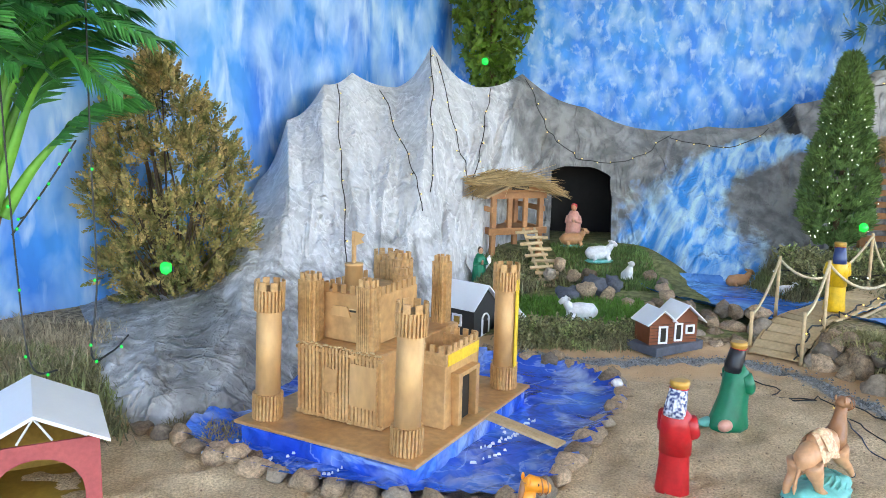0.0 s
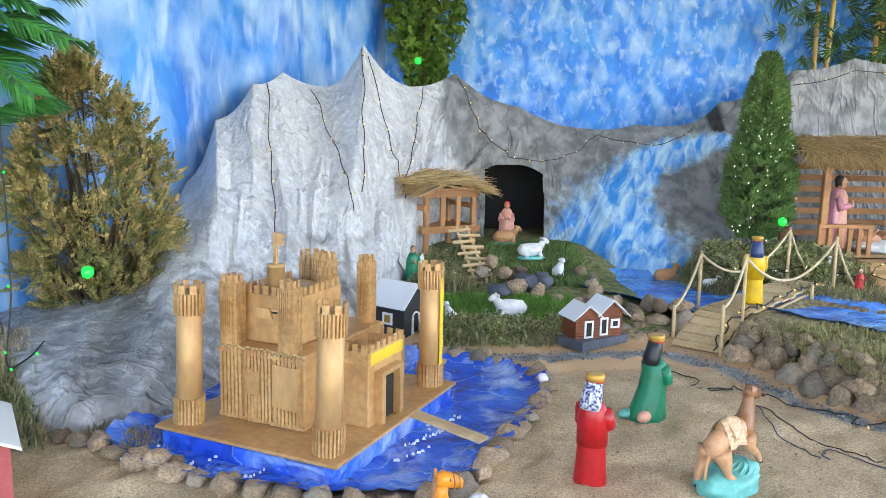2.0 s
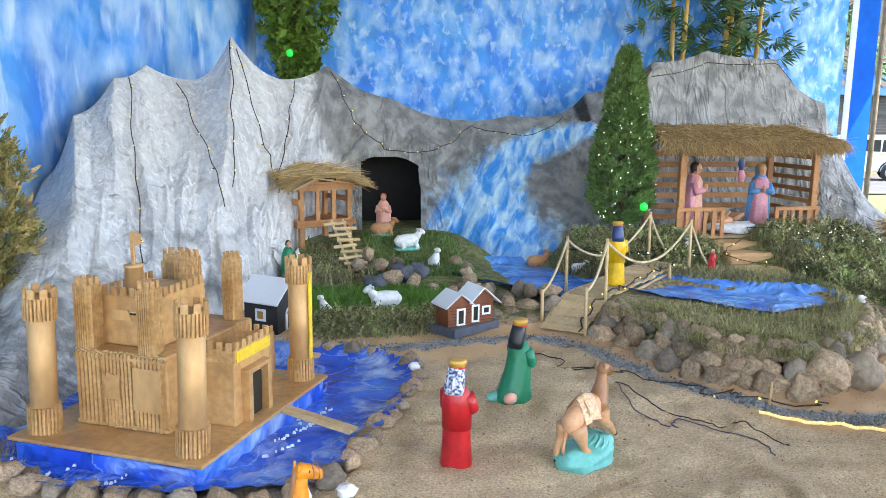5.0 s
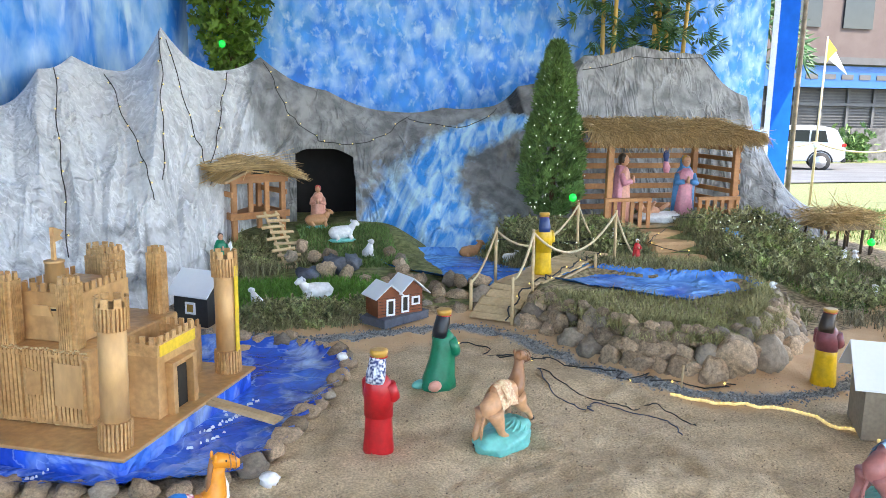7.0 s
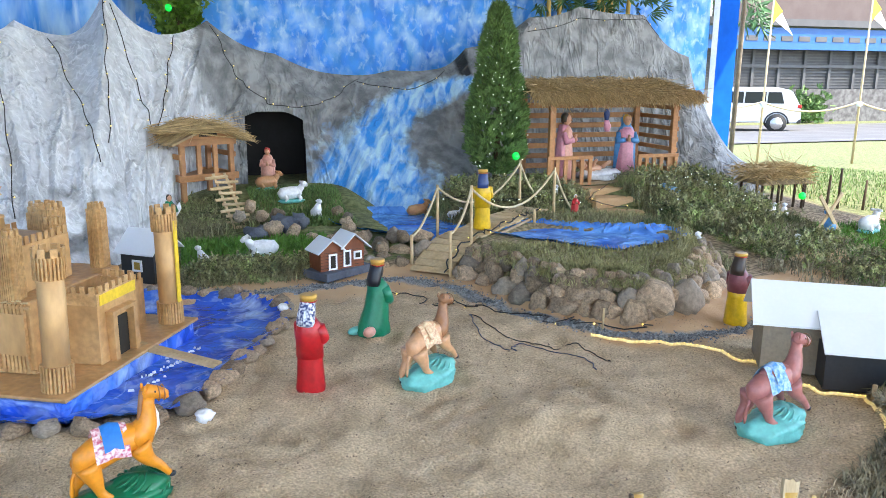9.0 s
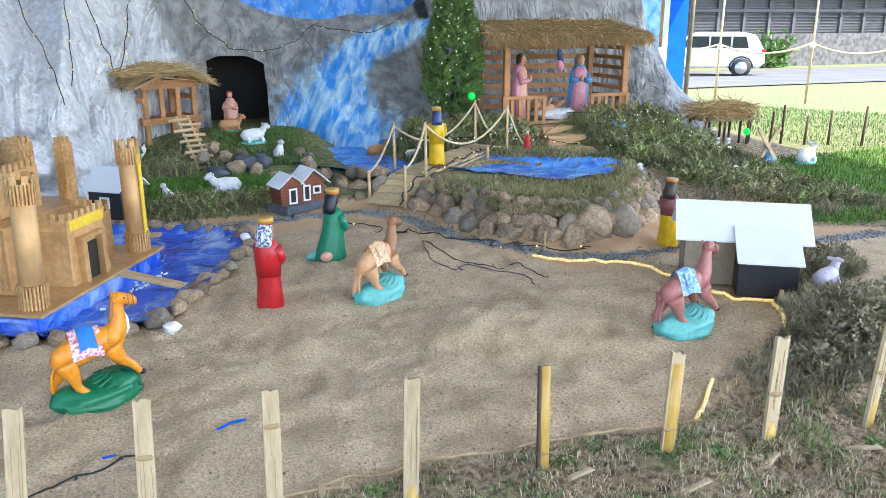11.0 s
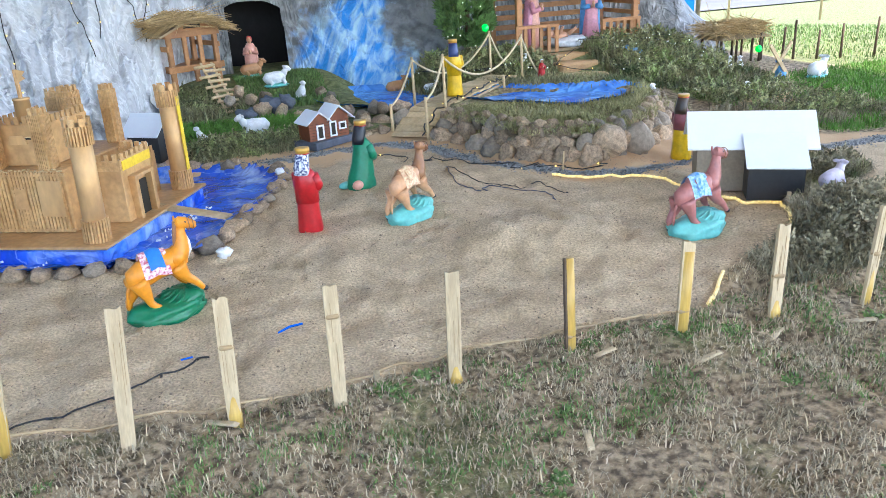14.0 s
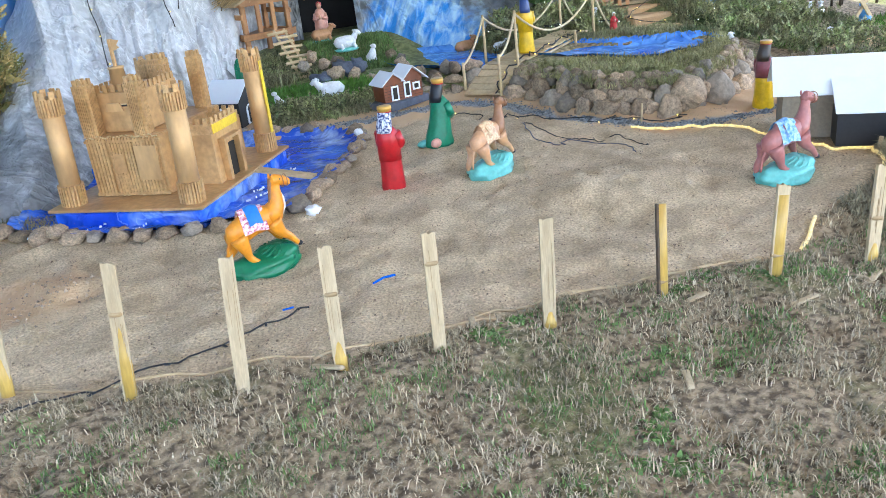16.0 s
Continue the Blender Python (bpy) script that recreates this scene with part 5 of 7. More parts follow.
def crown(b, c, r, h):
    b.use("p_gold").loft([(c[0], c[1], c[2], r, r), (c[0], c[1], c[2] + h * 0.5, r * 1.04, r * 1.04), (c[0], c[1], c[2] + h * 0.55, r * 1.12, r * 1.12), (c[0], c[1], c[2] + h, r * 1.08, r * 1.08), (c[0], c[1], c[2] + h, r * 0.7, r * 0.7)], 18, 0.03, 9)
    b.use("p_red").tube([(c[0] + r * 1.02 * math.cos(a), c[1] + r * 1.02 * math.sin(a), c[2] + 0.003) for a in [k * math.pi / 8 for k in range(17)]], 0.003, 5)


def arms(b, key, z, y, w, r=0.026, skin="p_skin"):
    for s in (-1, 1):
        b.use(key).tube([(s * w, 0, z), (s * w * 1.15, y * 0.35, z - 0.055), (s * w * 0.8, y * 0.8, z - 0.07), (s * 0.02, y, z - 0.045)], [r, r * 1.15, r * 1.05, r * 0.8], 10)
    b.use(skin).ball((0, y - 0.008, z - 0.042), (0.02, 0.016, 0.018), seg=8, rings=6)


def king(h, robe, lower, hair, cap, skin="p_dskin", kneel=False, seed=0.0):
    b = Build(robe)
    k = h / 0.40
    if kneel:
        b.use(lower).loft([(0, 0.035, 0, .080, .105), (0, 0.035, .02, .082, .108), (0, 0.03, .06, .076, .092), (0, 0.01, .13, .066, .072), (0, 0, .19, .066, .062), (0, 0, .235, .062, .052), (0, 0, .262, .03, .028)], 36, 0.035, 8, seed)
        b.use("p_salmon").ball((-0.05, 0.11, 0.03), (0.028, 0.045, 0.026), seg=10, rings=6)
        b.use("p_teal").ball((0.05, 0.12, 0.02), (0.035, 0.06, 0.02), seg=10, rings=6)
        zt = 0.265
    else:
        b.use(lower).loft([(0, 0, 0, .070, .064), (0, 0, .015, .073, .066), (0, 0, .08, .066, .060), (0, 0, .16, .061, .056), (0, 0, .22, .064, .058)], 36, 0.03, 8, seed)
        b.use(robe).loft([(0, 0, .19 if robe != lower else .15, .066, .060), (0, 0, .25, .068, .060), (0, 0.004, .29, .060, .050), (0, 0.004, .318, .03, .028)], 36, 0.02, 7, seed + 2)
        b.use("p_black").ball((-0.02, -0.062, 0.008), (0.018, 0.03, 0.012), seg=8, rings=5)
        b.use("p_teal").ball((0.03, -0.055, 0.006), (0.022, 0.028, 0.01), seg=8, rings=5)
        zt = 0.318
    arms(b, robe, zt - 0.035, -0.058, 0.056)
    head(b, (0, -0.006, zt + 0.035), 0.034, skin, None)
    b.use(hair).loft([(0, 0.034, zt - 0.03, .045, .030), (0, 0.028, zt, .046, .034), (0, 0.014, zt + 0.035, .041, .038), (0, 0.006, zt + 0.065, .036, .036), (0, 0, zt + 0.072, .03, .03)], 24, 0.03, 11, seed)
    crown(b, (0, 0, zt + 0.062), 0.037, 0.03 if cap else 0.022)
    me = b.mesh("king")
    me.transform(Matrix.Diagonal((0.84 * k, 0.84 * k, k, 1)))
    return me


thing("king_statue", at(0.70, 2.11, -0.004, 140), "painted plaster king in a red robe on sand", "statue", "statues of kings", data=king(0.405, "p_red", "p_red", "p_dots", True, seed=1))
thing("king_statue", at(1.13, 2.72, -0.004, 120), "painted plaster king kneeling in a green robe", "statue", "statues of kings", data=king(0.42, "p_green", "p_green", "p_black", True, kneel=True, seed=2))
thing("king_statue", pose(2.19, 4.07, 0.262, 0, 0, 165), "painted plaster king in a yellow cloak on the footbridge", "statue", "statues of kings", data=king(0.40, "p_yellow", "p_yellow", "p_navy", True, seed=3))
thing("shepherd_statue", at(2.985, 2.36, -0.004, 115), "plaster shepherd in maroon shirt and yellow wrap", "statue", data=king(0.39, "p_maroon", "p_yellow", "p_hair", False, "p_skin", seed=4))


def camel(coat, saddle, fringe, base, mane, neck=None):
    b = Build(base)
    b.ball((-0.012, -0.006, 0.020), (0.172, 0.102, 0.050), lump=0.3, seed=2.0, seg=30, rings=14)
    b.ball((0.065, 0, 0.025), (0.105, 0.078, 0.066), lump=0.3, seed=5.0, seg=28, rings=14)
    for k in range(13):
        a = k * 0.48
        b.tube([(0.06 + 0.108 * math.cos(a + 0.35 * t) * math.cos(0.3 * t), 0.082 * math.sin(a + 0.35 * t) * math.cos(0.3 * t), 0.025 + 0.068 * math.sin(0.3 * t)) for t in range(5)], [0.004, 0.006, 0.006, 0.005, 0.003], 5)
    b.use(coat)
    b.tube([(-0.128, 0, 0.135), (-0.112, 0, 0.160), (-0.065, 0, 0.180), (-0.01, 0, 0.192), (0.045, 0, 0.200), (0.085, 0, 0.208)], [0.020, 0.045, 0.052, 0.048, 0.050, 0.040], 18, flat=0.9)
    b.ball((-0.018, 0, 0.222), (0.062, 0.040, 0.036))
    b.use(neck or coat)
    b.tube([(0.055, 0, 0.195), (0.088, 0, 0.212), (0.108, 0, 0.243), (0.113, 0, 0.275), (0.114, 0, 0.302), (0.118, 0, 0.322)], [0.046, 0.046, 0.035, 0.027, 0.022, 0.021], 16)
    b.tube([(0.098, 0, 0.330), (0.120, 0, 0.337), (0.146, 0, 0.331), (0.170, 0, 0.322), (0.184, 0, 0.318)], [0.017, 0.025, 0.021, 0.017, 0.011], 14)
    b.ball((0.176, 0, 0.312), (0.012, 0.013, 0.008), seg=10, rings=6)
    for s in (-1, 1):
        b.use(neck or coat).ball((0.103, s * 0.018, 0.352), (0.006, 0.005, 0.012), seg=6, rings=5)
        b.use("p_black").ball((0.136, s * 0.020, 0.340), 0.0042, seg=6, rings=4)
        b.ball((0.183, s * 0.006, 0.323), 0.0025, seg=6, rings=4)
    for x in (0.150, 0.168):
        b.use("p_brown").tube([(x, 0.024 * math.cos(a), 0.327 + 0.024 * math.sin(a)) for a in [k * math.pi / 8 for k in range(17)]], 0.0022, 5)
    legs = (([(-0.100, -0.026, 0.160), (-0.080, -0.040, 0.105), (-0.066, -0.046, 0.068), (-0.015, -0.062, 0.034)], 0.010), ([(-0.105, 0.026, 0.155), (-0.108, 0.036, 0.105), (-0.138, 0.040, 0.065), (-0.130, 0.042, 0.022)], -0.006),
            ([(0.068, -0.028, 0.185), (0.092, -0.038, 0.140), (0.128, -0.044, 0.112), (0.158, -0.046, 0.078)], 0.008), ([(0.062, 0.028, 0.185), (0.080, 0.036, 0.140), (0.100, 0.040, 0.105), (0.118, 0.042, 0.085)], 0.006))
    for pts, toe in legs:
        b.use(coat).tube([tuple(p) for p in curve_pts(pts, 9)], [0.040, 0.036, 0.029, 0.022, 0.018, 0.016, 0.014, 0.012, 0.011], 12)
        x, y, z = pts[-1]
        b.use("p_black").ball((x + toe, y, z - 0.004), (0.014, 0.011, 0.010), seg=8, rings=5)
    b.use(coat).tube([(-0.130, 0, 0.152), (-0.148, 0, 0.115), (-0.150, 0.004, 0.070), (-0.148, 0.004, 0.050)], [0.008, 0.006, 0.008, 0.003], 7)
    if mane:
        b.use(mane).tube([(0.112, 0, 0.200), (0.136, 0, 0.232), (0.138, 0, 0.262), (0.134, 0, 0.288)], [0.018, 0.016, 0.011, 0.004], 12)
        b.use("p_brown").tube([(0.080, 0, 0.245), (0.087, 0, 0.28), (0.092, 0, 0.315), (0.100, 0, 0.345)], [0.008, 0.010, 0.010, 0.012], 8)
    for key, x0, x1, lift, dip in ((fringe, -0.078, 0.034, 0.004, 0.172), (saddle, -0.050, 0.012, 0.008, 0.200)):
        v, f = [], []
        for i in range(13):
            a = -1.0 + 2.0 * i / 12
            for j in range(5):
                x = x0 + (x1 - x0) * j / 4
                v.append((x, a * (0.052 + lift + 0.004 * math.sin(j * 2.2)), 0.262 + lift - 0.004 * abs(j - 2) - (0.262 - dip) * abs(a) ** 1.7))
        f = [(5 * i + j, 5 * i + 5 + j, 5 * i + 6 + j, 5 * i + 1 + j) for i in range(12) for j in range(4)]
        b.use(key).add(v, f)
    me = b.mesh("camel")
    me.transform(Matrix.Diagonal((0.88, 0.95, 1, 1)))
    return me


thing("camel_statue", at(0.01, 1.385, 0.01, 18), "orange plaster camel with blue saddle on green base", "statue", "statues of camels", data=camel("p_orange", "p_blue", "p_fringe", "p_dgreen", "p_white"))
thing("camel_statue", at(1.19, 2.06, 0.006, 34), "tan plaster camel with patterned saddle on turquoise base", "statue", "statues of camels", data=camel("p_camel", "p_saddle", "p_saddle", "p_teal", None, "p_brown"))
thing("camel_statue", at(2.25, 1.21, 0.006, 10), "dusky pink plaster camel with blue saddle on turquoise base", "statue", "statues of camels", data=camel("p_rose", "p_saddle_blue", "p_saddle_blue", "p_teal", None))


def beast(coat, base, L, seated=False, horn=False):
    """A small plaster sheep, cow or donkey, L metres long, facing its own +x."""
    b = Build(base)
    b.ball((0, 0, 0.06), (0.52, 0.3, 0.1), lump=0.2, seed=4)
    b.use(coat)
    if seated:
        b.tube([(-0.25, 0, 0.12), (-0.12, 0, 0.3), (0.08, 0, 0.55), (0.18, 0, 0.85)], [0.2, 0.3, 0.25, 0.14], 14)
        b.ball((0.26, 0, 1.0), (0.2, 0.14, 0.15))
        b.tube([(0.15, -0.1, 0.5), (0.28, -0.1, 0.1)], 0.06, 8).tube([(0.15, 0.1, 0.5), (0.28, 0.1, 0.1)], 0.06, 8)
        hx, hz = 0.2, 1.05
    else:
        b.tube([(-0.48, 0, 0.28), (-0.35, 0, 0.34), (0, 0, 0.36), (0.25, 0, 0.38), (0.36, 0, 0.42)], [0.12, 0.23, 0.25, 0.22, 0.14], 16, flat=0.95)
        b.tube([(0.25, 0, 0.4), (0.40, 0, 0.56), (0.46, 0, 0.66)], [0.17, 0.12, 0.1], 12)
        b.tube([(0.40, 0, 0.70), (0.52, 0, 0.68), (0.64, 0, 0.60)], [0.1, 0.1, 0.06], 10)
        for x, s in ((-0.3, -1), (-0.3, 1), (0.22, -1), (0.22, 1)):
            b.tube([(x, s * 0.14, 0.3), (x + 0.1, s * 0.18, 0.15), (x + 0.02, s * 0.2, 0.06)], [0.1, 0.07, 0.05], 8)
        hx, hz = 0.42, 0.74
    for s in (-1, 1):
        b.ball((hx - 0.02, s * 0.12, hz), (0.04, 0.1, 0.05), seg=8, rings=5)
    me = b.mesh("animal")
    me.transform(Matrix.Scale(L, 4))
    return me


for x, y, rz, L, coat, base, seated, lab, cat in (
        (0.33, 4.10, 160, .11, "p_white", "p_teal", True, "small white plaster lamb sitting on the grassy bank", "lamb"), (0.70, 4.15, 190, .21, "p_white", "p_teal", False, "white plaster sheep lying in fresh grass", "sheep"),
        (1.08, 5.60, 10, .22, "p_white", "p_teal", False, "white plaster sheep resting near the cave", "sheep"), (1.235, 5.27, -60, .14, "p_white", "p_dgreen", True, "white plaster lamb sitting on a green base", "lamb"),
        (2.12, 5.42, 15, .20, "p_tan", "p_teal", False, "tan plaster cow resting below the waterfall", "cow"), (2.30, 4.98, 0, .12, "p_white", "p_teal", False, "white and green plaster lamb by the pool", "lamb"),
        (2.55, 5.5, 170, .18, "p_black", "p_black", False, "black plaster ox lying in the weeds", "ox"), (4.27, 4.93, 170, .16, "p_sky", "p_sky", False, "sky blue plaster lamb standing in weeds", "lamb"),
        (3.46, 3.36, 200, .12, "p_white", "p_white", True, "white plaster lamb on the stony pond bank", "lamb"), (4.50, 3.62, 200, .11, "p_white", "p_teal", True, "white plaster lamb beside the sand path", "lamb"),
        (4.93, 4.42, 30, .12, "p_white", "p_teal", True, "white plaster lamb before the straw shelter", "lamb"), (5.07, 4.44, 60, .12, "p_white", "p_teal", True, "white plaster lamb before the straw shelter", "lamb"),
        (3.25, 5.12, 30, .10, "p_white", "p_white", True, "small white plaster lamb below the stable", "lamb"), (4.75, 5.02, 140, .10, "p_white", "p_white", False, "white plaster lamb in the weeds by the rock", "lamb"),
        (3.21, 1.42, 22, .19, "p_lilac", "p_teal", False, "pale lilac plaster sheep standing in weeds", "sheep"), (4.52, 2.08, 10, .20, "p_white", "p_dgreen", False, "white and green plaster sheep by the lawn", "sheep"),
        (5.52, 3.98, 20, .24, "p_white", "p_teal", False, "white plaster sheep lying on the far lawn", "sheep"), (5.18, 4.05, 80, .16, "p_sky", "p_teal", True, "pale blue plaster lamb behind the crossed boards", "lamb")):
    thing(cat + "_figurine", at(x, y, -0.004, rz), lab, cat, "animal figurines", data=beast(coat, base, L, seated))


def saint(h, robe, mantle, skin, hair, seed=0.0, hood=False):
    b = Build(robe)
    b.loft([(0, 0, 0, .16, .14), (0, 0, .03, .165, .15), (0, 0, .3, .13, .12), (0, 0, .55, .12, .10), (0, 0, .72, .135, .10), (0, 0, .80, .06, .06)], 36, 0.04, 9, seed)
    b.use(mantle).loft([(0, 0.05, .06, .185, .12), (0, 0.045, .35, .175, .11), (0, 0.035, .6, .165, .10), (0, 0.03, .76, .12, .085), (0, 0.035, .82, .08, .065)] + ([(0, 0.04, .92, .082, .068), (0, 0.035, 0.99, .05, .05)] if hood else []), 36, 0.05, 7, seed + 1)
    for s in (-1, 1):
        b.use(mantle).tube([(s * 0.12, 0, .70), (s * 0.15, -0.06, .57), (s * 0.06, -0.14, .60)], [.05, .055, .04], 10)
    b.use(skin).tube([(0, -0.14, .58), (0, -0.16, .68)], [.035, .02], 8)
    head(b, (0, -0.01, .90), 0.075, skin, hair)
    me = b.mesh("figure")
    me.transform(Matrix.Scale(h, 4))
    return me


thing("saint_statue", pose(3.57, 5.60, 0.359, 0, 0, 50), "plaster bearded man in a pink robe inside the stable", "statue", data=saint(0.60, "p_salmon", "p_pink", "p_skin", "p_hair", 1))
thing("saint_statue", pose(4.22, 5.64, 0.359, 0, 0, -12), "plaster praying woman in a blue mantle inside the stable", "statue", data=saint(0.58, "p_pink", "p_sky", "p_skin", "p_gold", 2, True))
b = Build("p_white").ball((0, 0, 0.04), (0.2, 0.13, 0.045), lump=0.7, seed=5).ball((0.1, 0.02, 0.05), (0.16, 0.1, 0.04), lump=0.6, seed=2)
b.use("p_skin").ball((-0.05, 0, 0.10), (0.09, 0.045, 0.04)).ball((-0.16, 0, 0.13), 0.04).tube([(-0.08, -0.03, 0.12), (-0.05, -0.07, 0.19)], [0.018, 0.012], 8).tube([(0.03, -0.02, 0.11), (0.1, -0.05, 0.17)], [0.02, 0.014], 8)
thing("infant_figurine", pose(3.86, 5.50, 0.359), "plaster infant lying on crumpled white cloth", "figurine", data=b)
b = Build("p_navy").loft([(0, 0, -0.02, .012, .012), (0, 0, .05, .03, .02), (0, 0, .1, .02, .015)], 14).use("p_pink").loft([(0.01, 0, -0.1, .022, .018), (0.01, 0, -0.05, .035, .025), (0, 0, 0.0, .02, .018)], 14, 0.05)
b.use("p_skin").ball((0, 0, 0.12), 0.02)
b.use("cable").tube([(0, 0, 0.12), (0, 0, 0.2)], 0.002, 5)
thing("hanging_angel", pose(3.88, 5.42, 0.90), "little pink and blue angel hung from the stable beam", "figurine", data=b)
me = saint(0.36, "p_salmon", "p_salmon", "p_skin", "p_red", 4)
b = Build("p_salmon")
b.bm.from_mesh(me)
b.mats = ["p_salmon", "p_skin", "p_red"]
thing("shepherd_statue", at(0.95, 6.12, 0.0, -10), "plaster shepherd in salmon robe at the cave mouth", "statue", data=b)
thing("lamb_figurine", at(0.93, 6.0, 0.0, 8), "tan plaster sheep lying at the cave mouth", "sheep", "animal figurines", data=beast("p_tan", "p_teal", 0.21))
b = Build("p_green")
b.bm.from_mesh(saint(0.29, "p_green", "p_green", "p_skin", "p_hair", 6))
b.mats = ["p_green", "p_skin", "p_hair"]
b.use("p_white")
for s in (-1, 1):
    b.prism([(s * 0.02, 0.14), (s * 0.09, 0.22), (s * 0.10, 0.17), (s * 0.05, 0.10)], 0.03, 0.04)
thing("angel_statue", at(0.13, 5.15, 0.0, 20), "small plaster angel in a green dress with white wings", "statue", data=b)
b = Build("p_red")
b.bm.from_mesh(saint(0.17, "p_red", "p_red", "p_skin", "p_white", 7))
b.mats = ["p_red", "p_skin", "p_white"]
thing("doll", at(3.09, 4.43, 0, 0), "small doll in red with a white cap by the pond", "doll", data=b)

# ---- stakes and borders ----
rng = random.Random(21)
STAKES = (  # foot, head, node's share of the height (0: none shown), share of yellow skin
    (-0.82, 0.78, -0.79, 0.80, 0.42, 0.6, 0.4), (-0.444, 0.59, -0.404, 0.60, 0.46, 0.66, 0.62), (-0.12, 0.502, -0.09, 0.56, 0.43, 0.0, 0.0), (0.171, 0.494, 0.183, 0.55, 0.405, 0.64, 0.30), (0.473, 0.462, 0.485, 0.50, 0.405, 0.76, 0.08),
    (0.835, 0.468, 0.852, 0.50, 0.375, 0.0, 0.24), (1.24, 0.48, 1.262, 0.53, 0.345, 0.2, 1.0), (1.636, 0.442, 1.668, 0.47, 0.34, 0.28, 0.93), (1.963, 0.383, 2.005, 0.42, 0.36, 0.48, 0.26), (2.349, 0.369, 2.42, 0.40, 0.36, 0.55, 0.44))
for x, y, hx, hy, hz, node, yel in STAKES:
    st = thing("bamboo_stake", Matrix(), "split bamboo stake with yellow skin driven into the ground", "stake", "bamboo stakes of the front edge")
    foot, top = Vector((x, y, G(x, y) - 0.02)), Vector((hx, hy, hz))
    up = (top - foot).normalized()
    across = (Vector((1, rng.uniform(-0.15, 0.15), 0)) - up * up.x).normalized()
    turn = Matrix.Translation(foot) @ Matrix((across, up.cross(across), up)).transposed().to_4x4()
    h, w = (top - foot).length, rng.uniform(0.019, 0.022)
    if yel < 0.99:
        b = Build("bamboo_pale")
        cut = [h + rng.uniform(-0.006, 0.006) for _ in range(5)]
        edge = [(-w, cut[0]), (-w * 0.4, cut[1]), (0, cut[2]), (w * 0.5, cut[3]), (w, cut[4])]
        b.prism([(w * 0.92, 0), (w * 1.04, h * 0.5)] + edge[::-1] + [(-w * 1.03, h * 0.5), (-w * 0.92, 0)], -0.006, 0.007)
        for k in range(3):
            gx = w * rng.uniform(-0.7, 0.7)
            b.use("bamboo_node").box((gx, -0.0065, h * rng.uniform(0.3, 0.75)), (0.0014, 0.0016, h * rng.uniform(0.2, 0.5)))
        part("pale_face", b, st, m=turn)
    if yel > 0.0:
        ys = h * (yel - 0.03)
        b = Build("bamboo_yel").tube([(0.002, 0, 0), (0.002, 0, ys * 0.5), (0.002, 0, ys)], [w * 0.98, w, w * (0.98 if yel > 0.9 else 0.55)], 12, flat=0.55)
        part("yellow_skin", b, st, "glossy yellow bamboo skin", turn)
    if yel > 0.99:
        part("dark_edge", Build("wood_dark").box((-w * 0.9, -0.004, h * 0.52), (0.007, 0.012, h * 0.92)), st, "dark weathered split edge", turn)
    if node:
        b = Build("bamboo_node").tube([(0, 0, h * node - 0.006), (0, 0, h * node), (0, 0, h * node + 0.007)], [w * 1.02, w * 1.16, w * 1.02], 12, flat=0.5)
        part("node", b, st, "raised brown node ring", turn)


def ground_line(pts, n, r, dz=0.0, wob=0.0, seed=0):
    out = []
    for k, p in enumerate(curve_pts([(x, y, 0) for x, y in pts], n)):
        out.append((p.x + wob * noise.noise((k * 0.37, seed, 1)), p.y + wob * noise.noise((k * 0.37, seed, 5)), G(p.x, p.y) + r + dz))
    return out


for k, (a, c) in enumerate((((-1.2, 0.9), (-0.5, 0.70)), ((-0.5, 0.69), (0.1, 0.61)), ((0.1, 0.60), (0.7, 0.60)), ((0.62, 0.62), (1.1, 0.64)), ((0.95, 0.635), (1.5, 0.61)), ((1.45, 0.61), (1.85, 0.56)))):
    thing("edge_stick", Matrix(), "thin pale bamboo strip edging the sand", "stick", "edging sticks", data=Build("wood_pale").tube(ground_line([a, ((a[0] + c[0]) / 2, (a[1] + c[1]) / 2 + 0.01), c], 10, 0.004, 0, 0.014, k), 0.0055, 6, flat=0.6))
for x, y, rz, L in ((0.13, 0.50, -35, .12), (0.62, 0.6, 80, .06), (1.33, 0.42, 12, .10), (1.05, 0.02, 70, .09), (1.6, 0.25, 10, .12), (1.9, 0.3, 30, .14), (2.2, 0.25, -20, .12)):
    thing("wood_chip", at(x, y, 0.008, rz, 0, -3), "dry pale bamboo chip lying on the grass", "chip", data=Build("bamboo_pale").box((0, 0, 0), (L, 0.022, 0.008), bevel=0.002, taper=0.8))
thing("plastic_scrap", at(0.42, 1.03, 0.006, 22), "thin blue plastic strip dropped on sand", "scrap", data=Build("blue_cloth").tube([(-0.05, 0, 0), (0, 0.006, 0.004), (0.05, 0, 0)], 0.005, 5, flat=0.4))
thing("plastic_scrap", at(0.06, 0.98, 0.006, 5), "thin blue plastic strip dropped on sand", "scrap", data=Build("blue_cloth").tube([(-0.02, 0, 0), (0.02, 0.003, 0)], 0.004, 5, flat=0.4))

# ---- cables and lights ----
BULB = Build("bulb").ball((0, 0, 0), 0.0058, seg=8, rings=6).mesh("bulb")
BULBW = Build("bulb_white").ball((0, 0, 0), 0.0052, seg=6, rings=4).mesh("bulb")
BULBC = Build("bulb_green").ball((0, 0, 0), 0.007, seg=6, rings=4).mesh("bulb")


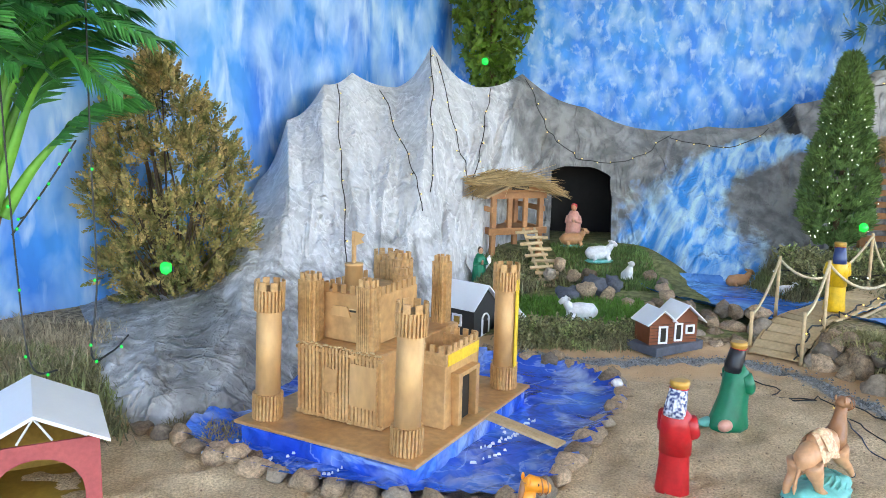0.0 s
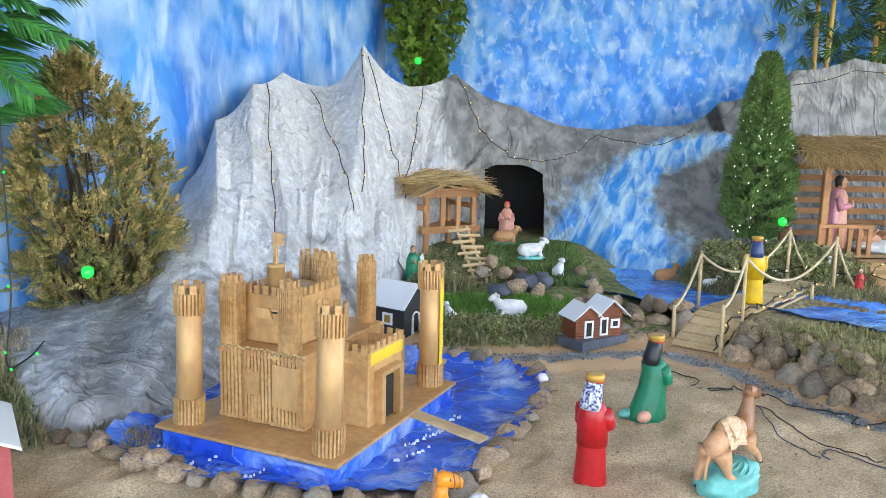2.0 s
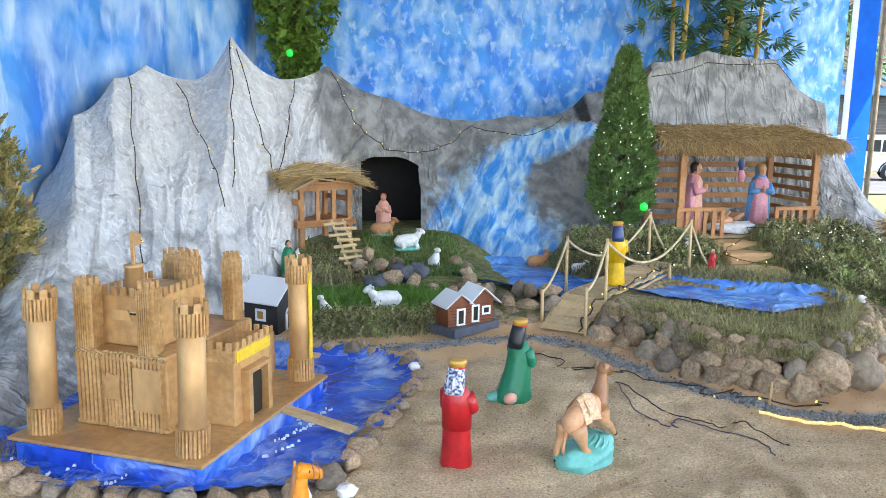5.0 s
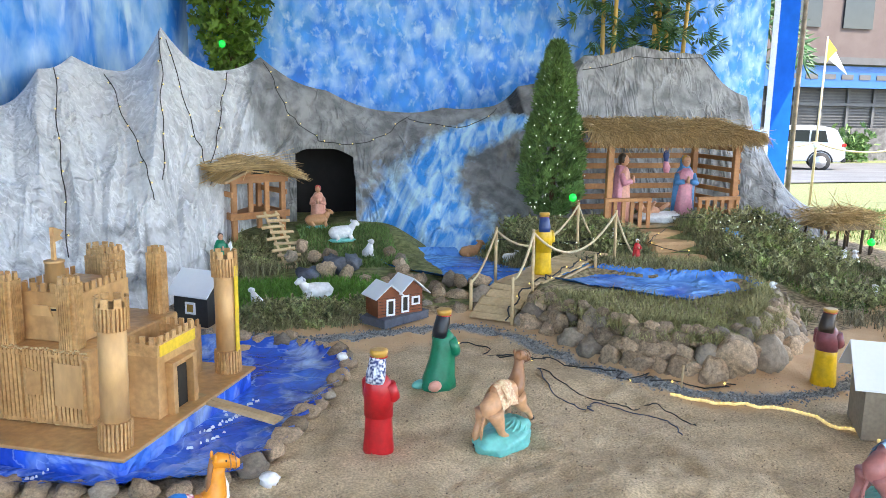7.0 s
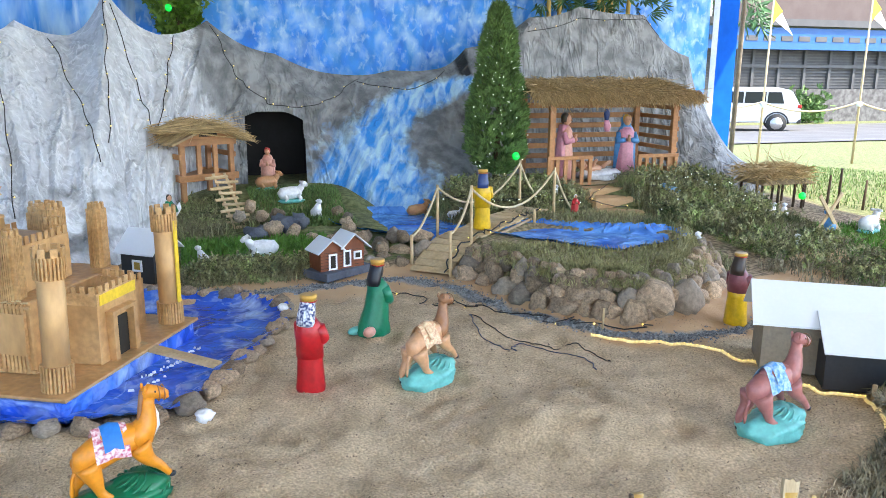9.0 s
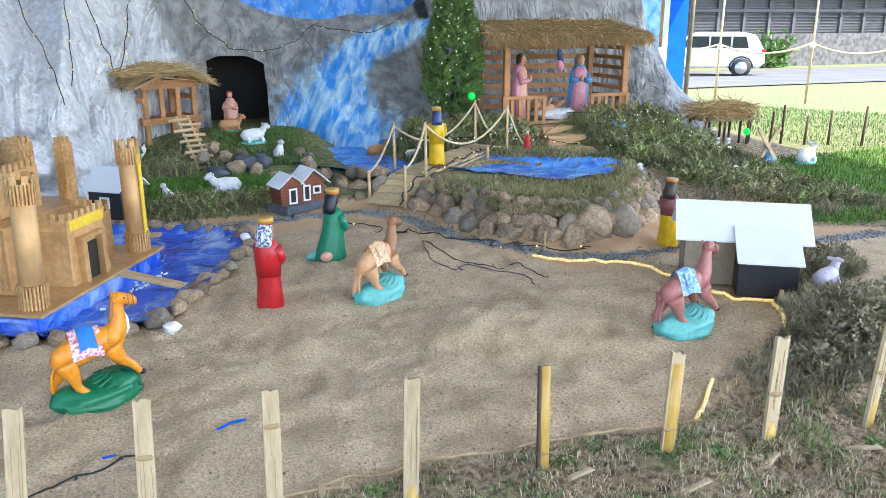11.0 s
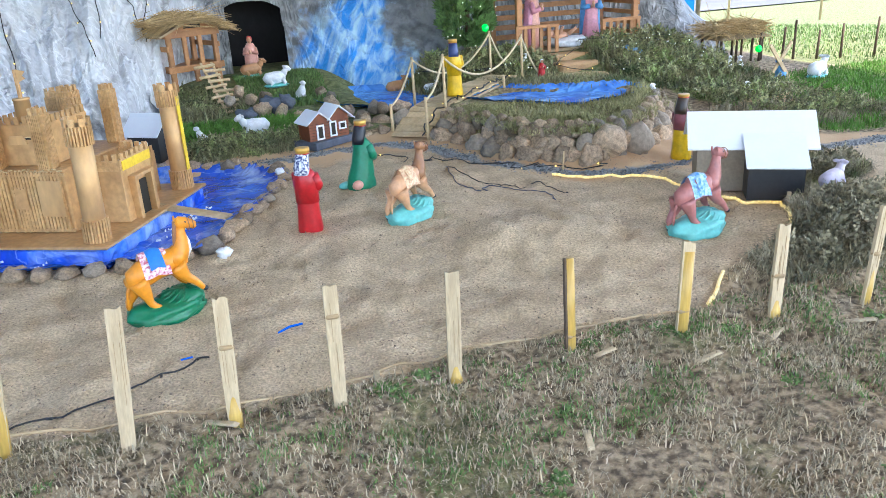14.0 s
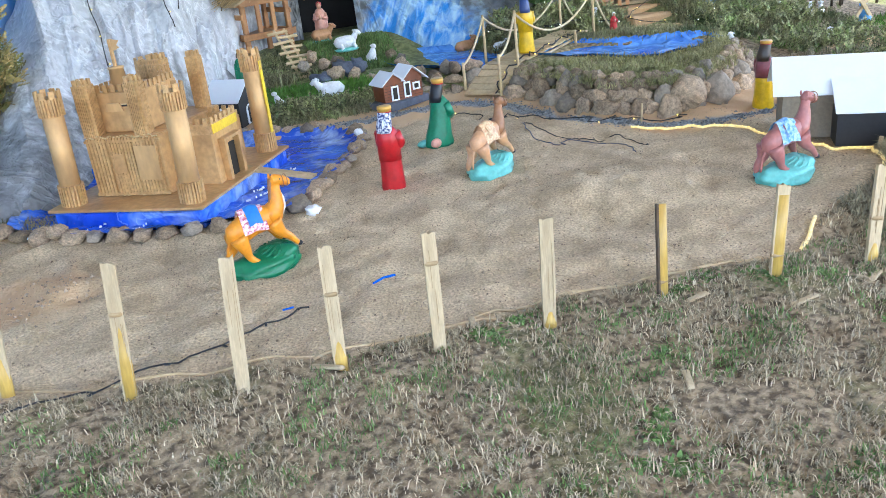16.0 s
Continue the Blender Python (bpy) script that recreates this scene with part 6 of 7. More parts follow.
def light_string(pts, label, r=0.0038, every=6, me=None, seed=0, lit=True):
    s = thing("light_string", Matrix(), label, "light string", "light strings")
    part("cable", Build("cable").tube(pts, r, 6), s)
    g = random.Random(seed)
    for k in range(every // 2, len(pts) - 1, every):
        p = Vector(pts[k])
        q = p + Vector((g.uniform(-0.022, 0.022), -0.014, g.uniform(-0.012, 0.012)))
        part("socket", Build("cable").tube([p, q], 0.0045, 5), s)
        if lit:
            part("bulb", me or BULB, s, "", Matrix.Translation(q + Vector((0, -0.006, 0))))
    return s


def on_hill(s0, v0, s1, v1, n=46, seed=0, sag=0.0):
    out = []
    for k in range(n):
        t = k / (n - 1)
        p = hill((s0 + (s1 - s0) * t + 0.10 * noise.noise((t * 5, seed, 0))) / 21, v0 + (v1 - v0) * t - sag * math.sin(math.pi * t))
        out.append(p + Vector((0.004, -0.022, 0.012)))
    return out


for k, (s0, v0, s1, v1, sag) in enumerate(((5.45, .99, 5.7, .30, 0), (6.6, .97, 8.0, .38, 0), (7.95, .99, 8.2, .45, 0), (8.1, .97, 9.6, .42, 0), (9.3, .98, 9.5, .45, 0), (10.05, .98, 11.3, .62, 0), (11.3, .62, 12.3, .95, .12), (12.3, .93, 14.3, .97, .08), (16.05, .9, 18.3, .98, 0.0))):
    light_string(on_hill(s0, v0, s1, v1, 44, k, sag), "dark light cable with small yellow bulbs on the mountain", every=7, seed=k)
for k, pts in enumerate(([(-1.98, 2.75, 2.2), (-1.97, 2.76, 1.3), (-1.93, 2.72, 0.7), (-1.84, 2.62, 0.28), (-1.72, 2.6, 0.26)], [(-1.62, 2.8, 2.0), (-1.63, 2.8, 1.2), (-1.62, 2.78, 0.6), (-1.62, 2.7, 0.3), (-1.5, 2.62, 0.34), (-1.42, 2.6, 0.42)], [(-1.95, 2.74, 0.8), (-1.8, 2.74, 1.0), (-1.68, 2.78, 1.2)])):
    light_string([tuple(p) for p in curve_pts(pts, 44)], "dark light cable hanging from the palm", 0.0042, 7, BULBC, k, lit=True)
light_string(ground_line([(-1.3, 0.66), (-0.85, 0.66), (-0.45, 0.72), (-0.1, 0.85), (0.12, 0.98)], 40, 0.006, 0, 0.03, 3), "black light cable lying on the sand", 0.0032, 5, BULBC, 5, lit=False)
for k, pts in enumerate(([(1.66, 2.82), (1.6, 2.5), (1.66, 2.25), (1.72, 2.35), (1.8, 2.3), (1.95, 2.1), (1.93, 1.95)], [(1.66, 2.82), (1.7, 2.5), (1.86, 2.3), (2.0, 2.25), (2.05, 2.0)])):
    thing("cable", Matrix(), "loose dark cable curling on the sand", "cable", data=Build("cable_blue" if k == 0 else "cable").tube(ground_line(pts, 46, 0.002, 0, 0.03, k), 0.0028, 6))
light_string(ground_line([(1.3, 3.35), (1.5, 3.2), (1.62, 3.0), (1.85, 2.85), (2.05, 2.6), (2.2, 2.5), (2.5, 2.35)], 60, 0.006, 0.004, 0.12, 8), "black light cable straggling along the gravel trail", 0.0034, 9, None, 8)
light_string([tuple(p + Vector((0.02 * math.sin(k), 0, 0.02 + 0.012 * math.sin(k * 1.7)))) for k, p in enumerate(curve_pts([way[k] + Vector((0.05, -0.1, 0)) for k in range(0, 20, 3)], 50))], "dark light cable wound along the footbridge", 0.005, 7, None, 9)
strip = ground_line([(2.115, 2.33), (2.3, 2.19), (2.49, 2.057), (2.66, 1.90), (2.72, 1.78), (2.66, 1.62), (2.70, 1.47), (2.84, 1.35)], 60, 0.008, 0.006, 0.01, 1)
ls = thing("light_strip", Matrix(), "glowing warm yellow rope light along the sand", "rope light")
part("tube", Build("strip").tube(strip, 0.0075, 8), ls)
part("tube", Build("strip").tube(ground_line([(2.84, 1.35), (2.69, 1.14), (2.58, 1.0)], 20, 0.008), 0.0075, 8), ls)
part("tube", Build("strip").tube(ground_line([(2.066, 0.781), (1.94, 0.66), (1.83, 0.56)], 14, 0.008), 0.0075, 8), ls)
for s in (strip, ):
    for k in range(0, 60, 1):
        part("led", BULB, ls, "", Matrix.Translation(Vector(s[k]) + Vector((0, -0.004, 0.006))) @ Matrix.Scale(0.6, 4))
thing("peg", at(2.87, 1.34, 0), "short pale wooden peg holding the rope light", "peg", data=Build("wood_pale").tube([(0, 0, 0), (0.004, 0, 0.06)], 0.01, 7))
thing("peg", at(2.24, 2.44, 0), "thin pale stick standing before the stone wall", "peg", data=Build("wood_pale").tube([(0, 0, 0), (0.004, 0, 0.11)], 0.006, 7))
for k, pts in enumerate(([(3.95, 4.55), (4.2, 4.75), (4.5, 4.6), (4.7, 4.9), (4.45, 5.1), (4.1, 4.95)], [(4.0, 5.2), (4.4, 5.25), (4.8, 5.1), (4.9, 4.6), (4.6, 4.3)], [(2.35, 5.1), (2.7, 4.95), (3.0, 5.0), (3.3, 4.9)])):
    light_string(ground_line(pts, 70, 0.005, 0.085, 0.28, k + 5), "thin dark cable with white lights over the weeds", 0.002, 3, BULBW, 40 + k)
light_string(ground_line([(3.45, 4.6), (3.75, 4.75), (3.5, 4.95), (3.8, 5.15)], 40, 0.005, 0.07, 0.05, 3), "dark cable with yellow bulbs crossing the clay steps", 0.003, 6, None, 50)


# ---- plants ----
def blades(name, n, place, length, key, label, width=0.003, lean=0.5, seed=0, category="grass"):
    """Many bent blades; place gives x and y, or None, for a random number source."""
    g = random.Random(seed)
    v, f = [], []
    while n > 0:
        n -= 1
        p = place(g)
        if p is None:
            continue
        x, y = p[0], p[1]
        z = (p[2] if len(p) > 2 else G(x, y)) - 0.003
        a, L, w = g.uniform(0, 6.283), length * g.uniform(0.4, 1.25), width * g.uniform(0.6, 1.3)
        t = lean * g.uniform(0.3, 1.5)
        dx, dy = math.cos(a), math.sin(a)
        h1, h2 = L * 0.55 * math.cos(t * 0.5), L * (0.55 * math.cos(t * 0.5) + 0.45 * math.cos(t * 1.4))
        r1, r2 = L * 0.55 * math.sin(t * 0.5), L * (0.55 * math.sin(t * 0.5) + 0.45 * math.sin(t * 1.4))
        sx, sy = -dy * w, dx * w
        o = len(v)
        v += [(x + sx, y + sy, z), (x - sx, y - sy, z), (x + dx * r1 + sx * 0.8, y + dy * r1 + sy * 0.8, z + h1), (x + dx * r1 - sx * 0.8, y + dy * r1 - sy * 0.8, z + h1), (x + dx * r2, y + dy * r2, z + max(h2, 0.004))]
        f += [(o, o + 1, o + 3, o + 2), (o + 2, o + 3, o + 4)]
    return thing(name, Matrix(), label, category, kind="stuff", data=rawmesh(name, v, f, key))


def patch(x0, x1, y0, y1, scale=1.5, cut=0.0, seed=0.0, outside=None):
    def fn(g):
        x, y = g.uniform(x0, x1), g.uniform(y0, y1)
        if noise.noise((x * scale, y * scale, seed)) + g.uniform(-0.15, 0.15) < cut or (outside and y > 0.37 and inside(outside, x, y) > -0.01):
            return None
        return x, y
    return fn


def clump(cs, spread):
    def fn(g):
        x, y, s = g.choice(cs)
        return x + g.gauss(0, s * spread), y + g.gauss(0, s * spread)
    return fn


def cluster(x0, x1, y0, y1, n, seed):
    """Tuft centres, so that the grass stands in tufts."""
    g = random.Random(seed)
    return [(g.uniform(x0, x1), g.uniform(y0, y1), g.uniform(0.5, 1.3)) for _ in range(n)]


LAWN = SANDS
def lawn_spot(cs, spread):
    f = clump(cs, spread)
    def fn(g):
        p = f(g)
        return None if p[1] > 0.37 and inside(LAWN, *p) > -0.012 else p
    return fn


blades("lawn_dry", 95000, lawn_spot(cluster(-1.6, 4.0, -1.3, 0.9, 1500, 1), 0.035), 0.034, "grass_dry", "short dry straw-coloured lawn grass", 0.0017, 1.2, 1)
blades("lawn_mat", 42000, patch(-1.6, 4.0, -1.3, 1.1, 1.5, -0.2, 2, LAWN), 0.030, "grass_dry", "flattened dry lawn thatch", 0.0016, 1.5, 2)
blades("lawn_green", 36000, lawn_spot([c for c in cluster(-1.6, 4.0, -1.3, 0.6, 1500, 3) if noise.noise((c[0] * 2.3, c[1] * 2.3, 4)) > -0.12], 0.032), 0.024, "grass_green", "green tufts in the worn lawn", 0.002, 0.8, 3)
blades("clover", 14000, lawn_spot([c for c in cluster(0.0, 3.2, -1.3, 0.55, 700, 5) if noise.noise((c[0] * 2.6, c[1] * 2.6, 14)) > 0.16], 0.022), 0.018, "grass_green", "low clover leaves in the lawn", 0.006, 1.2, 4)
blades("lawn_far", 26000, patch(4.15, 7.5, 2.3, 4.3, 1.0, -0.6, 6, LAWN), 0.05, "grass_lush", "fresh bright green lawn", 0.003, 0.6, 5)
blades("lawn_outside", 12000, patch(6.2, 9.5, 3.5, 9, 1.0, -0.6, 6), 0.05, "grass_green", "sunlit green lawn beyond the pole", 0.004, 0.6, 6)
blades("bank_weeds", 9500, clump(cluster(0.2, 1.05, 3.78, 3.95, 110, 7), 0.03), 0.065, "weed", "grey green weeds on the bank's edge", 0.0035, 0.9, 7)
blades("bank_grass", 12000, patch(0.2, 1.2, 3.95, 4.7, 1.0, -0.5, 8), 0.05, "grass_lush", "fresh green grass on the bank", 0.0028, 0.6, 8)
blades("hut_weeds", 6500, clump(cluster(0.12, 0.5, 4.85, 5.6, 55, 9) + cluster(0.68, 0.8, 4.9, 5.5, 14, 99), 0.04), 0.10, "weed", "tall weeds under the watch hut", 0.004, 0.8, 9)
blades("cave_grass", 9000, patch(0.75, 1.5, 4.95, 6.1, 1.2, -0.25, 3), 0.05, "grass_green", "green grass mound before the cave", 0.003, 0.7, 10)
blades("pool_grass", 6000, patch(2.0, 2.7, 4.9, 5.5, 1.2, -0.3, 3), 0.06, "weed", "weeds round the waterfall pool", 0.003, 0.8, 11)
blades("stable_weeds", 14000, clump(cluster(2.3, 3.5, 4.75, 5.5, 150, 12), 0.05), 0.09, "weed", "dense weeds below the stable", 0.0035, 0.8, 12)
blades("hill_weeds", 22000, clump(cluster(3.95, 5.1, 4.15, 5.5, 230, 13), 0.05), 0.10, "weed", "thick green weeds on the slope", 0.0035, 0.8, 13)
blades("path_weeds", 12000, clump(cluster(4.25, 5.0, 3.5, 4.4, 60, 14) + cluster(3.9, 4.9, 2.5, 3.3, 70, 15), 0.05), 0.08, "weed_dry", "withered weeds along the sand path", 0.003, 0.9, 14)
blades("corner_weeds", 60000, lawn_spot(cluster(2.25, 3.8, 0.62, 1.7, 330, 16), 0.045), 0.085, "weed_dry", "tangled withered weeds in the display's corner", 0.0028, 1.9, 15)
blades("corner_weeds_green", 14000, lawn_spot(cluster(2.9, 4.2, 0.9, 2.0, 90, 18), 0.04), 0.08, "weed", "green weeds in the display's corner", 0.0035, 0.9, 16)
blades("left_weeds", 11000, clump(cluster(-2.5, -1.45, 2.35, 3.0, 120, 19), 0.05), 0.085, "weed", "weeds at the foot of the left rock", 0.004, 0.8, 17)
blades("left_straw", 6000, clump(cluster(-2.6, -1.75, 2.75, 3.5, 70, 20), 0.06), 0.09, "grass_dry", "dry grass heaped by the palm", 0.003, 1.2, 18)
blades("moat_dry_grass", 3500, clump(cluster(-1.2, -0.85, 2.42, 2.62, 40, 22), 0.03), 0.05, "weed_dry", "dry grass between rock and moat", 0.0025, 1.1, 19)
rim = [p + Vector((-q.y, q.x, 0)).normalized() * 0.14 for p, q in zip(front[3:-2], [front[k + 1] - front[k] for k in range(3, len(front) - 2)])]
def rim_spot(g):
    p = rim[g.randrange(len(rim))]
    x, y = p.x + g.gauss(0, 0.04), p.y + g.gauss(0, 0.04)
    return (x, y, max(G(x, y), 0.19) + 0.02 + 0.02 * noise.noise((x * 6, y * 6, 2))) if noise.noise((x * 3, y * 3, 8)) > -0.25 else None


blades("pond_moss", 24000, rim_spot, 0.085, "moss", "dry mossy grass hanging over the pond wall", 0.0022, 1.75, 20)
def mound_spot(g):
    x, y = g.uniform(1.9, 3.8), g.uniform(2.6, 4.8)
    return (x, y) if inside(WALL, x, y) > 0.06 and inside(PONDS, x, y) < -0.02 and not (x < 2.75 and y > 3.6) else None


blades("mound_grass", 26000, mound_spot, 0.055, "moss", "dry mossy grass covering the pond bank", 0.0024, 1.1, 33)
blades("pond_grass", 8000, clump([(x, y, 1.0) for x, y in ((2.75, 4.42), (2.95, 4.3), (3.2, 4.15), (3.45, 4.0), (3.65, 3.85), (3.65, 3.6), (3.6, 3.4), (3.1, 4.3))], 0.07), 0.07, "weed", "grass round the pond", 0.003, 1.0, 21)


def sprays(name, parent, pts, size, key, seed, n=6, fan=1.0, width=0.22):
    """Flat leaf sprays: at each (place, direction) a fan of thin leaflets."""
    g = random.Random(seed)
    v, f = [], []
    for p, d in pts:
        p, d = Vector(p), Vector(d).normalized()
        side = d.cross(Vector((g.gauss(0, 1), g.gauss(0, 1), g.gauss(0, 1)))).normalized()
        s = size * g.uniform(0.6, 1.3)
        for k in range(n):
            t = (k / (n - 1) - 0.5) * fan if n > 1 else 0
            e = (d * math.cos(t * 1.6) + side * math.sin(t * 1.6)).normalized()
            q = p + d * s * 0.25 * (1 - abs(t))
            up = e.cross(side.cross(d)).normalized() if abs(e.dot(side.cross(d))) < 0.99 else side
            w = s * width * 0.5
            o = len(v)
            v += [q, q + e * s * 0.5 + up * w, q + e * s * g.uniform(0.8, 1.1), q + e * s * 0.5 - up * w]
            f.append((o, o + 1, o + 2, o + 3))
    return part(name, rawmesh(name, v, f, key), parent)


def sprigs(pts, size, seed, n=9, slim=0.11):
    """Feathery twigs: at each (place, direction) a short stem with narrow leaflets on both sides."""
    g = random.Random(seed)
    v, f = [], []
    for p, d in pts:
        p, d = Vector(p), Vector(d).normalized()
        side = d.cross(Vector((g.gauss(0, 1), g.gauss(0, 1), g.gauss(0, 1)))).normalized()
        face = d.cross(side)
        s = size * g.uniform(0.6, 1.35)
        for k in range(n):
            t = k / (n - 1)
            q = p + d * s * t
            e = (d * 0.8 + side * (0.75 if k % 2 else -0.75) * (1 - 0.8 * t) + face * g.uniform(-0.25, 0.25)).normalized()
            L, w = s * 0.42 * (1 - 0.45 * t), (side - e * side.dot(e)).normalized() * s * slim * 0.5
            o = len(v)
            v += [q, q + e * L * 0.55 + w, q + e * L, q + e * L * 0.55 - w]
            f.append((o, o + 1, o + 2, o + 3))
    return v, f


rng = random.Random(31)
bush = thing("dry_bush", pose(-1.72, 4.05, 0.06), "half-dried cypress bush, olive turning brown", "bush")
PROFILE = ((0.0, 0.10), (0.2, 0.30), (0.5, 0.45), (0.85, 0.47), (1.08, 0.37), (1.28, 0.23), (1.53, 0.03))
pts = []
for k in range(190):
    z = rng.uniform(0.16, 1.53)
    for (z0, r0), (z1, r1) in zip(PROFILE, PROFILE[1:]):
        if z0 <= z <= z1:
            R = r0 + (r1 - r0) * (z - z0) / (z1 - z0)
    a, r = rng.uniform(0, 6.283), R * rng.uniform(0.35, 1.08) ** 0.5
    c = Vector((r * math.cos(a) - 0.09 * max(0.0, z - 0.7), r * math.sin(a) * 0.7, z))
    if k % 4 == 0:
        mid = Vector((c.x * 0.35 + rng.gauss(0, 0.03), c.y * 0.35, c.z * 0.5))
        part("branch", Build("wood_dark").tube([tuple(p) for p in curve_pts([(c.x * 0.15, c.y * 0.15, 0), mid, c], 8)], [0.014, 0.012, 0.010, 0.008, 0.006, 0.005, 0.004, 0.002], 5), bush)
    lean = Vector((c.x * 0.9, c.y * 0.9, 0.45))
    for _ in range(24):
        o = Vector((rng.gauss(0, 0.022), rng.gauss(0, 0.022), rng.gauss(0, 0.040)))
        pts.append((c + o, lean + o * 7 + Vector((rng.gauss(0, 0.18), rng.gauss(0, 0.18), 0))))
v, f = sprigs(pts, 0.075, 3, 9, 0.19)
part("crown", rawmesh("crown", v, f, "leaf_dry"), bush)


def shrubs(name, spots, n, height, spread, label, seed, key="shrub_leaf"):
    """Low leafy scrub: twigs heaped round the given spots."""
    g = random.Random(seed)
    out = []
    for _ in range(n):
        x, y, sc = g.choice(spots)
        x, y = x + g.gauss(0, spread * sc), y + g.gauss(0, spread * sc)
        out.append(((x, y, G(x, y) + height * g.random() ** 1.3), (g.gauss(0, 0.7), g.gauss(0, 0.7) - 0.2, 0.7)))
    v, f = sprigs(out, 0.048, seed, 7, 0.26)
    thing(name, Matrix(), label, "shrub", kind="stuff", data=rawmesh(name, v, f, key))


shrubs("slope_shrubs", cluster(3.95, 5.05, 4.2, 5.4, 110, 71), 4200, 0.13, 0.06, "dense small-leaved scrub on the slope", 61)
shrubs("stable_shrubs", cluster(2.35, 3.4, 4.85, 5.45, 80, 72), 3000, 0.13, 0.05, "dark scrub below the stable", 62)
shrubs("bank_shrubs", cluster(0.22, 1.05, 3.80, 3.98, 60, 73) + cluster(0.12, 0.5, 4.9, 5.6, 40, 74), 3000, 0.05, 0.035, "small-leaved weeds hanging over the bank", 63)
shrubs("corner_shrubs", [c for c in cluster(2.35, 3.75, 0.7, 1.9, 150, 75) if inside(SANDS, c[0], c[1]) < -0.12 and math.hypot(c[0] - 3.15, c[1] - 1.34) > 0.22], 3200, 0.07, 0.04, "withered scrub in the display's corner", 64, "weed_dry")
shrubs("path_shrubs", cluster(4.1, 4.9, 2.6, 4.1, 80, 76), 1800, 0.09, 0.06, "low scrub along the sand path", 65)
ball = Build("bulb_green").ball((0, 0, 0), 0.034, seg=12, rings=8, lump=0.3, seed=2).mesh("green_lamp")
for x, y, z in ((-1.62, 3.62, 0.50), (0.20, 7.02, 1.86), (2.93, 5.24, 0.62), (5.62, 4.86, 0.23)):
    thing("green_lamp", pose(x, y, z), "glowing round green party lamp", "lamp", "green lamps", data=ball)

cyp = thing("cypress_tree", pose(2.89, 5.58, 0.30), "slim green cypress strung with tiny white lights", "tree")
part("trunk", Build("wood_dark").tube([(0, 0, 0), (0.01, 0, 0.7), (0, 0, 1.4)], [0.03, 0.02, 0.004], 8), cyp)
pts, spots = [], []
for _ in range(4200):
    z = rng.random() ** 0.9
    R = 0.305 * min(1, 0.35 + z * 4) * (1 - z) ** 0.62 * (1 + 0.22 * noise.noise((z * 7, 3, 1)))
    a = rng.uniform(0, 6.28)
    r = R * rng.uniform(0.55, 1.0) ** 0.6 * (1 + 0.18 * noise.noise((math.cos(a) * 2, math.sin(a) * 2, z * 6)))
    p = Vector((r * math.cos(a), r * math.sin(a), 0.12 + z * 1.43))
    pts.append((p, Vector((math.cos(a) * 0.6, math.sin(a) * 0.6, 0.75))))
    if rng.random() < 0.06 and math.sin(a) < 0.2:
        spots.append(p + Vector((math.cos(a), math.sin(a), 0)) * 0.035)
sprays("crown", cyp, pts, 0.062, "leaf_cyp", 7, 5, 1.0, 0.2)
for p in spots:
    part("bulb", BULBW, cyp, "tiny white light", Matrix.Translation(p))

tree = thing("leafy_tree", pose(0.28, 7.32, 0.0), "bright green broad-leaved tree behind the mountain", "tree")
part("trunk", Build("wood_dark").tube([(0, 0, 0), (0.02, 0, 1.6), (-0.03, 0, 3.6)], [0.05, 0.04, 0.02], 9), tree)
v, f = [], []
g = random.Random(5)
for _ in range(1500):
    z = g.uniform(1.62, 3.7)
    r = 0.40 * g.random() ** 0.5 * min(1.0, 0.35 + (z - 1.6) * 1.1)
    a = g.uniform(0, 6.28)
    c = Vector((r * math.cos(a), r * math.sin(a) * 0.6, z))
    m = Matrix.Translation(c) @ Euler((g.uniform(0.3, 1.5), g.uniform(-0.5, 0.5), g.uniform(0, 6.28))).to_matrix().to_4x4() @ Matrix.Scale(g.uniform(0.04, 0.075), 4)
    o = len(v)
    v.append(m @ Vector((0, -0.4, 0)))
    for k in range(11):
        t = -2.6 + 5.2 * k / 10
        q = (1.0 if k % 2 == 0 else 0.55)
        v.append(m @ Vector((q * math.sin(t), q * math.cos(t), 0.12 * math.cos(3 * t))))
    f += [(o, o + k + 1, o + k + 2) for k in range(10)]
part("crown", rawmesh("crown", v, f, "leaf_tree"), tree)

grove = thing("bamboo_clump", pose(4.72, 7.28, 0.0), "yellow-stemmed bamboo behind the grey rock", "bamboo")
pts = []
for x, l in ((-0.55, -0.05), (-0.5, 0.1), (0.02, 0.03), (0.08, 0.02), (0.13, 0.1), (0.3, 0.2)):
    part("cane", Build("bamboo_yel").tube([(x, 0, 0), (x + l * 0.5, 0, 1.9), (x + l, 0.02, 3.6)], [0.03, 0.026, 0.015], 8), grove)
    for _ in range(80):
        z = rng.uniform(1.9, 3.4)
        pts.append((Vector((x + l * 0.5 + rng.gauss(0, 0.22), rng.gauss(0, 0.1), z + rng.gauss(0, 0.05))), Vector((rng.gauss(0, 1), rng.gauss(0, 0.6), -0.25))))
sprays("leaves", grove, pts, 0.17, "leaf_bamboo", 8, 5, 0.9, 0.16)

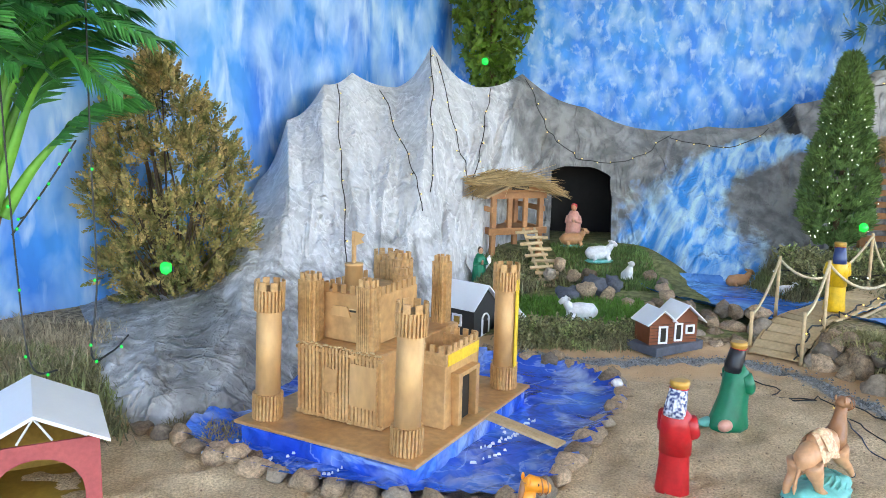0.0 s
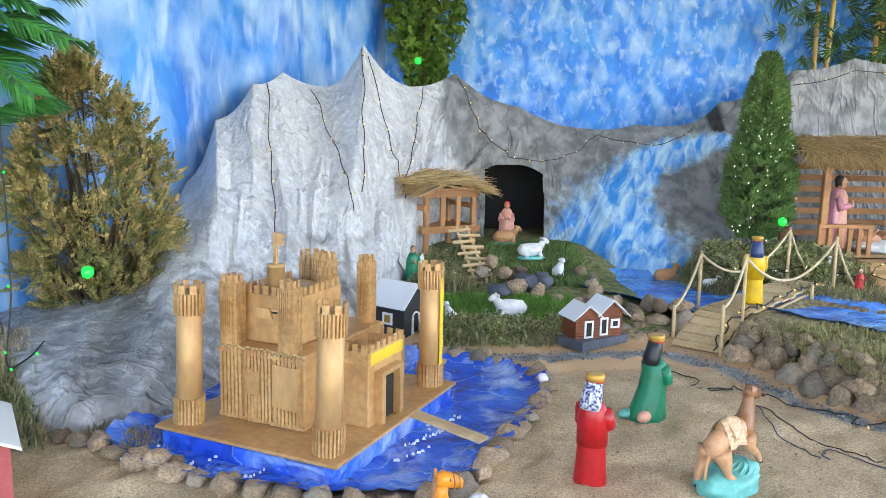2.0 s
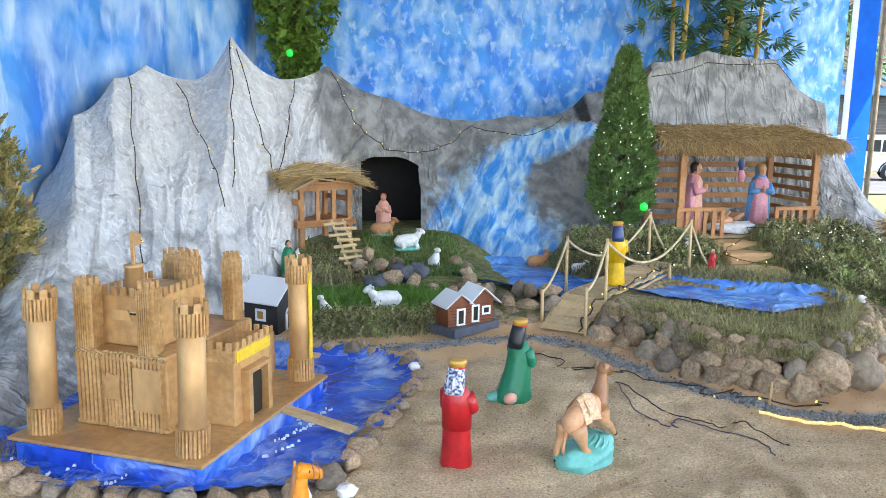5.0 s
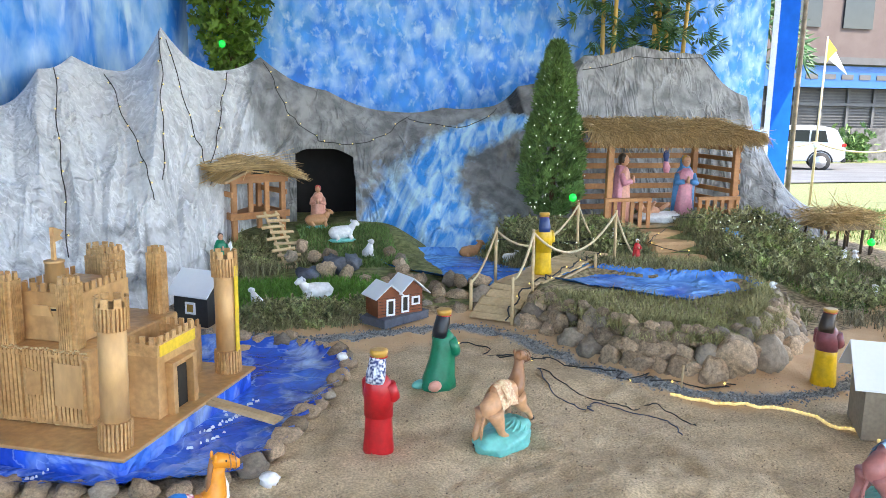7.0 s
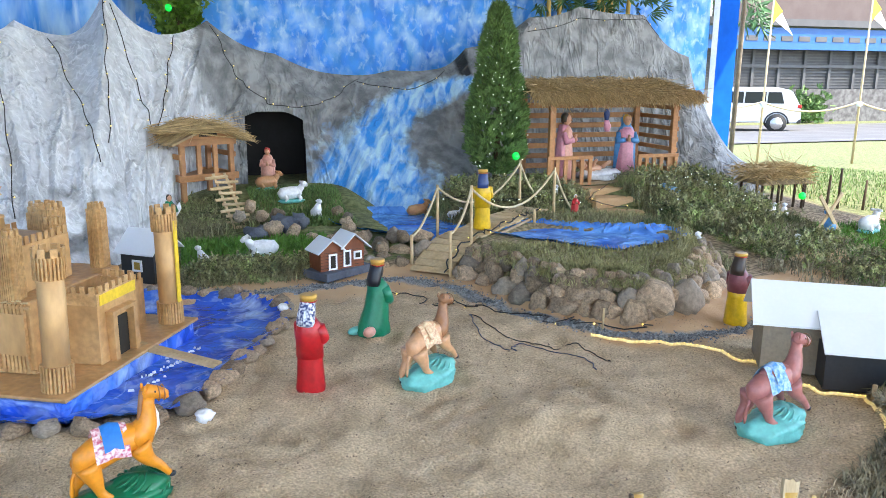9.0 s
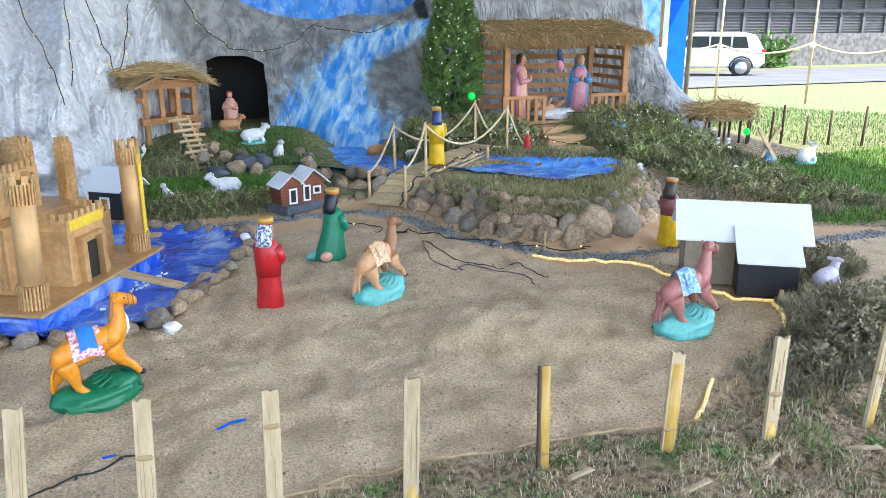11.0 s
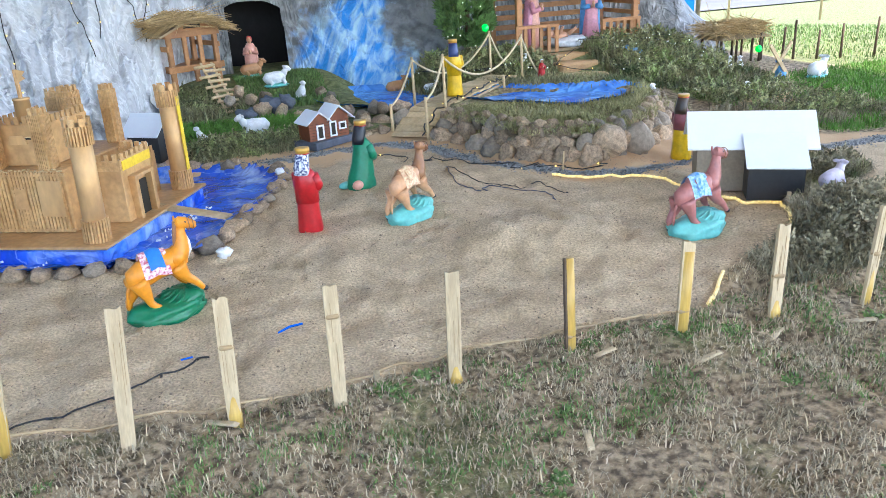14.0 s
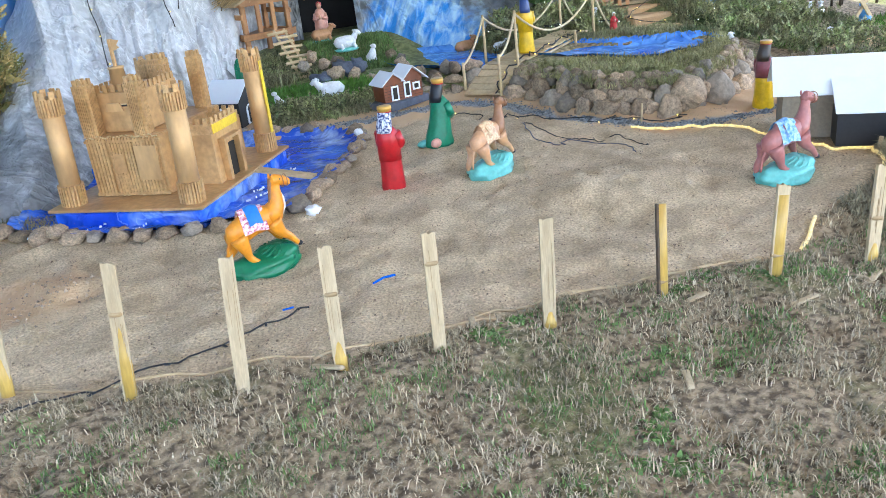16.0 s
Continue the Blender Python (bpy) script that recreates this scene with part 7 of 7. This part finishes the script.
palm = thing("palm_tree", Matrix(), "young palm with glossy green fronds and stems", "palm")
part("trunk", Build("palm_bark").tube([(-2.40, 2.95, 0.08), (-2.30, 2.95, 0.5), (-2.18, 2.93, 0.85), (-2.12, 2.92, 1.0)], [0.09, 0.085, 0.075, 0.05], 14), palm)
FRONDS = (
    ((-2.14, 2.90, 0.85), (-2.06, 2.90, 1.25), (-1.90, 2.88, 1.55), (-1.66, 2.85, 1.70), (-1.36, 2.80, 1.62)),
    ((-2.12, 2.88, 0.85), (-2.00, 2.88, 1.15), (-1.87, 2.86, 1.42), (-1.70, 2.83, 1.54), (-1.48, 2.78, 1.40)),
    ((-2.14, 2.94, 0.85), (-2.08, 2.95, 1.30), (-1.95, 2.95, 1.72), (-1.72, 2.92, 1.90), (-1.44, 2.88, 1.84)),
    ((-2.16, 2.92, 0.85), (-2.12, 2.94, 1.40), (-2.02, 2.96, 1.90), (-1.85, 2.96, 2.15), (-1.60, 2.94, 2.20)),
    ((-2.16, 2.88, 0.85), (-2.26, 2.84, 1.40), (-2.45, 2.78, 1.75), (-2.70, 2.70, 1.80), (-2.95, 2.60, 1.65)),
    ((-2.10, 2.95, 0.85), (-1.98, 2.98, 1.05), (-1.86, 3.02, 1.20), (-1.74, 3.06, 1.30), (-1.58, 3.10, 1.36)),
    ((-2.16, 2.98, 0.85), (-2.14, 3.08, 1.40), (-2.04, 3.22, 1.80), (-1.86, 3.34, 1.95), (-1.62, 3.42, 1.90)),
    ((-2.14, 2.86, 0.85), (-2.12, 2.76, 1.30), (-2.04, 2.62, 1.62), (-1.92, 2.48, 1.68), (-1.76, 2.34, 1.58)),
    ((-2.18, 2.90, 0.85), (-2.22, 2.92, 1.30), (-2.16, 2.90, 1.62), (-2.00, 2.86, 1.76), (-1.78, 2.80, 1.72)),
    ((-2.20, 2.84, 0.85), (-2.24, 2.80, 1.25), (-2.16, 2.74, 1.50), (-2.00, 2.68, 1.60), (-1.80, 2.62, 1.50)),
    ((-2.14, 2.96, 0.85), (-2.08, 3.00, 1.22), (-1.98, 3.04, 1.46), (-1.82, 3.06, 1.60), (-1.60, 3.06, 1.66)),
    ((-2.16, 2.94, 0.85), (-2.10, 2.98, 1.35), (-1.98, 3.00, 1.66), (-1.80, 3.00, 1.80), (-1.55, 2.98, 1.76)),
    ((-2.20, 2.86, 0.85), (-2.26, 2.82, 1.50), (-2.18, 2.78, 1.90), (-2.00, 2.74, 2.02), (-1.74, 2.70, 1.94)))
for pts in FRONDS:
    c = curve_pts(pts, 64)
    fr = part("frond", Build("palm_stem").tube(c, [0.032 * (1 - i / 64) ** 1.7 + 0.003 for i in range(64)], 8), palm)
    v, f = [], []
    for i in range(24, 64):
        t = (c[min(i + 1, 63)] - c[i - 1]).normalized()
        for s in (-1, 1):
            side = t.cross(Vector((0, 0, 1))).normalized() * s
            L = 0.34 * (1 - abs(i - 42) / 42) * rng.uniform(0.88, 1.1)
            e1 = c[i] + (side * 0.8 + t * 0.55 + Vector((0, 0, 0.10 + rng.uniform(-0.08, 0.08)))).normalized() * L * 0.5
            e2 = e1 + (side * 0.6 + t * 0.7 + Vector((0, 0, -0.55))).normalized() * L * 0.55
            w = t * 0.0145
            k = Vector((0, 0, 0.004))
            o = len(v)
            v += [c[i] - w * 0.5, c[i] + w * 0.5, e1 + w, e1 - w, e1 + k, e2, c[i] + k]
            f += [(o, o + 6, o + 4, o + 3), (o + 6, o + 1, o + 2, o + 4), (o + 3, o + 4, o + 5), (o + 4, o + 2, o + 5)]
    part("leaf_blade", rawmesh("leaf_blade", v, f, "leaf_palm"), fr)

# ---- clay steps, crossed boards, far stakes ----
st = thing("clay_steps", Matrix(), "cracked ochre clay steps leading to the stable", "steps")
for k in range(4):
    y = 4.62 + 0.2 * k
    part("step", Build("orange_sand").box((3.66 + 0.03 * k, y, G(3.62, y) - 0.005), (0.46 - 0.03 * k, 0.21, 0.10), bevel=0.02), st)
mill = thing("crossed_boards", pose(5.12, 4.0, 0.06, 0, 0, 10), "two pale boards crossed before a small figure", "boards")
for s in (-1, 1):
    part("board", Build("wood_pale").box((0, 0.01 * s, 0.17), (0.035, 0.012, 0.44), Matrix.Translation((0, 0, 0.17)) @ Matrix.Rotation(radians(42 * s), 4, "Y") @ Matrix.Translation((0, 0, -0.17)), bevel=0.002), mill)
for k, (x, y) in enumerate(((5.75, 5.0), (5.9, 4.85), (6.1, 4.92), (6.28, 4.8), (6.5, 4.72), (6.75, 4.55), (7.0, 4.4), (7.3, 4.25), (7.6, 4.1))):
    thing("wooden_stake", at(x, y, -0.02), "weathered grey brown stake behind the far lawn", "stake", "far stakes", data=Build("wood_dark").tube([(0, 0, 0), (0.005 + 0.01 * (k % 2), 0, 0.30 + 0.05 * (k % 3))], [0.014, 0.011], 7))
for k, (x, y) in enumerate(((9.15, 9.8), (10.5, 9.2), (12.0, 8.6))):
    fp = thing("flag_post", at(x, y, -0.1), "thin bamboo post with a yellow and white flag", "flag", "flag posts")
    part("post", Build("bamboo_pale").tube([(0, 0, 0), (0.03, 0, 2.7)], [0.022, 0.013], 8), fp)
    part("flag", Build("yellow_paper").prism([(0.03, 2.3), (0.03, 2.68), (0.22, 2.5)], -0.004, 0.004), fp, "yellow half of the flag")
    part("flag", Build("white_card").prism([(0.10, 2.36), (0.12, 2.6), (0.46, 2.14)], 0.006, 0.012), fp, "white half of the flag")
    part("knob", Build("white_card").ball((0.01, 0, 1.05), 0.05, seg=8, rings=6), fp)
thing("barrier_rope", Matrix(), "pale rope slung between the flag posts", "rope", data=Build("rope").tube(swag((7.6, 10.5, 0.8), (9.15, 9.8, 0.85), 0.12) + swag((9.15, 9.8, 0.85), (10.5, 9.2, 0.87), 0.15)[1:] + swag((10.5, 9.2, 0.87), (12, 8.6, 0.9), 0.18)[1:], 0.015, 6))

# ---- road, car and building beyond ----
rv, rf = [], []
for j in range(9):
    y = 15.8 + 12.2 * j / 8
    for x in (7.5, 15, 25, 40, 80):
        rv.append((x, y, G(x, y) + 0.03))
for j in range(8):
    for i in range(4):
        rf.append((j * 5 + i, j * 5 + i + 1, j * 5 + i + 6, j * 5 + i + 5))
M["asphalt"] = mat("pale dusty road", (0.16, 0.155, 0.15), (0.11, 0.108, 0.105), 0.9, 0.8, bump=0.3, bscale=40)
M["car_paint"] = mat("white car paint", (0.60, 0.61, 0.62), (0.57, 0.58, 0.60), 0.25, 2, fine_amp=0.1)
M["car_glass"] = mat("dark car glass", (0.02, 0.025, 0.03), (0.015, 0.02, 0.025), 0.08, 2)
M["tyre"] = mat("tyre rubber", (0.02, 0.02, 0.02), (0.03, 0.03, 0.03), 0.8, 20)
M["rim"] = mat("alloy", (0.6, 0.6, 0.62), (0.5, 0.5, 0.52), 0.35, 8, metal=0.8)
M["lamp_red"] = mat("red lamp glass", (0.5, 0.03, 0.02), (0.4, 0.02, 0.02), 0.2, 9)
# building colours darkened: the shade on its front is put into them
M["wall_pink"] = mat("pinkish plaster wall", (0.12, 0.09, 0.08), (0.10, 0.072, 0.065), 0.8, 1.5)
M["wall_white"] = mat("white plaster", (0.11, 0.11, 0.11), (0.085, 0.085, 0.085), 0.8, 1.5)
M["rubble"] = mat("pale rubble cladding", (0.15, 0.145, 0.14), (0.075, 0.07, 0.068), 0.85, 4.5, bump=0.4, bscale=12, detail=1)
M["sign_blue"] = mat("blue sign board", (0.02, 0.12, 0.34), (0.018, 0.10, 0.30), 0.5, 2)
M["grille"] = mat("grey louvre", (0.07, 0.072, 0.075), (0.05, 0.05, 0.055), 0.6, 3)
tagged(new("road", rawmesh("road", rv, rf, "asphalt")), "pale dusty road beyond the lawn", "road", kind="structure")
car = thing("car", pose(21.0, 25.6, G(21.4, 25.3) + 0.03, 0, 0, -36), "white sport utility car parked by the road", "car")
prof = [(-2.2, 0.45), (-2.25, 0.8), (-2.1, 0.98), (-1.2, 1.08), (-0.55, 1.55), (-0.3, 1.65), (1.5, 1.66), (1.85, 1.58), (2.12, 1.1), (2.2, 0.95), (2.22, 0.5), (2.1, 0.38), (-2.0, 0.36)]
b = Build("car_paint").prism(prof, -0.88, 0.88)
bmesh.ops.bevel(b.bm, geom=list(b.bm.edges), offset=0.05, segments=2, affect="EDGES", clamp_overlap=True)
body = part("body", b, car)
for x0, x1 in ((-0.6, 0.15), (0.2, 0.95), (1.0, 1.6)):
    part("window", Build("car_glass").prism([(x0 - (0.28 if x0 < -0.5 else 0), 1.10), (x1, 1.10), (x1 - (0.12 if x1 > 1.5 else 0), 1.52), (x0 + 0.02, 1.52)], -0.892, -0.87), car)
part("rear_window", Build("car_glass").prism([(2.09, 1.12), (2.13, 1.12), (1.93, 1.52), (1.89, 1.52)], -0.68, 0.68), car)
for y in (-0.72, 0.72):
    part("tail_lamp", Build("lamp_red").box((2.14, y, 1.0), (0.16, 0.34, 0.13), bevel=0.02), car)
part("bumper", Build("tyre").box((2.17, 0, 0.45), (0.16, 1.7, 0.16), bevel=0.03), car)
for x in (-1.35, 1.38):
    for y in (-0.84, 0.84):
        wh = part("wheel", Build("tyre").tube([(0, -0.11, 0), (0, 0.11, 0)], 0.36, 24), car, "", pose(x, y, 0.36))
        part("rim", Build("rim").tube([(0, -0.125, 0), (0, 0.115, 0)], 0.23, 10), wh)
    for y in (-0.885, 0.885):
        part("wheel_arch", Build("tyre").tube([(x + 0.42 * math.cos(a), y, 0.36 + 0.42 * math.sin(a)) for a in [math.pi * k / 10 for k in range(11)]], 0.03, 5), car)
bz = G(25, 30)
hs = thing("shop_building", pose(0, 0, 0), "low roadside building with rubble base and blue sign", "building")
part("plinth_wall", Build("rubble").box((33, 30.0, bz + 0.75), (25, 0.3, 1.5)), hs, "wall clad with pale rubble")
part("wall", Build("grille").box((33, 30.4, bz + 2.4), (25, 0.3, 2.0)), hs)
for k in range(18):
    part("mullion", Build("wall_white").box((20.8 + 1.45 * k, 30.15, bz + 2.4), (0.14, 0.1, 1.9)), hs)
for k in range(13):
    part("louvre", Build("wall_white").box((33, 30.2, bz + 1.6 + 0.135 * k), (25, 0.04, 0.05)), hs)
part("transom", Build("wall_white").box((33, 30.1, bz + 2.55), (25, 0.1, 0.16)), hs)
part("sign_board", Build("sign_blue").box((33, 29.6, bz + 3.75), (25, 0.2, 0.95)), hs, "blue sign with a line of pale lettering bars")
for k in range(22):
    part("letter_bar", Build("wall_white").box((21.6 + 0.95 * k, 29.48, bz + 3.75), (0.62, 0.03, 0.22)), hs)
part("roof", Build("wall_white").box((33, 31, bz + 4.45), (25.4, 3.4, 0.3)), hs)
part("upper_wall", Build("wall_pink").box((35, 32.4, bz + 6.6), (21, 0.3, 4.0)), hs)
for k in range(6):
    part("window", Build("car_glass").box((27.0 + 3.0 * k, 32.2, bz + 6.9), (1.7, 0.1, 1.5)), hs)
pt = thing("street_palm", pose(20.5, 27.8, G(20.5, 27.8)), "dark palm tree before the building", "palm")
part("trunk", Build("palm_bark").tube([(0, 0, 0), (0.2, 0, 3), (0.1, 0, 6)], [0.28, 0.22, 0.18], 10), pt)
pts = []
for k in range(16):
    a = k * 0.4
    for i in range(1, 26):
        t = i / 25
        c = Vector((0.1 + 2.4 * t * math.cos(a), 2.4 * t * math.sin(a), 6 + 1.0 * math.sin(t * 2.4) - 2.6 * t * t))
        pts.append((c, Vector((math.cos(a), math.sin(a), -0.9))))
sprays("crown", pt, pts, 0.6, "leaf_bamboo", 4, 4, 1.4, 0.14)
hg = thing("shrub", pose(27.5, 29.3, G(27, 29)), "dark green shrub against the rubble wall", "bush")
sprays("crown", hg, [((rng.gauss(0, 0.5), rng.gauss(0, 0.3), abs(rng.gauss(0.5, 0.35))), (rng.gauss(0, 1), -0.5, 0.6)) for _ in range(500)], 0.22, "leaf_cyp", 5, 5, 1.2, 0.3)
